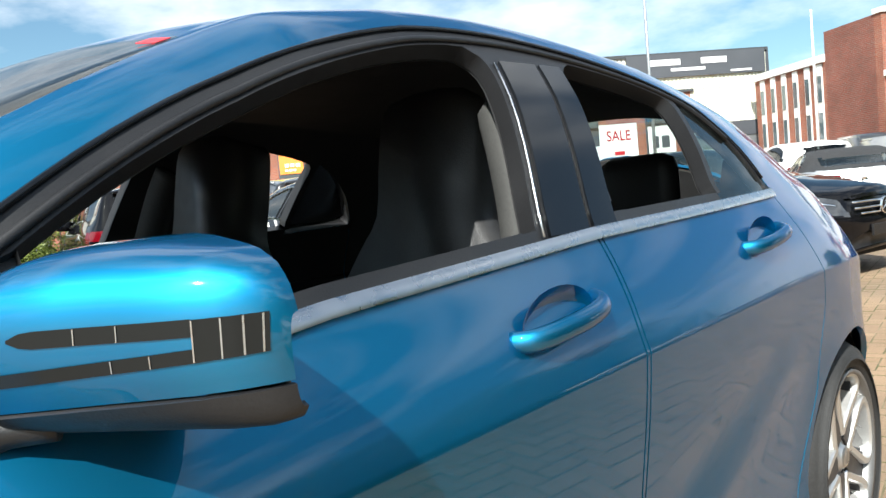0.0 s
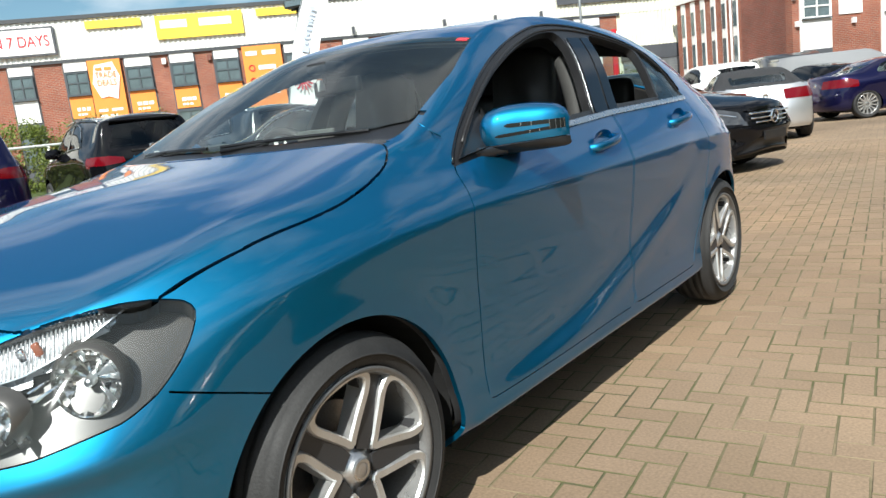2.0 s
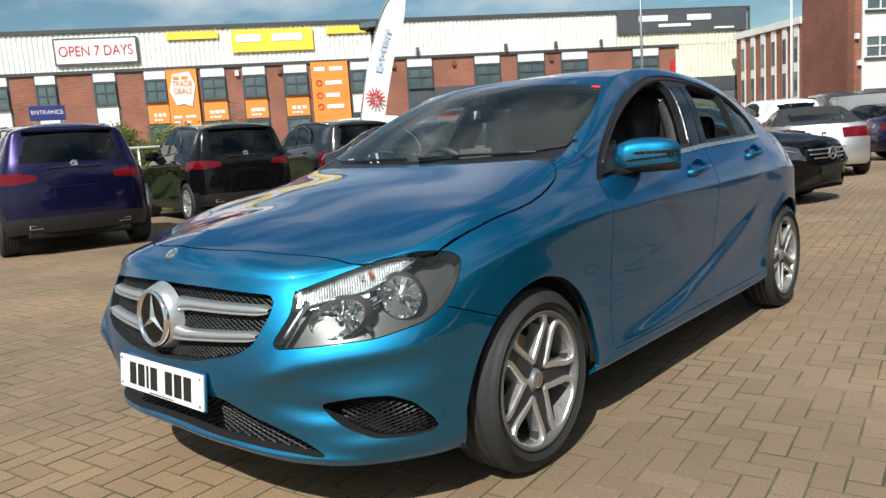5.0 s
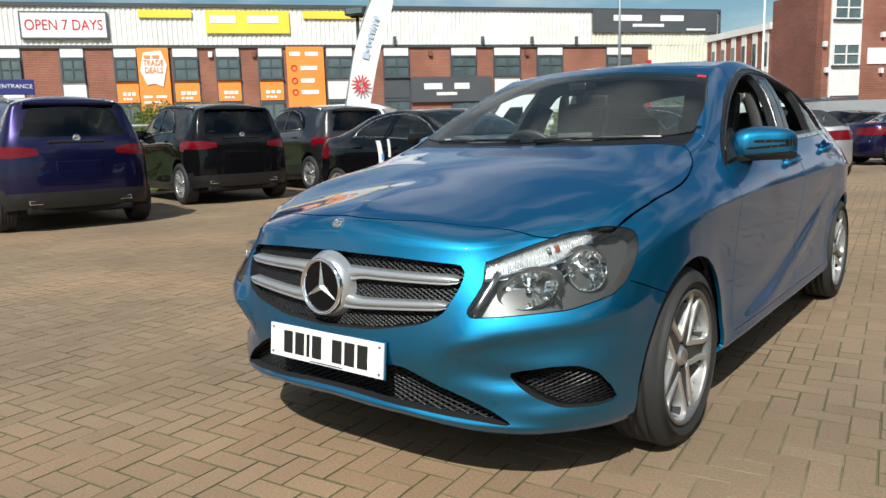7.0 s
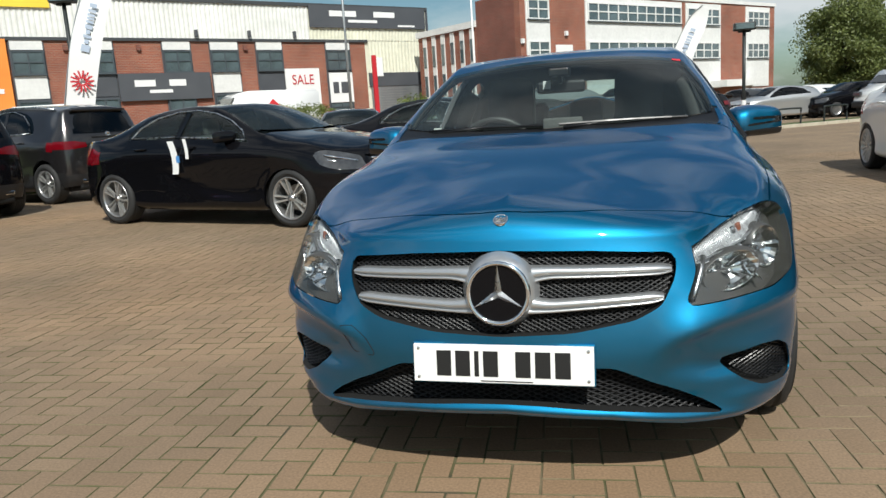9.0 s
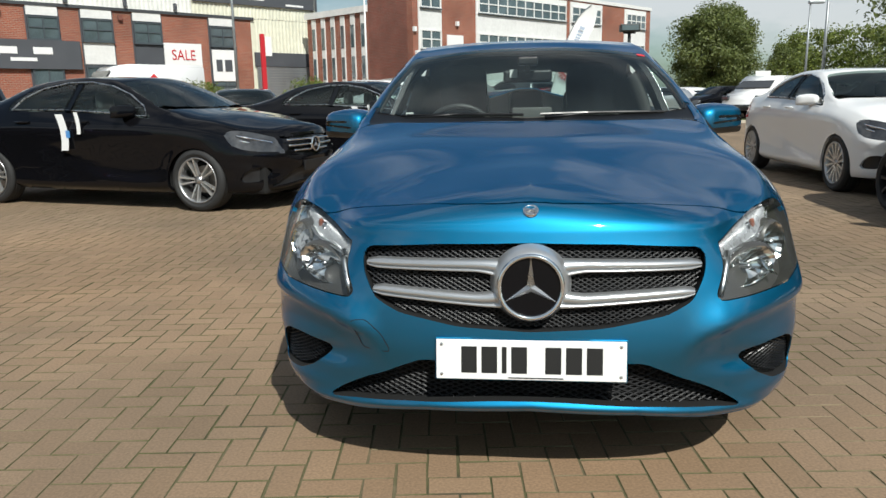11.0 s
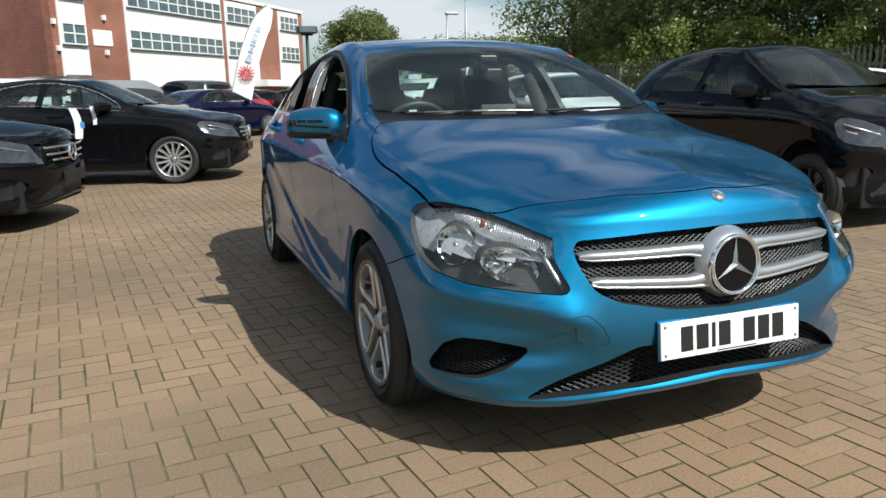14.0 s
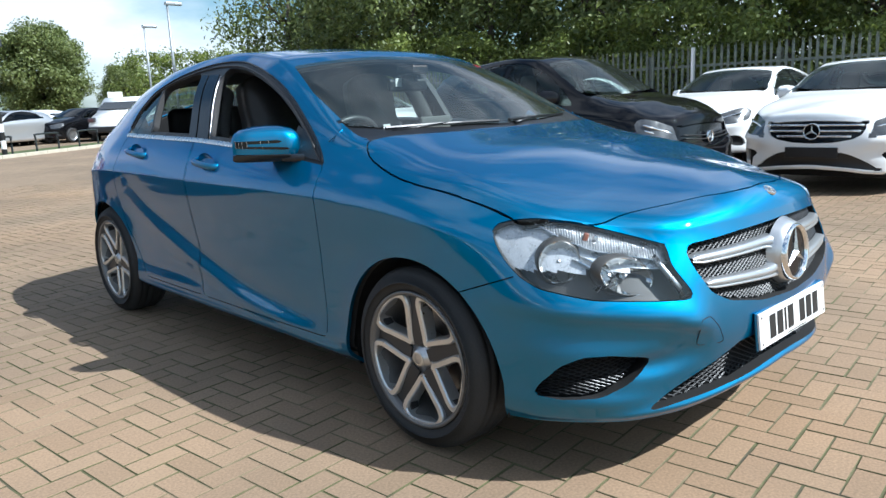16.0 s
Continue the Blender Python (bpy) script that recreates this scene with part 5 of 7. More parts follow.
    bm = bmesh.new()
    eye = sharp_round([(-.515, .556), (-.470, .560), (-.425, .520), (-.400, .475), (-.405, .466), (-.485, .468)], .012)
    tube(bm, [(x, yz(x, z) - .0002, z) for x, z in eye], .0013, 5, closed=True)
    part("towing_eye_seam", bm, M_LINER, car)
    emblem(car, (0, -.828, .866), .022, -58, M_SATIN, "bonnet_badge", .35)
    number_plate(car, yz(0, .465) - .008, .466, -6)
    # black lower edge of the bumper, and wipers
    part("under_tray", boxes((-.62, .62, -.55, 3.05, .19, .26), bevel=.02), M_LINER, car)
    base = lambda x: float(np.interp(abs(x), [0, .25, .5, .69], [.35, .375, .44, .51]))
    for x0, x1 in ((-.56, -.02), (.05, .58)):
        run = []
        for k in range(9):
            x = x0 + (x1 - x0) * k / 8
            up = .006 + .006 * math.sin(math.pi * k / 8)
            run.append((x, base(x) + up, 1.096 + .50 * up + .003))
        w = empty("wiper")
        w.parent = car
        bm = bmesh.new()
        tube(bm, run, .005, 6, flat=1.3)
        part("blade", bm, M_COWL, w)
        bm = bmesh.new()
        q = run[4]
        tube(bm, [(x0 + .02, base(x0) - .012, 1.090), ((x0 + q[0]) / 2, (base(x0) + q[1]) / 2 - .004, 1.097), (q[0], q[1], q[2] + .003)], [.008, .006, .004], 6)
        part("arm", bm, M_COWL, w, smooth=True)
    part("tax_sticker", boxes((-.02, .02, -.012, .012, 0, .001)), M_REDPLASTIC, car).matrix_local = pose(.555, 1.022, 1.366, 22, 10, 8)
    w = wheel(rim_r=.231, finish=M_ALLOY, parent=car)
    w.matrix_local = pose(.777, 0, .317, 12, 0, 0)
    for x, y, r, a in ((-.777, 0, 180, 40), (.777, 2.699, 0, 60), (-.777, 2.699, 180, 5)):
        c = copy_thing(w, pose(x, y, .317, a, 0, r))
    cabin(car)
    skin.free()
    settle(car, w.name.split(".")[0])
    return car


hatchback()


# ---- other parked cars ----
SKINS = {}


def base_skin(kind, nu=3, nv=3):
    if (kind, nu) not in SKINS:
        cage = {"sedan": sedan_tail(HATCH), "suv": suv_tail(HATCH), "hatch": HATCH}[kind]
        SKINS[kind, nu] = build_skin(cage, nu, nv, False, kind)
    return SKINS[kind, nu]


def warper(sx, sy, sz, nose=1.0, tail=1.0, lift=0.0, roof=1.0):
    def f(p):
        y = p.y * nose if p.y < 0 else (2.699 + (p.y - 2.699) * tail if p.y > 2.699 else p.y)
        z = p.z * sz + lift * max(0.0, min(1.0, (p.z - .15) / .2))
        if p.z > 1.06:
            z = 1.06 * sz + lift + (p.z - 1.06) * sz * roof
        return Vector((p.x * sx, y * sy, z))
    return f


def parked_car(name, kind, body, warp, m, label, wheels, roof_mat=None, trims=True, group="parked cars", far=False, glass=None, plate=True, bars=True):
    """A parked car from the shared feature lines, stretched to its own size."""
    car = empty(name, m, label=label, category="car", group=group)
    skin, region = base_skin(kind, 2 if far else 3, 2 if far else 3)
    g = glass or (M_PRIVACY if kind == "suv" or far else M_SALOONGLASS)
    roof = roof_mat is not None
    P = lambda n, tags, mm, both=True, shift=0.0, h=.03, only=None, lab="": part(n, hem(facets(skin, region, tags, both, shift, warp, only=only), h) if h else facets(skin, region, tags, both, shift, warp, only=only), mm, car, lab, smooth=True)
    flank = side_x(skin)
    lower = ("body", "bumper", "door_f", "door_r", "hood", "sill")
    if roof:
        P("body_shell", lower, body, only=lambda f: f.calc_center_median().z < 1.07)
        P("roof", ("body",), roof_mat, only=lambda f: f.calc_center_median().z >= 1.07)
    else:
        if kind == "suv":
            low = lambda f: f.calc_center_median().z < .43
            P("body_shell", ("body", "sill"), body, only=lambda f: not low(f))
            P("lower_cladding", ("body", "sill"), M_PLASTIC, only=low)
        else:
            P("body_shell", ("body", "sill"), body)
        P("bonnet", ("hood",), body)
        P("front_bumper", ("bumper",), body)
    for s in (1, -1):
        if not roof:
            P("front_door", ("door_f",), body, s)
            P("rear_door", ("door_r",), body, s)
        P("side_window", ("dlo",), g, s, .004, 0)
        hl = P("headlamp", ("lamp",), M_LAMPFAR, s, .0, .02)
        if not far:
            for z0 in (.695, .742):
                bm = bmesh.new()
                run = []
                for k in range(11):
                    q = -.20 + .54 * k / 10
                    x = float(np.interp(q, [-.24, 0, .2, .42], [.535, .64, .745, .805]))
                    run.append(warp(Vector((s * (x + .006), q - x - .008, z0 + .16 * q))))
                tube(bm, run, [.004] + [.010] * 9 + [.004], 6)
                part("lamp_reflector", bm, M_CHROME, hl, "bright lamp reflector", smooth=True)
        P("tail_lamp", ("tail",), M_REDLENS, s, -.004, .02)
        P("fog_intake", ("fog",), M_PLASTIC, s, .03, 0)
        if not far:
            for y0 in (0.0, 2.699):
                arch_liner(car, y0, s, warp)
            bm = bmesh.new()
            for y0, y1, dy in ((1.545, 1.625, -.05),):
                sxf = lambda y, z: .80 - (z - 1.08) * .62
                q = [bm.verts.new(warp(Vector((s * (sxf(y, z) + .012), y, z)))) for y, z in ((y0, 1.07), (y1, 1.07), (y1 + dy, 1.37), (y0 + dy, 1.37))]
                bm.faces.new(q)
            hem(bm, .01)
            part("pillar_trim", bm, M_GLOSSBLACK, car)
            bm = mirror_shell(s)
            for v in bm.verts:
                v.co = warp(v.co)
            part("door_mirror", bm, body, car, smooth=True)
            if trims:
                bm = bmesh.new()
                pts = [(.58, 1.004), (1.05, 1.048), (1.65, 1.084), (2.36, 1.094), (2.25, 1.215), (2.03, 1.325), (1.72, 1.384), (1.40, 1.385), (1.10, 1.335), (.86, 1.240), (.66, 1.115)]
                tube(bm, [warp(Vector((s * (flank(y, z) + .008), y, z))) for y, z in pts], .009, 5, closed=True)
                part("window_trim", bm, M_SATIN, car, "bright window trim", smooth=True)
            for y in (1.38, 2.16):
                bm = bmesh.new()
                tube(bm, [warp(Vector((s * (.872 + d), y + k, .955))) for k, d in ((-.1, 0), (-.08, .03), (.07, .03), (.09, 0))], .012, 6)
                part("door_handle", bm, body, car, smooth=True)
    P("windscreen", ("screen",), M_GLASS if not far else g, h=0)
    P("rear_window", ("backlight",), g, h=0)
    P("grille", ("grille",), M_GLOSSBLACK, True, .03, 0)
    P("lower_intake", ("intake",), M_PLASTIC, True, .03, 0)
    if not far:
        for z in (.735, .675, .62) if bars else ():
            bm = bmesh.new()
            hw = .47 if z > .7 else .44 if z > .65 else .36
            tube(bm, [warp(Vector((x, -.905 + .24 * x * x + .004, z))) for x in (hw * (k / 6 - 1) for k in range(13))], .011, 6)
            part("grille_bar", bm, M_CHROME, car, smooth=True)
        e = emblem(car, warp(Vector((0, -.915 if bars else -.93, .672 if bars else .655))), .085 if bars else .055, 0)
        if not bars:
            # smiling mouth with a thin lip and slats
            for z0, dip, hw, r in ((.640, .085, .47, .013), (.690, .02, .45, .006), (.655, .02, .43, .006)):
                bm = bmesh.new()
                tube(bm, [warp(Vector((x, -.925 + .26 * x * x, z0 - dip * (1 - (x / hw) ** 2)))) for x in (hw * (k / 8 - 1) for k in range(17))], r, 6)
                part("mouth_lip" if r > .01 else "grille_slat", bm, body if r > .01 else M_PLASTIC, car, smooth=True)
        if plate:
            p = warp(Vector((0, -.915, .45)))
            part("front_plate_holder", boxes((-.26, .26, p.y - .012, p.y + .01, p.z - .055, p.z + .055), bevel=.004), M_PLASTIC, car)
        zb = 1.02 if kind == "suv" else .88
        p = warp(Vector((0, max(v.co.y for v in skin.verts if abs(v.co.x) < .06 and abs(v.co.z - zb) < .05), zb)))
        bm = bmesh.new()
        lathe(bm, [(.001, p.y + .012), (.024, p.y + .012), (.030, p.y + .016), (.042, p.y + .020), (.050, p.y + .012), (.052, p.y - .02)], 20, "y", at=(0, 0, p.z))
        part("rear_badge", bm, M_CHROME, car, smooth=True)
        for s in (1, -1):
            p = warp(Vector((s * .50, 3.28, .31)))
            tip = part("exhaust_trim", boxes((p.x - .09, p.x + .09, p.y - .03, p.y + .02, p.z - .03, p.z + .03), bevel=.012), M_CHROME, car)
            part("exhaust_opening", boxes((p.x - .075, p.x + .075, p.y, p.y + .024, p.z - .018, p.z + .018), bevel=.006), M_LINER, tip)
        p = warp(Vector((0, 3.325, .70)))
        part("plate_recess", boxes((-.28, .28, p.y - .02, p.y + .012 + (.01 if kind == "suv" else 0), p.z - .07, p.z + .07), bevel=.01), body, car)
        if kind == "suv":
            for s in (1, -1):
                bm = bmesh.new()
                tube(bm, [warp(Vector((s * x, y, z))) for x, y, z in ((.60, 1.0, 1.40), (.585, 1.6, 1.438), (.58, 2.3, 1.420), (.59, 2.8, 1.37))], .016, 6)
                part("roof_rail", bm, M_SATIN, car, smooth=True)
            for s in (1, -1):
                p = warp(Vector((s * .66, 3.20, .475)))
                part("bumper_reflector", boxes((p.x - .10, p.x + .10, p.y - .02, p.y + .028, p.z - .020, p.z + .020), bevel=.008), M_REDLENS, car, "red reflector low on the bumper")
            part("tailgate_handle", boxes((-.34, .34, warp(Vector((0, 3.30, .98))).y + .0, warp(Vector((0, 3.30, .98))).y + .022, warp(Vector((0, 0, .985))).z - .014, warp(Vector((0, 0, .985))).z + .014), bevel=.006), M_PLASTIC, car)
            bm = boxes((-.52, .52, 3.04, 3.16, 1.335, 1.362), bevel=.01)
            for v in bm.verts:
                v.co = warp(v.co)
            part("roof_spoiler", bm, body, car)
        bm = boxes((-.60, .60, 3.12, 3.325, .20, .30), bevel=.03)
        for v in bm.verts:
            v.co.y -= .20 * (abs(v.co.x) / .6) ** 2 * .35
            v.co = warp(v.co)
        part("rear_diffuser", bm, M_LINER, car)
        # dim cabin
        for x in (-.36, .36):
            bm = boxes((x - .22, x + .22, 1.40, 1.52, .5, 1.08), (x - .11, x + .11, 1.46, 1.55, 1.08, 1.28), bevel=.04)
            for v in bm.verts:
                v.co = warp(v.co)
            part("front_seat", bm, M_CABINGREY, car, smooth=True)
        bm = boxes((-.60, .60, 2.30, 2.44, .5, 1.08), bevel=.05)
        for v in bm.verts:
            v.co = warp(v.co)
        part("rear_seat", bm, M_CABINGREY, car, smooth=True)
        bm = boxes((-.68, .68, .50, .88, .6, 1.0), bevel=.05)
        for v in bm.verts:
            v.co = warp(v.co)
        part("dashboard", bm, M_CABINGREY, car)
    bm = boxes((-.70, .70, -.72, 3.1, .18, .60), bevel=.03)
    for v in bm.verts:
        v.co = warp(v.co)
    part("underbody", bm, M_LINER, car)
    wy, wz = warp(Vector((0, 2.699, 0))).y, warp(Vector((.777, 0, 0))).x
    r = wheels["r"]
    for x, y, turn in ((1, 0, 0), (-1, 0, 180), (1, wy, 0), (-1, wy, 180)):
        c = copy_thing(wheels["ob"], pose(x * wz, y, r, 20 + 37 * y, 0, turn))
        c.parent = car
    return car


def simple_wheel(name):
    """A far-off car's wheel: tyre and a dished disc."""
    w = empty(name)
    bm = bmesh.new()
    lathe(bm, [(.20, -.09), (.30, -.10), (.317, -.07), (.317, .07), (.30, .10), (.22, .102)], 24)
    part("tyre", bm, M_RUBBER, w, smooth=True)
    bm = bmesh.new()
    lathe(bm, [(.22, .098), (.19, .07), (.06, .08), (.001, .085)], 24)
    part("rim", bm, M_ALLOY, w, smooth=True)
    return w


M_LAMPFAR = mat("smoked_lamp_glass", (0.05, 0.052, 0.056), .15, .2, coat=1.0, vary=.3, scale=9, fine=30)
TWIN = {"ob": wheel("wheel_twin", .235, .335, .235, 5, "twin"), "r": .335}
TEN = {"ob": wheel("wheel_ten", .235, .330, .225, 14, "single"), "r": .330}
FIVE = {"ob": wheel("wheel_five", .24, .365, .245, 5, "twin"), "r": .365}
DARK = {"ob": wheel("wheel_dark", .20, .305, .195, 8, "single", dark=True), "r": .305}
FAR = {"ob": simple_wheel("wheel_far"), "r": .317}


def drop_thing(ob):
    for o in (*ob.children_recursive, ob):
        bpy.data.objects.remove(o)


def at(x, y, heading):
    return pose(x, y, 0, 0, 0, heading + 90)


W_E = warper(1.04, 1.089, 1.0, .92, 1.05)
W_C = warper(1.017, 1.052, .985, .95, .98)
W_GLC = warper(1.085, 1.064, 1.12, .92, .95, .055, 1.27)
W_SMART = warper(.935, .924, 1.0, .60, .62, .06, 1.12)
W_A = warper(1, 1, 1)
W_CAB = warper(1.0, 1.03, .94, .95, 1.0)

parked_car("saloon_car", "sedan", M_BLACKPAINT, W_E, at(-3.22, 5.52, -13.6), "glossy black executive saloon with white protective tapes on the doors", TWIN)
parked_car("saloon_car", "sedan", M_BLACKPAINT, W_C, at(-1.17, 8.98, -13.6), "glossy black compact saloon with white tapes on the doors", TEN)
parked_car("suv_car", "suv", M_NAVY, W_GLC, at(-11.40, 3.15, 166.4), "dark blue SUV seen from its tail, red lamps", FIVE)
parked_car("suv_car", "suv", M_BLACKPAINT, W_GLC, at(-12.55, 6.65, 166.4), "black SUV with bright window trim and red lamps", FIVE)
parked_car("suv_car", "suv", M_CHARCOAL, W_GLC, at(-12.6, 9.75, 166.4), "dark grey SUV parked behind a black saloon", FIVE)
parked_car("saloon_car", "sedan", M_WHITEPAINT, W_C, at(4.45, 6.2, -88), "white saloon behind a small black car", TEN)
parked_car("city_car", "hatch", M_BLACKPAINT, W_SMART, at(4.25, 2.06, -90), "small black city car with dark wheels", DARK, trims=False, bars=False, plate=False, glass=M_GLASS)
parked_car("saloon_car", "sedan", M_WHITEPAINT, W_C, at(6.65, 1.20, 182), "white saloon with a black plate holder, facing the aisle", TEN)
parked_car("hatchback_car", "hatch", M_WHITEPAINT, W_A, at(8.6, 3.78, 182), "white hatchback beside a white saloon", TEN)
parked_car("hatchback_car", "hatch", M_WHITEPAINT, W_A, at(8.0, 7.2, 182), "white hatchback parked by the palisade fence", TEN)
parked_car("saloon_car", "sedan", M_GREYPAINT, W_C, at(-6.0, 13.0, -68), "dark grey saloon facing the forecourt behind two black saloons", TEN)
parked_car("convertible_car", "sedan", M_SILVERPAINT, W_CAB, at(-2.85, 16.5, 113), "silver convertible with a black fabric roof", TEN, roof_mat=M_CABIN)
parked_car("coupe_car", "sedan", M_NAVY, W_CAB, at(1.10, 20.9, 38), "dark blue coupe parked at the kerb", TEN)
far_rng = random.Random(5)
far_paint = [M_REDPAINT, M_SILVERPAINT, M_GREYPAINT, M_BLACKPAINT, M_WHITEPAINT, M_NAVY]
far_name = {id(M_REDPAINT): "red", id(M_SILVERPAINT): "silver", id(M_GREYPAINT): "dark grey", id(M_BLACKPAINT): "black", id(M_WHITEPAINT): "white", id(M_NAVY): "dark blue"}
far_spots = [(2.0, 28.3, 60, 0), (4.7, 32.2, 205, 1), (7.9, 33.0, 205, 3)]
far_spots += [(15.2 + 2.1 * k, 34.8 + 1.3 * k, 120, far_rng.randrange(1, 6)) for k in range(4)]
far_spots += [(5.2 + 2.3 * k, 36.5 + 1.3 * k, 120, far_rng.randrange(1, 6)) for k in range(7)]
far_spots += [(-6.5 + 2.6 * k, 24.6 + 2.6 * k, 130, (4, 3, 2, 3, 2)[k]) for k in range(5)]
for i, (x, y, h, k) in enumerate(far_spots):
    kind = "hatch" if i < 3 else far_rng.choice(["hatch", "suv", "sedan"])
    parked_car({"hatch": "hatchback_car", "suv": "suv_car", "sedan": "saloon_car"}[kind], kind, far_paint[k], W_GLC if kind == "suv" else W_A, at(x, y, h),
               far_name[id(far_paint[k])] + " car in the far parking rows", FAR, trims=False, group="far parked cars", far=True)
for wset in (TWIN, TEN, FIVE, DARK, FAR):
    drop_thing(wset["ob"])


M_TAB = mat("blue_film", (.08, .25, .55), .4)


def door_tape(x, y, z, h, w, heading):
    t = empty("protective_tape", pose(x, y, z, 0, 0, heading + 90), label="white protective tape stuck to a black door", category="tape", group="door tapes")
    bm = bmesh.new()
    edge = [[], [], [], []]
    for k in range(9):
        z = h * (k / 8 - .5)
        bend = .10 * z + .9 * z * z
        for e, (x, q) in zip(edge, ((-.003, -w / 2), (-.003, w / 2), (.003, w / 2), (.003, -w / 2))):
            e.append(bm.verts.new((x, q + bend, z)))
    for i in range(4):
        A, B = edge[i], edge[(i + 1) % 4]
        for k in range(8):
            bm.faces.new((A[k], B[k], B[k + 1], A[k + 1]))
    bm.faces.new([e[0] for e in edge])
    bm.faces.new([e[-1] for e in edge[::-1]])
    bmesh.ops.recalc_face_normals(bm, faces=bm.faces)
    part("strip", bm, M_PAPER, t)
    if h > .3:
        part("tab", boxes((-.005, .005, -w * .75, -w * .25, -.06, .02)), M_TAB, t, "blue pull tab")


for base, gap, fwd in ((at(-3.22, 5.52, -13.6), 1.0, .10), (at(-1.17, 8.98, -13.6), .975, .62)):
    for dy, z, h, w in ((1.72, .84, .40, .10), (1.52, .94, .24, .05)):
        p = base @ Vector((-.955 * gap, (dy - fwd) * 1.05, z))
        door_tape(p.x, p.y, p.z, h, w, -13.6)


def van(x, y, heading, body, length=5.2, high=2.45, wide=1.95, label=""):
    v = empty("van", at(x, y, heading), label=label, category="van", group="parked vans")
    prof = [(-.85, .35), (-.9, .75), (-.55, 1.05), (.25, 1.25), (1.05, high - .15), (1.4, high), (length - .95, high), (length - .9, .35)]
    bm = bmesh.new()
    L = [bm.verts.new((-wide / 2, a, b)) for a, b in prof]
    R = [bm.verts.new((wide / 2, a, b)) for a, b in prof]
    n = len(prof)
    for k in range(n):
        bm.faces.new((L[k], L[(k + 1) % n], R[(k + 1) % n], R[k]))
    bm.faces.new(L[::-1])
    bm.faces.new(R)
    bmesh.ops.recalc_face_normals(bm, faces=bm.faces)
    bmesh.ops.bevel(bm, geom=bm.edges[:], offset=.09, segments=3, affect="EDGES")
    part("body_shell", bm, body, v, smooth=True)
    bm = bmesh.new()
    q = [(-.78, .30, 1.30), (.78, .30, 1.30), (.70, .98, high - .25), (-.70, .98, high - .25)]
    off = Vector((0, -.06, .045))
    bm.faces.new([bm.verts.new(Vector(p) + off) for p in q])
    hem(bm, .03)
    part("windscreen", bm, M_PRIVACY2, v)
    for s in (1, -1):
        bm = bmesh.new()
        bm.faces.new([bm.verts.new((s * (wide / 2 + .004), a, b)) for a, b in ((.55, 1.25), (1.65, 1.25), (1.65, high - .45), (1.15, high - .45))])
        hem(bm, .01)
        part("side_window", bm, M_PRIVACY2, v)
        part("headlamp", boxes((s * .72 - .16, s * .72 + .16, -.90, -.7, .80, 1.0), bevel=.05), M_LAMPFAR, v)
        for yy in (0, length - 2.2):
            bm = bmesh.new()
            lathe(bm, [(.001, s * .96), (.2, s * .95), (.21, s * .985), (.33, s * .97), (.335, s * .80), (.2, s * .78)], 24, at=(0, yy, .335))
            part("wheel", bm, M_RUBBER, v)
    part("bumper", boxes((-.9, .9, -.97, -.75, .35, .62), bevel=.06), M_PLASTIC, v)
    return v


M_VANGREY = paint("mid_grey_paint", (0.22, 0.225, 0.23))
M_PRIVACY2 = mat("dark_van_glass", (0.01, 0.012, 0.014), .06, coat=.5)
van_a = van(-15.0, 21.2, -128, M_WHITEPAINT, label="white panel van with a red diamond, outside the tile showroom")
for s in (1, -1):
    bm = bmesh.new()
    slab(bm, [(.42, 0), (0, .42), (-.42, 0), (0, -.42)], .012, Matrix(((0, 0, s, s * .975), (1, 0, 0, 2.3), (0, 1, 0, 1.72), (0, 0, 0, 1))))
    bmesh.ops.recalc_face_normals(bm, faces=bm.faces)
    part("diamond_mark", bm, M_REDPLASTIC, van_a, "red diamond mark")
van(-16.6, 19.4, 20, M_WHITEPAINT, 4.6, 2.3, 1.85, "small white van outside the warehouse")
van(-3.6, 27.6, -60, M_GREYPAINT, 4.8, 2.0, 1.9, "dark grey van beyond the silver convertible")
van(-1.2, 29.5, 40, M_VANGREY, 5.0, 1.8, 1.85, "silver van by the brick office")
van(9.9, 31.6, -128, M_WHITEPAINT, 4.3, 1.85, 1.75, "small white van in the far car park")


# ---- buildings ----
M_BRICK = bpy.data.materials.new("red_brick")


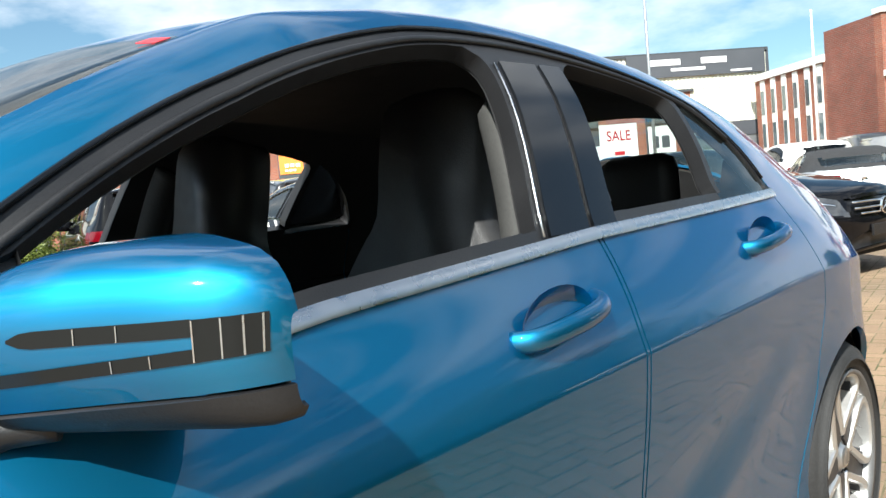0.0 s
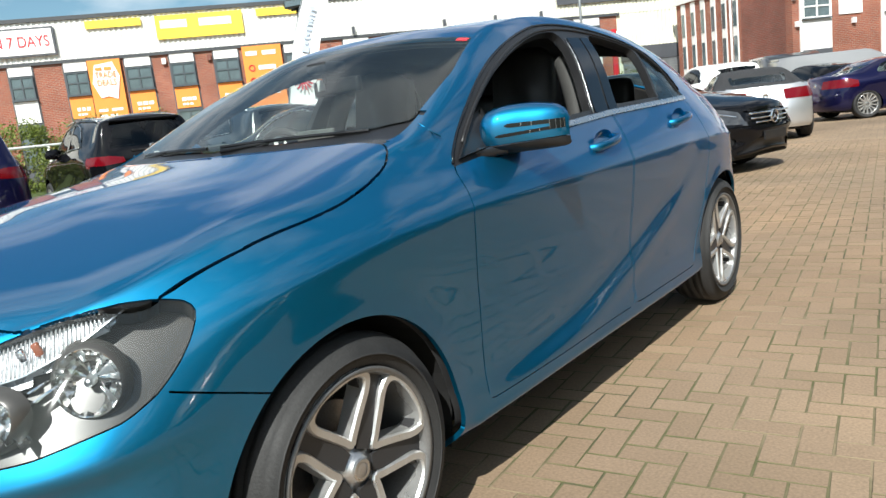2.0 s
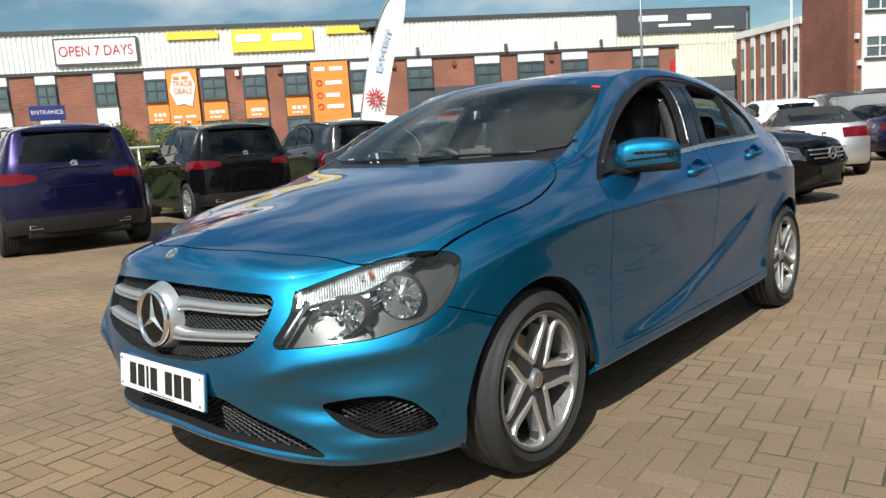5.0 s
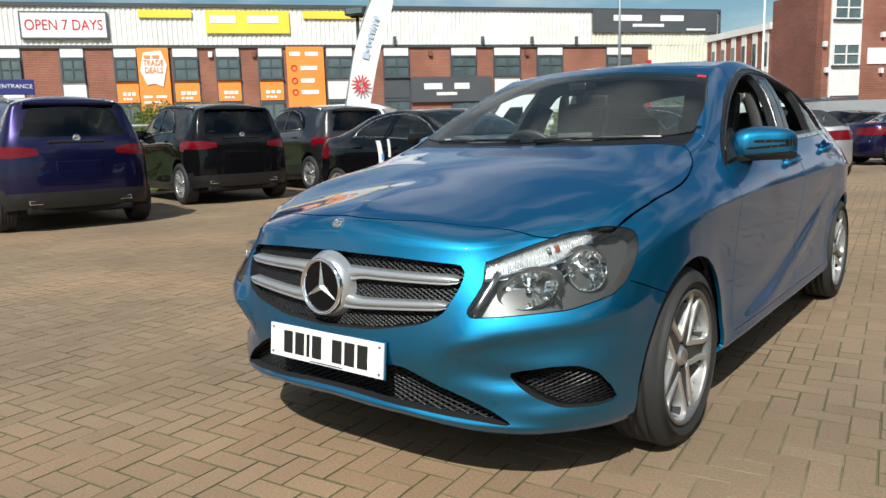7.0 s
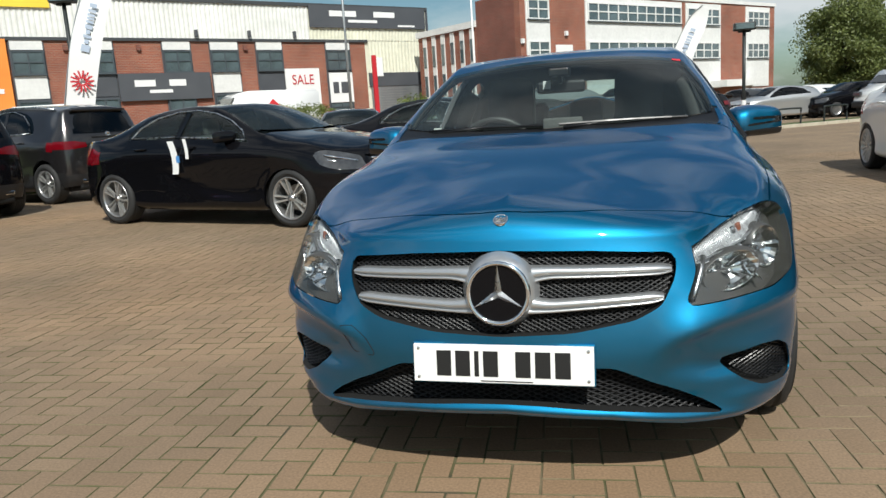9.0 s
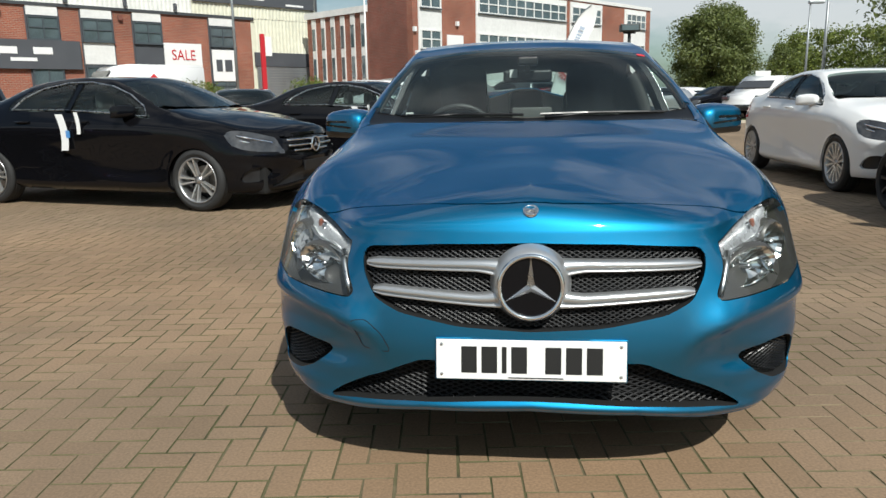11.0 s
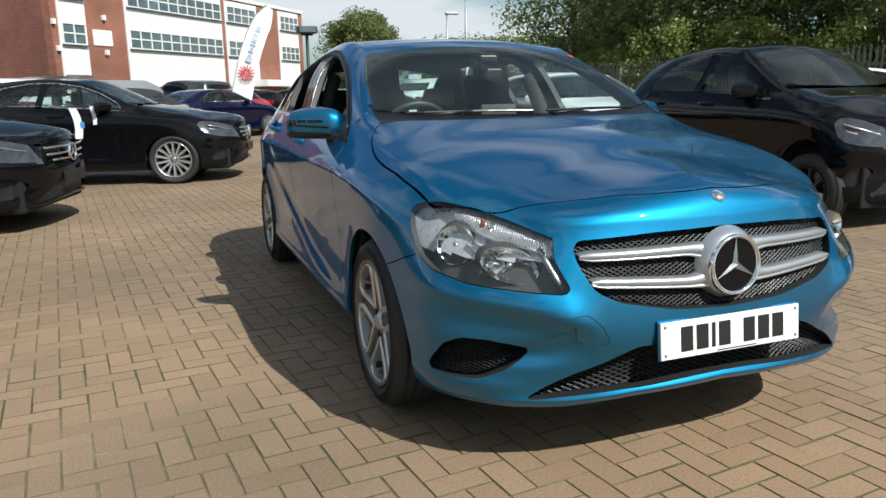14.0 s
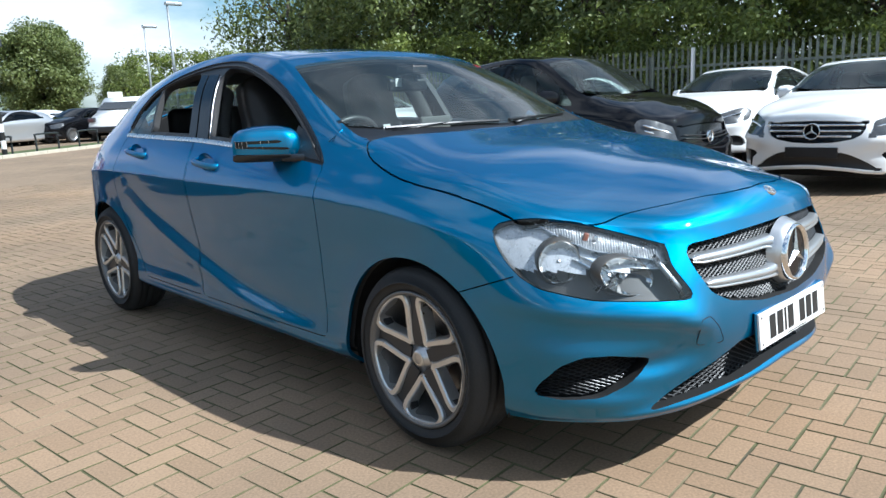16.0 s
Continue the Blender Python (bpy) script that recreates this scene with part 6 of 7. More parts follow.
def brick_material(m, a, b, mortar, scale=1.0):
    m.use_nodes = True
    t = m.node_tree
    bs = t.nodes["Principled BSDF"]
    bs.inputs["Roughness"].default_value = .85
    c = t.nodes.new("ShaderNodeTexCoord")
    br = t.nodes.new("ShaderNodeTexBrick")
    br.inputs["Color1"].default_value, br.inputs["Color2"].default_value = (*a, 1), (*b, 1)
    br.inputs["Mortar"].default_value = (*mortar, 1)
    br.inputs["Scale"].default_value = 1.0
    br.inputs["Brick Width"].default_value, br.inputs["Row Height"].default_value = .225 * scale, .075 * scale
    br.inputs["Mortar Size"].default_value = .008 * scale
    # courses run along both faces of a corner: x + y across, z up
    sp, ad, mp = t.nodes.new("ShaderNodeSeparateXYZ"), t.nodes.new("ShaderNodeMath"), t.nodes.new("ShaderNodeCombineXYZ")
    n = t.nodes.new("ShaderNodeTexNoise")
    n.inputs["Scale"].default_value, n.inputs["Detail"].default_value = .6, 6
    mx = t.nodes.new("ShaderNodeMix")
    mx.data_type, mx.blend_type = "RGBA", "MULTIPLY"
    mx.inputs[0].default_value = 1
    r = t.nodes.new("ShaderNodeMapRange")
    r.inputs[1].default_value, r.inputs[2].default_value, r.inputs[3].default_value, r.inputs[4].default_value = .3, .7, .72, 1.2
    t.links.new(c.outputs["Object"], sp.inputs[0])
    t.links.new(sp.outputs[0], ad.inputs[0])
    t.links.new(sp.outputs[1], ad.inputs[1])
    t.links.new(ad.outputs[0], mp.inputs[0])
    t.links.new(sp.outputs[2], mp.inputs[1])
    t.links.new(mp.outputs[0], br.inputs["Vector"])
    t.links.new(c.outputs["Object"], n.inputs["Vector"])
    t.links.new(n.outputs[0], r.inputs[0])
    t.links.new(br.outputs["Color"], mx.inputs[6])
    t.links.new(r.outputs[0], mx.inputs[7])
    t.links.new(mx.outputs[2], bs.inputs["Base Color"])


brick_material(M_BRICK, (.30, .085, .045), (.23, .065, .04), (.28, .22, .17))
# deeper copy of the red brick: gable shade in the colour; also alarm boxes
M_BRICKSHADED = bpy.data.materials.new("dark_red_brick")
brick_material(M_BRICKSHADED, (.22, .06, .04), (.16, .05, .035), (.2, .15, .12))
M_CLAD = mat("white_profiled_cladding", (.76, .76, .72), .45, vary=.12, scale=.5, fine=3)
M_CREAM = mat("cream_cladding", (.70, .69, .56), .5, vary=.12, scale=.5, fine=3)
M_FASCIA = mat("dark_grey_fascia", (.07, .075, .085), .5, vary=.15, scale=1)
M_PANELWHITE = mat("white_panel", (.72, .72, .70), .5, vary=.08, scale=1.2, fine=6)
M_FRAME = mat("grey_window_frame", (.06, .075, .085), .45)
M_PANE = mat("window_pane", (.085, .115, .125), .06, spec=.8, coat=.6, vary=.5, scale=.8)
M_ORANGE = mat("orange_banner", (.85, .27, .045), .55, vary=.08, scale=1)
M_YELLOW = mat("yellow_sign", (.88, .62, .06), .5, vary=.06, scale=1)
M_SIGNWHITE = mat("white_sign", (.80, .80, .79), .45, vary=.05, scale=1)
M_SIGNRED = mat("red_lettering", (.50, .02, .03), .5)
M_SIGNGREY = mat("charcoal_sign", (.075, .08, .09), .5, vary=.1, scale=1)
M_SIGNBLUE = mat("navy_sign", (.03, .035, .18), .5)
M_ROOFDARK = mat("dark_roof", (.05, .055, .06), .6, vary=.2, scale=.5)
M_STEEL = mat("galvanised_steel", (.35, .37, .38), .45, .7, vary=.15, scale=3)
M_POSTDARK = mat("dark_green_post", (.02, .025, .025), .5)
FX = Vector((-14.7, 37.5, 0))
FD = Vector((.616, .788, 0))


def on_wall(s, z, out=0.0, origin=FX):
    """Frame on the wall: x runs along it, y into it, z up."""
    a = math.degrees(math.atan2(FD.y, FD.x))
    p = origin + FD * s + Vector((FD.y, -FD.x, 0)) * out
    return pose(p.x, p.y, z, 0, 0, a)


def wall_box(name, s0, s1, z0, z1, thick, m, out=0.0, origin=FX, parent=None, label="", **tags):
    ob = part(name, boxes((0, s1 - s0, 0, thick, 0, z1 - z0)), m, parent, label, **tags)
    ob.matrix_world = on_wall(s0, z0, out, origin)
    return ob


def wall_window(building, s0, s1, z0, z1, cols, rows, origin=FX, out=.06, frame=None):
    """A framed window: frame bars and one pane to each opening, under the building."""
    w = empty("window", on_wall(s0, z0, out, origin))
    w.parent = building
    W, H = s1 - s0, z1 - z0
    b = .06
    fr = boxes((0, W, -.03, .06, 0, b), (0, W, -.03, .06, H - b, H), (0, b, -.03, .06, b, H - b), (W - b, W, -.03, .06, b, H - b))
    for k in range(1, cols):
        box(fr, W * k / cols - b / 2, W * k / cols + b / 2, -.03, .06, b, H - b)
    for k in range(1, rows):
        z = H * (k / rows if rows > 2 else .52)
        box(fr, b, W - b, -.028, .058, z - b / 2, z + b / 2)
    part("window_frame", fr, frame or M_FRAME, w)
    for i in range(cols):
        for j in range(rows):
            za, zb = (H * j / rows, H * (j + 1) / rows) if rows != 2 else ((0, H * .52) if j == 0 else (H * .52, H))
            part("pane", boxes((W * i / cols + b / 2, W * (i + 1) / cols - b / 2, .01, .03, za + b / 2, zb - b / 2)), M_PANE, w)
    part("sill", boxes((-.04, W + .04, -.08, .02, -.05, 0)), M_FRAME, w)


def lettering(building, words, s, z, size, m, out, origin=FX, squeeze=1.0):
    bm = text_mesh(words, size, .004)
    for v in bm.verts:
        v.co.x *= squeeze
    ob = part("lettering", bm, m, building)
    ob.matrix_world = on_wall(s, z, out, origin) @ pose(0, 0, 0, 90, 0, 0)
    return ob


def bars(building, s0, s1, z, h, m, out, n=1, origin=FX, gap=.12, seed=1):
    """Lettering that cannot be spelt: a row of plain bars."""
    rng = random.Random(seed)
    x = s0
    step = (s1 - s0) / n
    for k in range(n):
        w = step * (1 - gap) * rng.uniform(.75, 1.0)
        wall_box("sign_bar", x, x + w, z - h / 2, z + h / 2, .012, m, out, origin, building)
        x += step


def ribbed(name, s0, s1, z0, z1, m, parent, origin=FX, out=.0, pitch=.2, depth=.035):
    """Profiled sheet: trapezoid ribs running up the wall."""
    n = int((s1 - s0) / pitch)
    bm = bmesh.new()
    prof = []
    for k in range(n):
        x = k * (s1 - s0) / n
        p = (s1 - s0) / n
        prof += [(x, 0), (x + p * .35, 0), (x + p * .5, -depth), (x + p * .85, -depth)]
    prof.append((s1 - s0, 0))
    lo = [bm.verts.new((x, y, 0)) for x, y in prof]
    hi = [bm.verts.new((x, y, z1 - z0)) for x, y in prof]
    for k in range(len(prof) - 1):
        bm.faces.new((lo[k], lo[k + 1], hi[k + 1], hi[k]))
    ob = part(name, bm, m, parent)
    ob.matrix_world = on_wall(s0, z0, out, origin)
    return ob


def warehouse():
    b = empty("warehouse_building", label="long brick and white-clad trade warehouse with orange and yellow signs", category="building")
    wall_box("brick_wall", -46, 0, -.1, 5.44, .35, M_BRICK, 0, parent=b)
    wall_box("upper_backing", -46, 4.3, 5.44, 7.35, .3, M_CLAD, -.02, parent=b)
    ribbed("profiled_cladding", -46, -3.4, 5.55, 7.25, M_CLAD, b, out=.03, pitch=.22)
    ribbed("profiled_cladding", -3.4, 4.3, 5.52, 7.25, M_CREAM, b, out=.03, pitch=.22)
    ribbed("profiled_cladding", .2, 4.3, 3.75, 5.50, M_CREAM, b, out=.03, pitch=.22)
    wall_box("end_bay", 0, 4.3, -.1, 5.44, .3, M_CREAM, -.02, parent=b)
    wall_box("roller_shutter_head", .1, 4.2, 3.0, 3.75, .1, M_FASCIA, .12, parent=b)
    sh = empty("roller_shutter")
    sh.parent = b
    for k in range(20):
        wall_box("slat", .2, 4.1, .1 + k * .145, .235 + k * .145, .04, M_STEEL, .08, parent=sh)
    wall_box("gutter", -46, 4.35, 7.25, 7.42, .5, M_ROOFDARK, .14, parent=b)
    wall_box("string_course", -46, .15, 5.42, 5.56, .1, M_ROOFDARK, .10, parent=b)
    wall_box("end_trim", 4.25, 4.42, 0, 7.42, .3, M_FASCIA, .08, parent=b)
    roof = boxes((0, 50.3, .4, 22, 7.30, 7.36))
    ob = part("roof", roof, M_ROOFDARK, b)
    ob.matrix_world = on_wall(-46, 0)
    for s in (-46, 4.0):
        ob = part("side_wall", boxes((0, .3, .35, 22, -.1, 7.3)), M_CLAD, b)
        ob.matrix_world = on_wall(s, 0)
    tops = [(-36.4, -35.4), (-34.2, -33.2), (-32.0, -31.15), (-29.5, -28.55), (-27.25, -26.3), (-24.7, -23.6), (-22.75, -21.7), (-20.8, -19.7), (-17.55, -16.3), (-14.7, -13.45), (-11.2, -9.9), (-8.9, -7.5), (-6.5, -5.1), (-2.5, -1.05)]
    for k, (a, c) in enumerate(tops):
        wall_box("window_bay", a - .06, c + .06, 0, 5.36, .05, M_FASCIA, .035, parent=b)
        wall_window(b, a, c, 3.98, 4.98, 2, 2, out=.10)
        wall_box("head_panel", a, c, 5.02, 5.42, .05, M_PANELWHITE, .07, parent=b)
        orange = 4 <= k <= 8
        wall_box("spandrel", a, c, 2.95, 3.92, .05, M_ORANGE if orange and k != 8 else M_PANELWHITE if k in (3, 8, 2, 10, 11, 1) else M_FASCIA, .07, parent=b)
        if orange and k != 8:
            bars(b, a + .25, c - .1, 3.35, .16, M_SIGNWHITE, .085, 3, seed=k)
            bars(b, a + .25, c - .3, 3.12, .10, M_SIGNWHITE, .085, 3, seed=k + 9)
        wall_window(b, a, c, 1.0, 2.85, 2, 2, out=.10)
    # signs
    wall_box("open_sign", -31.0, -27.35, 5.80, 7.02, .10, M_SIGNGREY, .20, parent=b)
    wall_box("open_sign_face", -30.92, -27.43, 5.88, 6.94, .03, M_SIGNWHITE, .225, parent=b)
    lettering(b, "OPEN 7 DAYS", -29.18, 6.40, .66, M_SIGNRED, .24, squeeze=.80)
    wall_box("yellow_sign", -23.1, -19.25, 6.08, 7.12, .06, M_YELLOW, .18, parent=b)
    bars(b, -22.9, -19.5, 6.72, .34, M_SIGNWHITE, .20, 2)
    for a, c in ((-26.05, -23.7), (-18.6, -15.8)):
        wall_box("yellow_sign", a, c, 6.78, 7.12, .05, M_YELLOW, .16, parent=b)
    wall_box("trade_banner", -26.25, -24.88, 2.4, 5.42, .05, M_ORANGE, .16, parent=b)
    bm = bmesh.new()
    slab(bm, [(.25, 3.3), (.0, 3.95), (.18, 4.75), (.95, 4.85), (1.18, 4.2), (.95, 3.2), (.6, 3.35)], .02, pose(0, 0, 0, 90, 0, 0))
    ob = part("banner_flash", bm, M_SIGNWHITE, b)
    ob.matrix_world = on_wall(-26.15, .45, .185)
    bars(b, -25.95, -25.2, 5.02, .13, M_ORANGE, .235, 2, seed=3)
    lettering(b, "TRADE", -25.56, 4.74, .36, M_ORANGE, .235, squeeze=.8)
    lettering(b, "DEALS", -25.56, 4.40, .36, M_ORANGE, .235, squeeze=.8)
    bars(b, -26.1, -25.0, 3.2, .12, M_SIGNWHITE, .18, 2)
    bars(b, -26.1, -25.2, 2.95, .10, M_SIGNWHITE, .18, 2, seed=4)
    wall_box("product_banner", -19.5, -17.7, 2.4, 5.46, .05, M_ORANGE, .16, parent=b)
    bars(b, -19.35, -17.85, 5.12, .20, M_SIGNWHITE, .18, 2)
    for k, z in enumerate((4.45, 3.85, 3.30)):
        bars(b, -18.85, -17.9, z, .20, M_SIGNWHITE, .18, 1, seed=k)
        bm = bmesh.new()
        lathe(bm, [(.10, -.01), (.15, -.02), (.142, 0)], 20, "y")
        ob = part("banner_ring", bm, M_SIGNRED, b)
        ob.matrix_world = on_wall(-19.15, z, .17)
    for s0, s1, z0, z1 in ((-13.4, -9.1, 2.70, 3.95), (-3.4, 4.15, 6.18, 7.34)):
        wall_box("showroom_sign", s0, s1, z0, z1, .08, M_SIGNGREY, .18, parent=b)
        c, w = (s0 + s1) / 2, s1 - s0
        bars(b, c - .34 * w, c - .02 * w, (z0 + z1) / 2 + .16, .30, M_SIGNWHITE, .20, 1)
        bars(b, c + .03 * w, c + .30 * w, (z0 + z1) / 2 + .16, .30, M_SIGNWHITE, .20, 1)
        bars(b, c - .19 * w, c + .17 * w, (z0 + z1) / 2 - .22, .15, M_SIGNWHITE, .20, 1)
    bars(b, 2.2, 3.9, 6.33, .10, M_SIGNWHITE, .20, 1)
    wall_box("sale_sign", -5.1, -3.1, 2.0, 4.05, .05, M_SIGNWHITE, .18, parent=b)
    lettering(b, "SALE", -4.1, 3.45, .72, M_SIGNRED, .20, squeeze=.85)
    bars(b, -4.8, -3.4, 2.6, .18, M_SIGNRED, .20, 1)
    wall_box("poster", -2.5, -1.05, 2.2, 3.8, .04, M_SIGNWHITE, .15, parent=b)
    bars(b, -2.3, -1.3, 3.0, .6, M_SIGNGREY, .17, 2)
    for s in (-25.9, -23.1, -21.1, -15.5, -7.2, -12.4):
        wall_box("alarm_box", s, s + .18, 5.0, 5.25, .12, M_SIGNWHITE if s < -22 else M_BRICKSHADED, .14, parent=b)
    for s in (-14.2, -9.6, -6.9, -4.4):
        wall_box("floodlight", s, s + .12, 5.62, 5.95, .2, M_FASCIA, .25, parent=b)
    return b


warehouse()
e = empty("entrance_sign", label="navy blue entrance sign board with white lettering", category="sign")
p = Vector((-25.6, 9.1, 0))
part("board", boxes((-.57, .57, -.04, .04, 2.86, 3.38), bevel=.01), M_SIGNBLUE, e)
bm = text_mesh("ENTRANCE", .20, .004)
bmesh.ops.transform(bm, matrix=pose(0, -.045, 3.14, 90, 0, 0), verts=bm.verts)
part("lettering", bm, M_SIGNWHITE, e)
for x in (-.45, .45):
    part("post", boxes((x - .04, x + .04, -.03, .03, 0, 2.86)), M_STEEL, e)
e.matrix_world = pose(p.x, p.y, 0, 0, 0, 66)

OX = Vector((-5.3, 33.8, 0))


def office():
    b = empty("office_building", label="three-storey brick office block with white panels and window bands", category="building")
    H = 6.75
    wall_box("brick_wall", 0, 22.8, -.1, H, .4, M_BRICK, 0, OX, b)
    for s0, s1 in ((.35, 1.95), (4.55, 12.7), (13.1, 16.6), (19.35, 22.1)):
        wall_box("white_panel", s0, s1, 1.7 if s0 > .5 else .2, H - .1, .12, M_PANELWHITE, .06, OX, b)
    floors = ((.3, 1.55, 2), (3.50, 4.42, 2), (5.45, 6.38, 2))
    for s0, s1, n in ((.45, 1.85, 2), (4.7, 12.6, 10), (13.2, 16.4, 4), (19.5, 22.0, 4)):
        for z0, z1, rows in floors:
            wall_window(b, s0, s1, z0, z1, n, rows, OX, .10, M_PANELWHITE if z0 > 1 else M_FRAME)
    wall_box("parapet", -.05, 22.85, H, H + .2, .5, M_PANELWHITE, .08, OX, b)
    wall_box("canopy", 15.5, 20.0, 1.75, 2.15, 1.2, M_PANELWHITE, 1.2, OX, b)
    # gable end, running back from the corner; its shade is put into the brick colour
    ob = part("gable_wall", boxes((0, .4, .4, 3.3, -.1, H)), M_BRICKSHADED, b)
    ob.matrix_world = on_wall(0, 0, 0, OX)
    ob = part("roof", boxes((.4, 22.8, .4, 3.25, H - .1, H)), M_ROOFDARK, b)
    ob.matrix_world = on_wall(0, 0, 0, OX)
    wall_box("wall_sign", 2.35, 3.55, 3.55, 4.25, .06, M_SIGNWHITE, .05, OX, b)
    wall_box("notice_board", .45, 1.9, 1.25, 2.2, .06, M_SIGNGREY, .12, OX, b)
    bm = bmesh.new()
    lathe(bm, [(.16, -.01), (.22, -.015), (.23, 0)], 4, "y")
    ob = part("board_mark", bm, M_SIGNWHITE, b)
    ob.matrix_world = on_wall(1.18, 1.78, .13, OX)
    for s, z in ((.12, 3.2), (3.0, 3.15), (3.0, 4.7), (-.02, 4.3)):
        wall_box("lamp_box", s, s + .16, z, z + .22, .14, M_SIGNWHITE, .14, OX, b)
    return b


office()


def rear_wing():
    """Lower wing behind the gable: brick piers, white strips of windows, white fascia."""
    b = empty("office_wing", label="two-storey brick wing with tall white window strips", category="building")
    base = on_wall(0, 0, 0, OX)
    def wing(name, y0, y1, z0, z1, out, m):
        ob = part(name, boxes((-out, .3, y0, y1, z0, z1)), m, b)
        ob.matrix_world = base
    wing("brick_wall", 3.3, 8.5, -.1, 5.5, 0, M_BRICK)
    wing("fascia", 3.3, 8.6, 5.5, 5.82, .12, M_PANELWHITE)
    for k in range(6):
        y = 3.5 + k * .84
        wing("window_strip", y, y + .34, .2, 5.45, .05, M_PANELWHITE)
        for z in (.5, 2.2, 3.8):
            wing("pane", y + .05, y + .29, z, z + 1.15, .07, M_PANE)
    return b


rear_wing()


# ---- posts, flags, fence ----
def flood_post(x, y, h, turn, striped=False):
    p = empty("floodlight_post", pose(x, y, 0, 0, 0, turn), label="dark painted steel floodlight post" + (" with a black and white striped foot" if striped else ""), category="lamp post", group="floodlight posts")
    bm = bmesh.new()
    tube(bm, [(0, 0, 0), (0, 0, h - .15)], .055, 10)
    part("pole", bm, M_POSTDARK, p, smooth=True)
    part("lamp_head", boxes((-.33, .33, -.24, .16, h - .14, h + .10), bevel=.03), M_POSTDARK, p)
    part("lamp_glass", boxes((-.27, .27, -.255, -.235, h - .10, h + .06)), M_PANE, p)
    part("bracket", boxes((-.20, .20, -.03, .03, h - .2, h - .135)), M_POSTDARK, p)
    if striped:
        for k in range(5):
            bm = bmesh.new()
            tube(bm, [(0, 0, .25 * k), (0, 0, .25 * k + .25)], .075, 10)
            part("stripe", bm, M_SIGNWHITE if k % 2 else M_INK, p)
    return p


flood_post(-14.9, 14.9, 4.95, 20)
flood_post(3.55, 23.6, 3.35, 0, True)


def feather_flag(x, y, h, turn, lean=.9):
    f = empty("feather_flag", pose(x, y, 0, 0, 0, turn), label="tall white feather flag with blue print and red sun", category="flag", group="feather flags")
    bm = bmesh.new()
    pole = spline([(0, 0, 0), (.16 * lean, 0, h * .3), (.42 * lean, 0, h * .65), (.72 * lean, 0, h * .9), (lean, 0, h)], 6)
    tube(bm, pole, .016, 6)
    part("pole", bm, M_STEEL, f)
    bm = bmesh.new()
    A, B = [], []
    n = 24
    for k in range(n + 1):
        t = k / n
        z = h * .22 + h * .78 * t
        x0 = float(np.interp(z, [q.z for q in pole], [q.x for q in pole]))
        wv = .06 * math.sin(t * 9)
        wide = .70 if t < .72 else .70 * math.sqrt(max(0.0, 1 - ((t - .72) / .28) ** 2)) + .02
        A.append(bm.verts.new((x0, wv * .3, z)))
        B.append(bm.verts.new((x0 + wide, wv, z - .02)))
    for k in range(n):
        bm.faces.new((A[k], B[k], B[k + 1], A[k + 1]))
    part("cloth", bm, M_SIGNWHITE, f, smooth=True)
    along = lambda z: float(np.interp(z, [q.z for q in pole], [q.x for q in pole]))
    for s in (-1, 1):
        tip = math.degrees(math.atan2(along(h * .82) - along(h * .6), h * .22))
        for k, (dz, hl, hw) in enumerate(((-.58, .085, .10), (-.42, .05, .05), (-.30, .035, .09), (-.19, .05, .05), (-.07, .05, .085), (.05, .03, .085), (.13, .03, .08), (.21, .03, .085), (.31, .035, .09), (.44, .05, .08))):
            z = h * .71 + dz
            ob = part("letter_bar", boxes((-hw, hw, -.003, .003, -hl, hl), bevel=.002), M_FLAGBLUE, f, "blue lettering as a bar")
            ob.matrix_local = pose(along(z) + .34, s * .075, z, 0, tip, 0)
        bm = bmesh.new()
        for k in range(14):
            a = 2 * math.pi * k / 14
            box(bm, .07, .27, -.003, .003, -.02, .02, m=pose(along(h * .46) + .35, s * .075, h * .46) @ pose(0, 0, 0, 0, math.degrees(a), 0))
        part("sun_mark", bm, M_SIGNRED, f, kind="stuff")
    return f


M_FLAGBLUE = mat("pale_blue_print", (.42, .49, .60), .6)
feather_flag(-13.65, 12.45, 5.5, 45, 1.7)
feather_flag(.70, 24.0, 4.15, -5, 1.6)


def mast(x, y, h, r, name="street_lamp", head=True, m=None):
    p = empty(name, pose(x, y, 0), label="tall grey steel column" + (" with a small lamp head" if head else ""), category="lamp post", group="tall columns")
    bm = bmesh.new()
    tube(bm, [(0, 0, 0), (0, 0, h * .5), (0, 0, h)], [r, r * .8, r * .55], 8)
    part("column", bm, m or M_STEEL, p, smooth=True)
    if head:
        part("lamp_head", boxes((-.1, .7, -.12, .12, h - .06, h + .08), bevel=.03), M_STEEL, p)


mast(-11.4, 26.5, 9.5, .07, "flagpole", False)
mast(15.0, 39.6, 5.7, .08)
mast(13.3, 32.7, 6.0, .09)
mast(-7.15, 31.5, 7.0, .06, "flagpole", False, M_SIGNWHITE)
t = empty("totem_sign", pose(-10.95, 28.45, 0, 0, 0, 50), label="slim red totem sign with a white panel", category="sign")
part("blade", boxes((-.10, .10, -.05, .05, 0, 3.9), bevel=.01), M_SIGNRED, t)
part("panel", boxes((.11, .42, -.04, .04, 3.0, 3.8), bevel=.01), M_SIGNWHITE, t)


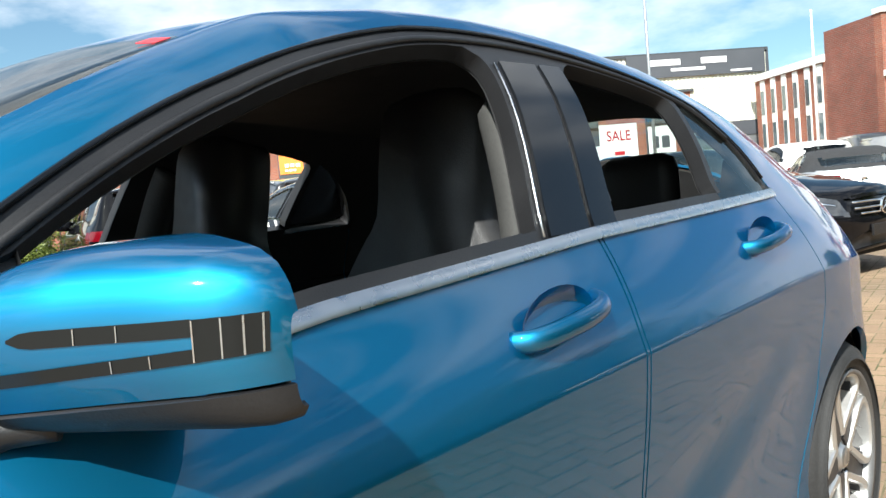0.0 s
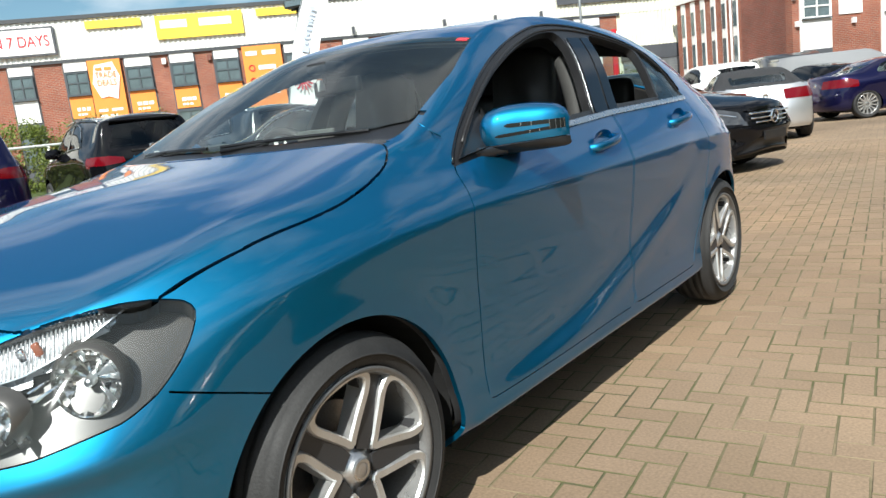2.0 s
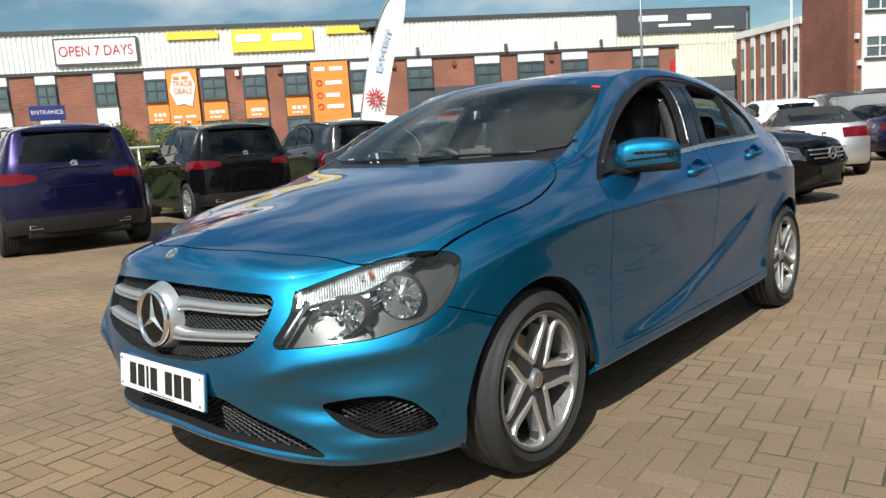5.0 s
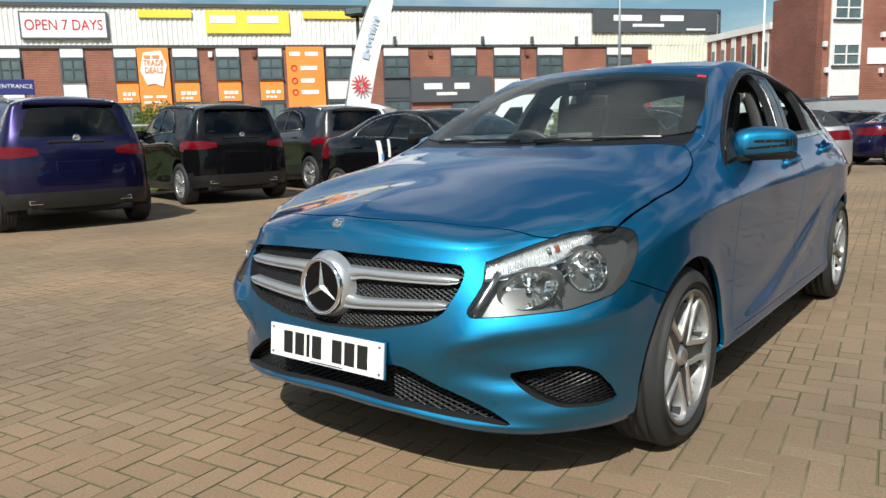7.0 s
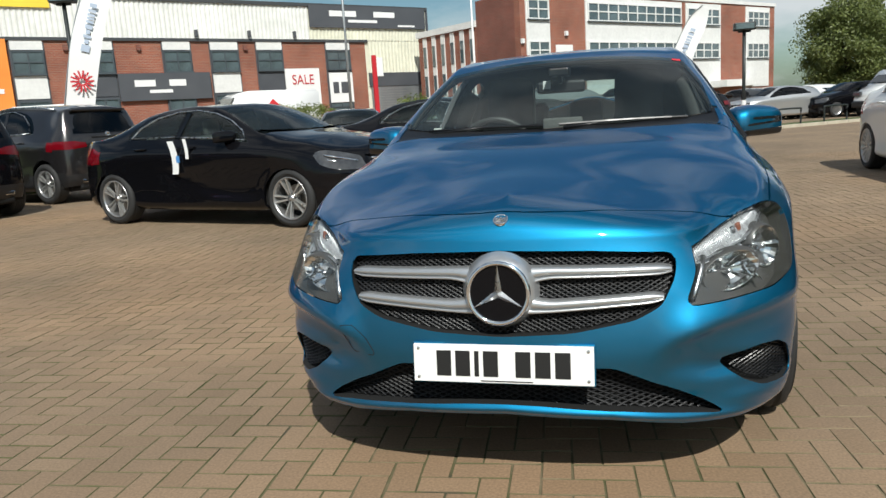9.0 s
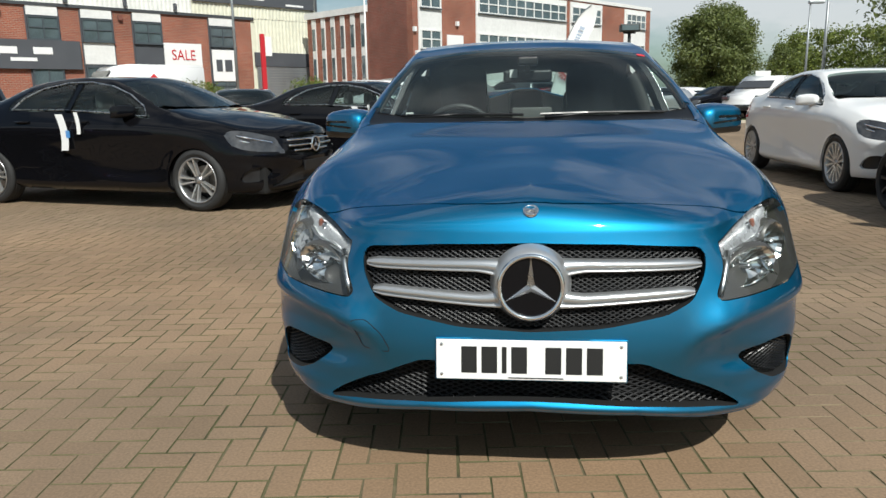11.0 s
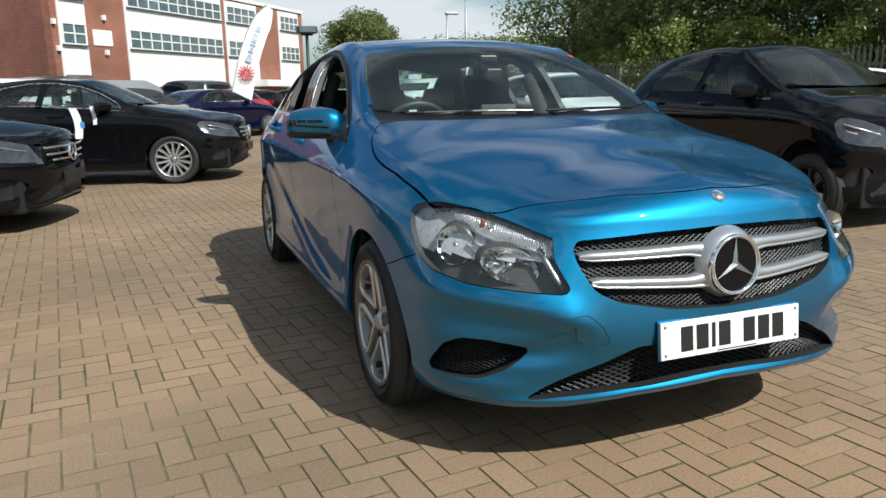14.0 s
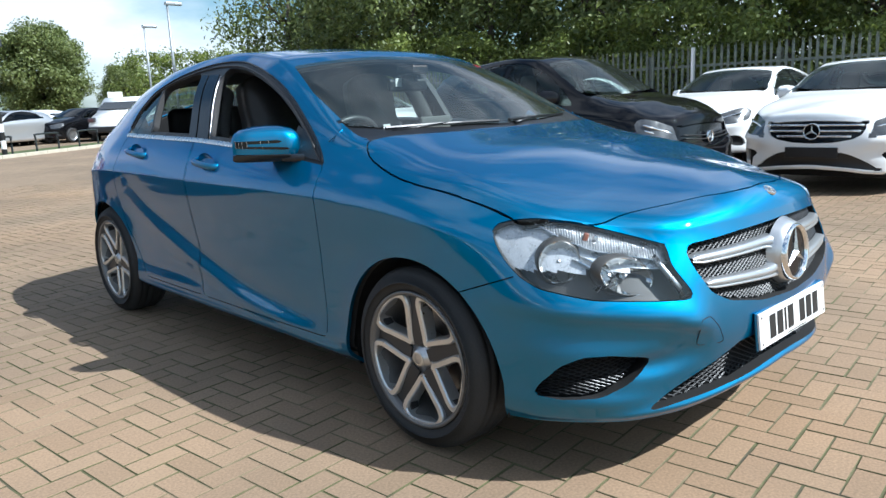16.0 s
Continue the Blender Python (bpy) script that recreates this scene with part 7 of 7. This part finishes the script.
def palisade(x, y0, y1, h):
    f = empty("palisade_fence", label="grey steel palisade fence with pointed pales", category="fence", kind="structure")
    bm = bmesh.new()
    w = .027
    pts = [(-w, 0), (-w, h - .12), (-w * .55, h), (0, h - .10), (w * .55, h), (w, h - .12), (w, 0)]
    lo = [bm.verts.new((0 if abs(a) > .02 else -.012, a, b)) for a, b in pts]
    hi = [bm.verts.new((.004 if abs(a) > .02 else -.008, a, b)) for a, b in pts]
    bm.faces.new(lo)
    bm.faces.new(hi[::-1])
    for k in range(len(pts)):
        q = (k + 1) % len(pts)
        bm.faces.new((lo[k], hi[k], hi[q], lo[q]))
    bmesh.ops.recalc_face_normals(bm, faces=bm.faces)
    first = part("pale", bm, M_PALE, f)
    n = int((y1 - y0) / .142)
    for k in range(n):
        o = first if k == 0 else new("pale", first.data)
        o.parent = f
        o.location = (x, y0 + k * .142, .06)
        o.rotation_euler = (radians(random.uniform(-.6, .6)), 0, 0)
    for z in (.35, h - .35):
        part("rail", boxes((x + .01, x + .05, y0, y1, z - .025, z + .025)), M_PALE, f)
    k = y0
    while k < y1:
        part("fence_post", boxes((x + .05, x + .15, k - .05, k + .05, 0, h - .1)), M_PALE, f)
        k += 2.75
    ob = part("marker_post", boxes((x - .08, x - .02, 5.93, 5.99, 0, h + .02)), M_SIGNWHITE, f, "pale grey post")
    return f


def hoop_barrier(x, y, turn):
    h = empty("hoop_barrier", pose(x, y, 0, 0, 0, turn), label="low black tubular hoop barrier on the verge", category="barrier", group="hoop barriers")
    bm = bmesh.new()
    tube(bm, spline([(-.55, 0, 0), (-.55, 0, .50), (-.50, 0, .60), (.50, 0, .60), (.55, 0, .50), (.55, 0, 0)], 3), .03, 8)
    part("hoop", bm, M_POSTDARK, h, smooth=True)


for k in range(6):
    hoop_barrier(3.4 + 1.75 * k, 23.55 + 1.37 * k, 38)
board = empty("notice_board", pose(12.2, 37.5, 0, 0, 0, 20), label="small white notice board on two posts", category="sign")
part("panel", boxes((-.45, .45, -.02, .02, 1.6, 2.2), bevel=.01), M_SIGNWHITE, board)
for x in (-.35, .35):
    part("post", boxes((x - .03, x + .03, -.02, .02, 0, 1.6)), M_STEEL, board)
M_PALE = mat("weathered_galvanised_pale", (.15, .17, .142), .55, .4, vary=.25, scale=4, fine=30)
palisade(12.3, -4.0, 32.0, 1.94)


# ---- planting ----
def leaf_mat(name, a, b):
    m = bpy.data.materials.new(name)
    m.use_nodes = True
    t = m.node_tree
    bs = t.nodes["Principled BSDF"]
    bs.inputs["Roughness"].default_value = .5
    g = t.nodes.new("ShaderNodeNewGeometry")
    r = t.nodes.new("ShaderNodeValToRGB")
    r.color_ramp.elements[0].color, r.color_ramp.elements[1].color = (*a, 1), (*b, 1)
    t.links.new(g.outputs["Random Per Island"], r.inputs[0])
    t.links.new(r.outputs[0], bs.inputs["Base Color"])
    tr = t.nodes.new("ShaderNodeBsdfTranslucent")
    mx = t.nodes.new("ShaderNodeMixShader")
    mx.inputs[0].default_value = .35
    t.links.new(r.outputs[0], tr.inputs[0])
    t.links.new(bs.outputs[0], mx.inputs[1])
    t.links.new(tr.outputs[0], mx.inputs[2])
    t.links.new(mx.outputs[0], t.nodes["Material Output"].inputs[0])
    return m


M_LEAF = leaf_mat("tree_leaves", (.085, .115, .030), (.21, .245, .075))
M_LEAFLIGHT = leaf_mat("sunlit_shrub_leaves", (.085, .125, .02), (.23, .27, .06))
M_LEAFDARK = leaf_mat("dark_belt_leaves", (.055, .082, .022), (.20, .24, .065))
M_BARK = mat("bark", (.07, .055, .04), .9, vary=.4, scale=6, fine=40, bump=.5)
M_KERB = mat("pale_concrete", (.42, .38, .30), .8, vary=.2, scale=3, fine=30, bump=.2)
M_GRASS = mat("rough_grass", (.06, .085, .02), .9, vary=.4, scale=2, fine=30, bump=.4)


def leaves(rng, clumps, per, size):
    """Many small two-sided leaves, gathered in clumps, as one mesh."""
    V, F = [], []
    for c, r in clumps:
        for _ in range(per):
            d = Vector((rng.gauss(0, 1), rng.gauss(0, 1), rng.gauss(0, 1)))
            d = d.normalized() * (r * rng.random() ** .45)
            d.z *= .8
            p = c + d
            n = (d.normalized() * .6 + Vector((rng.gauss(0, .6), rng.gauss(0, .6), rng.gauss(0, .6) + .3))).normalized()
            a = n.orthogonal().normalized()
            a = Matrix.Rotation(rng.uniform(0, 6.28), 3, n) @ a
            b = n.cross(a)
            s = size * rng.uniform(.6, 1.3)
            k = len(V)
            V += [p - a * s, p + b * s * .45, p + a * s, p - b * s * .45]
            F.append((k, k + 1, k + 2, k + 3))
    me = bpy.data.meshes.new("crown")
    me.from_pydata([tuple(v) for v in V], [], F)
    return me


def tree(seed, height, width, n, per, size, leaf, trunk=.16, low=.22):
    rng = random.Random(seed)
    t = empty("tree")
    bm = bmesh.new()
    tube(bm, [(0, 0, 0), (.05, 0, height * .25), (-.05, .08, height * .5), (.02, 0, height * .8)], [trunk * 1.3, trunk, trunk * .7, trunk * .25], 9)
    for k in range(9):
        a = rng.uniform(0, 6.28)
        z = height * rng.uniform(.22, .6)
        q = Vector((math.cos(a), math.sin(a), 0)) * width * rng.uniform(.25, .42)
        tube(bm, [(0, 0, z), q * .5 + Vector((0, 0, z + height * .09)), q + Vector((0, 0, z + height * .2))], [trunk * .4, trunk * .28, trunk * .08], 6)
    part("trunk", bm, M_BARK, t, smooth=True)
    clumps = []
    for k in range(n):
        u = rng.uniform(low, .97)
        prof = math.sin(math.pi * min(1, max(.02, (u - low * .6) / (1.04 - low * .6)))) ** .6
        a = rng.uniform(0, 6.28)
        rad = width / 2 * prof * rng.uniform(.35, 1.0)
        clumps.append((Vector((math.cos(a) * rad, math.sin(a) * rad, u * height)), width * rng.uniform(.09, .19)))
    me = leaves(rng, clumps, per, size)
    me.materials.append(leaf)
    o = new("crown", me)
    o.parent = t
    return t


def plant(src, x, y, turn, k, label, name="tree"):
    c = copy_thing(src, pose(x, y, 0, 0, 0, turn) @ Matrix.Diagonal((k, k, k, 1)))
    c.matrix_basis = pose(x, y, 0, 0, 0, turn) @ Matrix.Diagonal((k, k, k, 1))
    c.name = name
    tagged(c, label, "tree" if name == "tree" else "shrub", "tree belt" if name == "tree" else "shrubs")
    return c


A_TREE = tree(3, 9.0, 6.0, 90, 130, .10, M_LEAFDARK, low=.14)
B_TREE = tree(8, 8.0, 6.5, 90, 130, .10, M_LEAFDARK, low=.08)
C_TREE = tree(12, 9.5, 8.2, 260, 240, .14, M_LEAF, .25, .06)
SHRUB = tree(21, 3.0, 3.6, 70, 100, .065, M_LEAFLIGHT, .05, .05)
rng = random.Random(2)
for k in range(11):
    plant(A_TREE if k % 2 else B_TREE, 16.2 + rng.uniform(-.8, 1.6), -2.0 + k * 2.9, rng.uniform(0, 360), rng.uniform(.85, 1.12), "dense dark green tree behind the palisade fence")
for k in range(8):
    plant(B_TREE if k % 2 else A_TREE, 20.5 + rng.uniform(-1, 1), 0 + k * 4.2, rng.uniform(0, 360), rng.uniform(1.0, 1.25), "tall dark tree in the belt behind the fence")
for k in range(11):
    plant(SHRUB, 13.9 + rng.uniform(-.3, .6), -2 + k * 2.3, rng.uniform(0, 360), rng.uniform(.7, 1.15), "bright green shrub growing behind the fence", "shrub")
plant(C_TREE, 14.3, 56.5, 40, .77, "large round green tree beyond the car park")
plant(C_TREE, 18.4, 52, 140, .46, "round green tree beyond the car park")
for k in range(8):
    plant(SHRUB, 17 + k * 1.6, 44 - k * 1.2, 40 * k, 1.5, "bright green roadside shrub", "shrub")
for k, (x, y) in enumerate(((-10.3, 18.6), (-9.6, 19.0), (-6.2, 18.6), (-21.5, 13.5), (-22.6, 11.0), (-24, 8.6), (-25.5, 6))):
    plant(SHRUB, x, y, 70 * k, .56, "clipped green hedge plant at the forecourt edge", "shrub")
for k in range(7):
    plant(SHRUB, -19.3 + .37 * k, 1.6 + 1.5 * k, 50 * k, .70, "clipped green hedge plant on the grass bank", "shrub")
for src in (A_TREE, B_TREE, C_TREE, SHRUB):
    drop_thing(src)

# grass bank with a white rail beyond the row of SUVs
bm = bmesh.new()
slab(bm, [(15.0, -.02), (15.0, .05), (16.2, .14), (18.0, .42), (20.5, .46), (20.5, -.02)], 18.0, pose(0, 10.0, 0, 90, 0, 0))
bmesh.ops.recalc_face_normals(bm, faces=bm.faces)
v = part("grass_bank", bm, M_GRASS, None, "low bank of rough grass behind the parked SUVs", category="verge", kind="structure")
v.matrix_world = pose(0, 0, 0, 0, 0, 166.4)
rail = empty("white_railing", pose(0, 0, 0, 0, 0, 166.4), label="white tubular railing on the grass bank", category="railing")
bm = bmesh.new()
tube(bm, [(18.2, -7.5, 1.55), (18.2, 0, 1.55), (18.2, 6.0, 1.55)], .035, 8)
part("top_rail", bm, M_SIGNWHITE, rail, smooth=True)
for k in range(8):
    bm = bmesh.new()
    tube(bm, [(18.2, -7.4 + 1.9 * k, .38), (18.2, -7.4 + 1.9 * k, 1.55)], .03, 8)
    part("post", bm, M_SIGNWHITE, rail, smooth=True)

# grass verge with a pale kerb at the far side of the forecourt
bm = boxes((0, 26, 0, 1.6, -.02, .07), bevel=.02)
v = part("grass_verge", bm, M_GRASS, None, "strip of rough grass at the forecourt edge", category="verge", kind="structure")
v.matrix_world = pose(1.6, 21.6, 0, 0, 0, 38)
for k in range(26):
    o = part("kerb", boxes((k * 1.0, k * 1.0 + .985, -.15, 0, -.02, .10), bevel=.012), M_KERB, None, "pale concrete kerb stone", category="kerb", group="kerb stones", kind="structure") if k == 0 else new("kerb", kerb_mesh)
    if k == 0:
        kerb_mesh = o.data
    else:
        tagged(o, "pale concrete kerb stone", "kerb", "kerb stones", "structure")
    o.matrix_world = pose(1.6, 21.6, 0, 0, 0, 38) @ pose(k * 1.0, 0, 0)


# ---- paving ----
def paver_material(name):
    m = bpy.data.materials.new(name)
    m.use_nodes = True
    t = m.node_tree
    bs = t.nodes["Principled BSDF"]
    bs.inputs["Roughness"].default_value = .82
    return m, t, bs


def paver_look(name, source):
    """Buff concrete blocks: a tone for each, broad stains, speckle and pitted relief."""
    m, t, bs = paver_material(name)
    g = t.nodes.new("ShaderNodeObjectInfo" if source == "object" else "ShaderNodeNewGeometry")
    rnd = g.outputs["Random" if source == "object" else "Random Per Island"]
    ramp = t.nodes.new("ShaderNodeValToRGB")
    e = ramp.color_ramp.elements
    e[0].color, e[1].color = (.221, .154, .096, 1), (.262, .185, .118, 1)
    mid = e.new(.5)
    mid.color = (.241, .168, .107, 1)
    c = t.nodes.new("ShaderNodeNewGeometry")
    n1, n2 = t.nodes.new("ShaderNodeTexNoise"), t.nodes.new("ShaderNodeTexNoise")
    n1.inputs["Scale"].default_value, n1.inputs["Detail"].default_value = .55, 7
    n2.inputs["Scale"].default_value, n2.inputs["Detail"].default_value = 110, 3
    for n in (n1, n2):
        t.links.new(c.outputs["Position"], n.inputs["Vector"])
    last = ramp.outputs[0]
    for n, lo, hi in ((n1, .72, 1.18), (n2, .80, 1.18)):
        r = t.nodes.new("ShaderNodeMapRange")
        r.inputs[1].default_value, r.inputs[2].default_value, r.inputs[3].default_value, r.inputs[4].default_value = .3, .7, lo, hi
        mx = t.nodes.new("ShaderNodeMix")
        mx.data_type, mx.blend_type = "RGBA", "MULTIPLY"
        mx.inputs[0].default_value = 1
        t.links.new(n.outputs[0], r.inputs[0])
        t.links.new(last, mx.inputs[6])
        t.links.new(r.outputs[0], mx.inputs[7])
        last = mx.outputs[2]
    t.links.new(rnd, ramp.inputs[0])
    n3 = t.nodes.new("ShaderNodeTexNoise")
    n3.inputs["Scale"].default_value, n3.inputs["Detail"].default_value = .28, 4
    r3 = t.nodes.new("ShaderNodeMapRange")
    r3.inputs[1].default_value, r3.inputs[2].default_value = .45, .68
    warm = t.nodes.new("ShaderNodeMix")
    warm.data_type, warm.blend_type = "RGBA", "MULTIPLY"
    warm.inputs[7].default_value = (1.06, .97, .88, 1)
    t.links.new(c.outputs["Position"], n3.inputs["Vector"])
    t.links.new(n3.outputs[0], r3.inputs[0])
    t.links.new(r3.outputs[0], warm.inputs[0])
    t.links.new(last, warm.inputs[6])
    t.links.new(warm.outputs[2], bs.inputs["Base Color"])
    bp = t.nodes.new("ShaderNodeBump")
    bp.inputs["Strength"].default_value, bp.inputs["Distance"].default_value = .35, .003
    t.links.new(n2.outputs[0], bp.inputs["Height"])
    t.links.new(bp.outputs[0], bs.inputs["Normal"])
    return m


def joint_fill(name):
    """Joints filled with pale sand in places, with dark earth and moss in others."""
    m, t, bs = paver_material(name)
    bs.inputs["Roughness"].default_value = .95
    c, n, r = t.nodes.new("ShaderNodeNewGeometry"), t.nodes.new("ShaderNodeTexNoise"), t.nodes.new("ShaderNodeValToRGB")
    n.inputs["Scale"].default_value, n.inputs["Detail"].default_value, n.inputs["Roughness"].default_value = 1.3, 9, .72
    e = r.color_ramp.elements
    e[0].position, e[1].position = .36, .64
    e[0].color, e[1].color = (.060, .052, .034, 1), (.225, .175, .108, 1)
    for at_, colour in ((.45, (.090, .090, .036, 1)), (.53, (.135, .114, .062, 1))):
        k = e.new(at_)
        k.color = colour
    t.links.new(c.outputs["Position"], n.inputs["Vector"])
    t.links.new(n.outputs[0], r.inputs[0])
    t.links.new(r.outputs[0], bs.inputs["Base Color"])
    return m


def ground():
    """Sand-filled sheet under the blocks; away from them it carries the block pattern in its material."""
    m, t, bs = paver_material("paved_forecourt")
    c = t.nodes.new("ShaderNodeNewGeometry")
    br = t.nodes.new("ShaderNodeTexBrick")
    br.inputs["Color1"].default_value, br.inputs["Color2"].default_value = (.205, .143, .089, 1), (.262, .186, .119, 1)
    br.inputs["Mortar"].default_value = (.10, .085, .05, 1)
    br.inputs["Scale"].default_value = 1
    br.inputs["Brick Width"].default_value, br.inputs["Row Height"].default_value, br.inputs["Mortar Size"].default_value = .2, .1, .004
    n1 = t.nodes.new("ShaderNodeTexNoise")
    n1.inputs["Scale"].default_value, n1.inputs["Detail"].default_value = .5, 8
    r = t.nodes.new("ShaderNodeMapRange")
    r.inputs[1].default_value, r.inputs[2].default_value, r.inputs[3].default_value, r.inputs[4].default_value = .3, .7, .75, 1.2
    mx = t.nodes.new("ShaderNodeMix")
    mx.data_type, mx.blend_type = "RGBA", "MULTIPLY"
    mx.inputs[0].default_value = 1
    turn = t.nodes.new("ShaderNodeMapping")
    turn.inputs["Rotation"].default_value = (0, 0, -radians(LAY_TURN))
    t.links.new(c.outputs["Position"], turn.inputs["Vector"])
    t.links.new(turn.outputs[0], br.inputs["Vector"])
    t.links.new(c.outputs["Position"], n1.inputs["Vector"])
    t.links.new(n1.outputs[0], r.inputs[0])
    t.links.new(br.outputs["Color"], mx.inputs[6])
    t.links.new(r.outputs[0], mx.inputs[7])
    t.links.new(mx.outputs[2], bs.inputs["Base Color"])
    bm = bmesh.new()
    R, z = 500, -.0035
    x0, x1, y0, y1 = PX[0] + .1, PX[1] - .1, PY[0] + .1, PY[1] - .1
    o = [bm.verts.new(p) for p in ((-R, -R, z), (R, -R, z), (R, R, z), (-R, R, z))]
    i = [bm.verts.new(p) for p in ((x0, y0, z), (x1, y0, z), (x1, y1, z), (x0, y1, z))]
    for k in range(4):
        q = (k + 1) % 4
        bm.faces.new((o[k], o[q], i[q], i[k]))
    fl = bm.faces.new(i)
    fl.material_index = 1
    return part("ground", bm, [m, joint_fill("sand_and_moss_joint")], None, "buff block-paved forecourt reaching to the horizon", category="ground", kind="structure")


PX, PY = (-9.0, 8.5), (-3.6, 12.5)
LAY_TURN = 6.2
LAY = pose(-1.425, .485, 0, 0, 0, LAY_TURN) @ Matrix.Scale(.972, 4)
paving = ground()
M_PAVER = paver_look("buff_paver", "island")
M_PAVERONE = paver_look("buff_paver_block", "object")


M_MOSS = joint_fill("mossy_block_side")


def paver_shape(w, d, g=.0024, c=.0012, h=.03):
    """A block with chamfered top edges, centred."""
    a, b = w / 2 - g, d / 2 - g
    V = [(-a, -b, -h), (a, -b, -h), (a, b, -h), (-a, b, -h), (-a, -b, -c), (a, -b, -c), (a, b, -c), (-a, b, -c),
         (-a + c, -b + c, 0), (a - c, -b + c, 0), (a - c, b - c, 0), (-a + c, b - c, 0)]
    F = [(8, 9, 10, 11)]
    for k in range(4):
        q = (k + 1) % 4
        F += [(k, q, 4 + q, 4 + k), (4 + k, 4 + q, 8 + q, 8 + k)]
    return V, F


def lay_paving():
    rng = random.Random(11)
    U = .1
    single = {}
    for key, (w, d) in {"h": (.2, .1), "v": (.1, .2)}.items():
        me = bpy.data.meshes.new("paving_block")
        V, F = paver_shape(w, d, .0028, .0016)
        me.from_pydata(V, [], F)
        me.materials.append(M_PAVERONE)
        me.materials.append(M_MOSS)
        for k in range(1, 9):
            me.polygons[k].material_index = 1
        single[key] = me
    V, F = [], []
    count = 0
    for cx in range(-100, 140):
        for cy in range(-100, 140):
            t = (cx - cy) % 4
            if t == 0:
                key, x, y, w, d = "h", (cx - 3) * U + .1, cy * U + .05, .2, .1
            elif t == 3:
                key, x, y, w, d = "v", (cx - 3) * U + .05, cy * U + .1, .1, .2
            else:
                continue
            spot = LAY @ Vector((x, y, 0))
            if not (PX[0] < spot.x < PX[1] and PY[0] < spot.y < PY[1]):
                continue
            z, tip, yaw = rng.gauss(0, .0006), rng.gauss(0, .14), rng.gauss(0, .5)
            m = LAY @ pose(x + rng.gauss(0, .0008), y + rng.gauss(0, .0008), z, tip, rng.gauss(0, .14), yaw)
            if -2.2 < spot.x < -1.2 and -.9 < spot.y < 2.1 and count < 300:
                o = new("paving_block", single[key])
                o.parent = paving
                o.matrix_world = m
                count += 1
                continue
            pv, pf = paver_shape(w, d, .0028, .0016)
            k = len(V)
            V += [tuple(m @ Vector(p)) for p in pv]
            F += [tuple(k + i for i in f) for f in pf]
    me = bpy.data.meshes.new("paving_blocks")
    me.from_pydata(V, [], F)
    me.materials.append(M_PAVER)
    me.materials.append(M_MOSS)
    me.polygons.foreach_set("material_index", [0, 1, 1, 1, 1, 1, 1, 1, 1] * (len(F) // 9))
    o = new("paving_blocks", me)
    o.parent = paving
    tagged(o, "buff herringbone block paving", kind="stuff")


lay_paving()
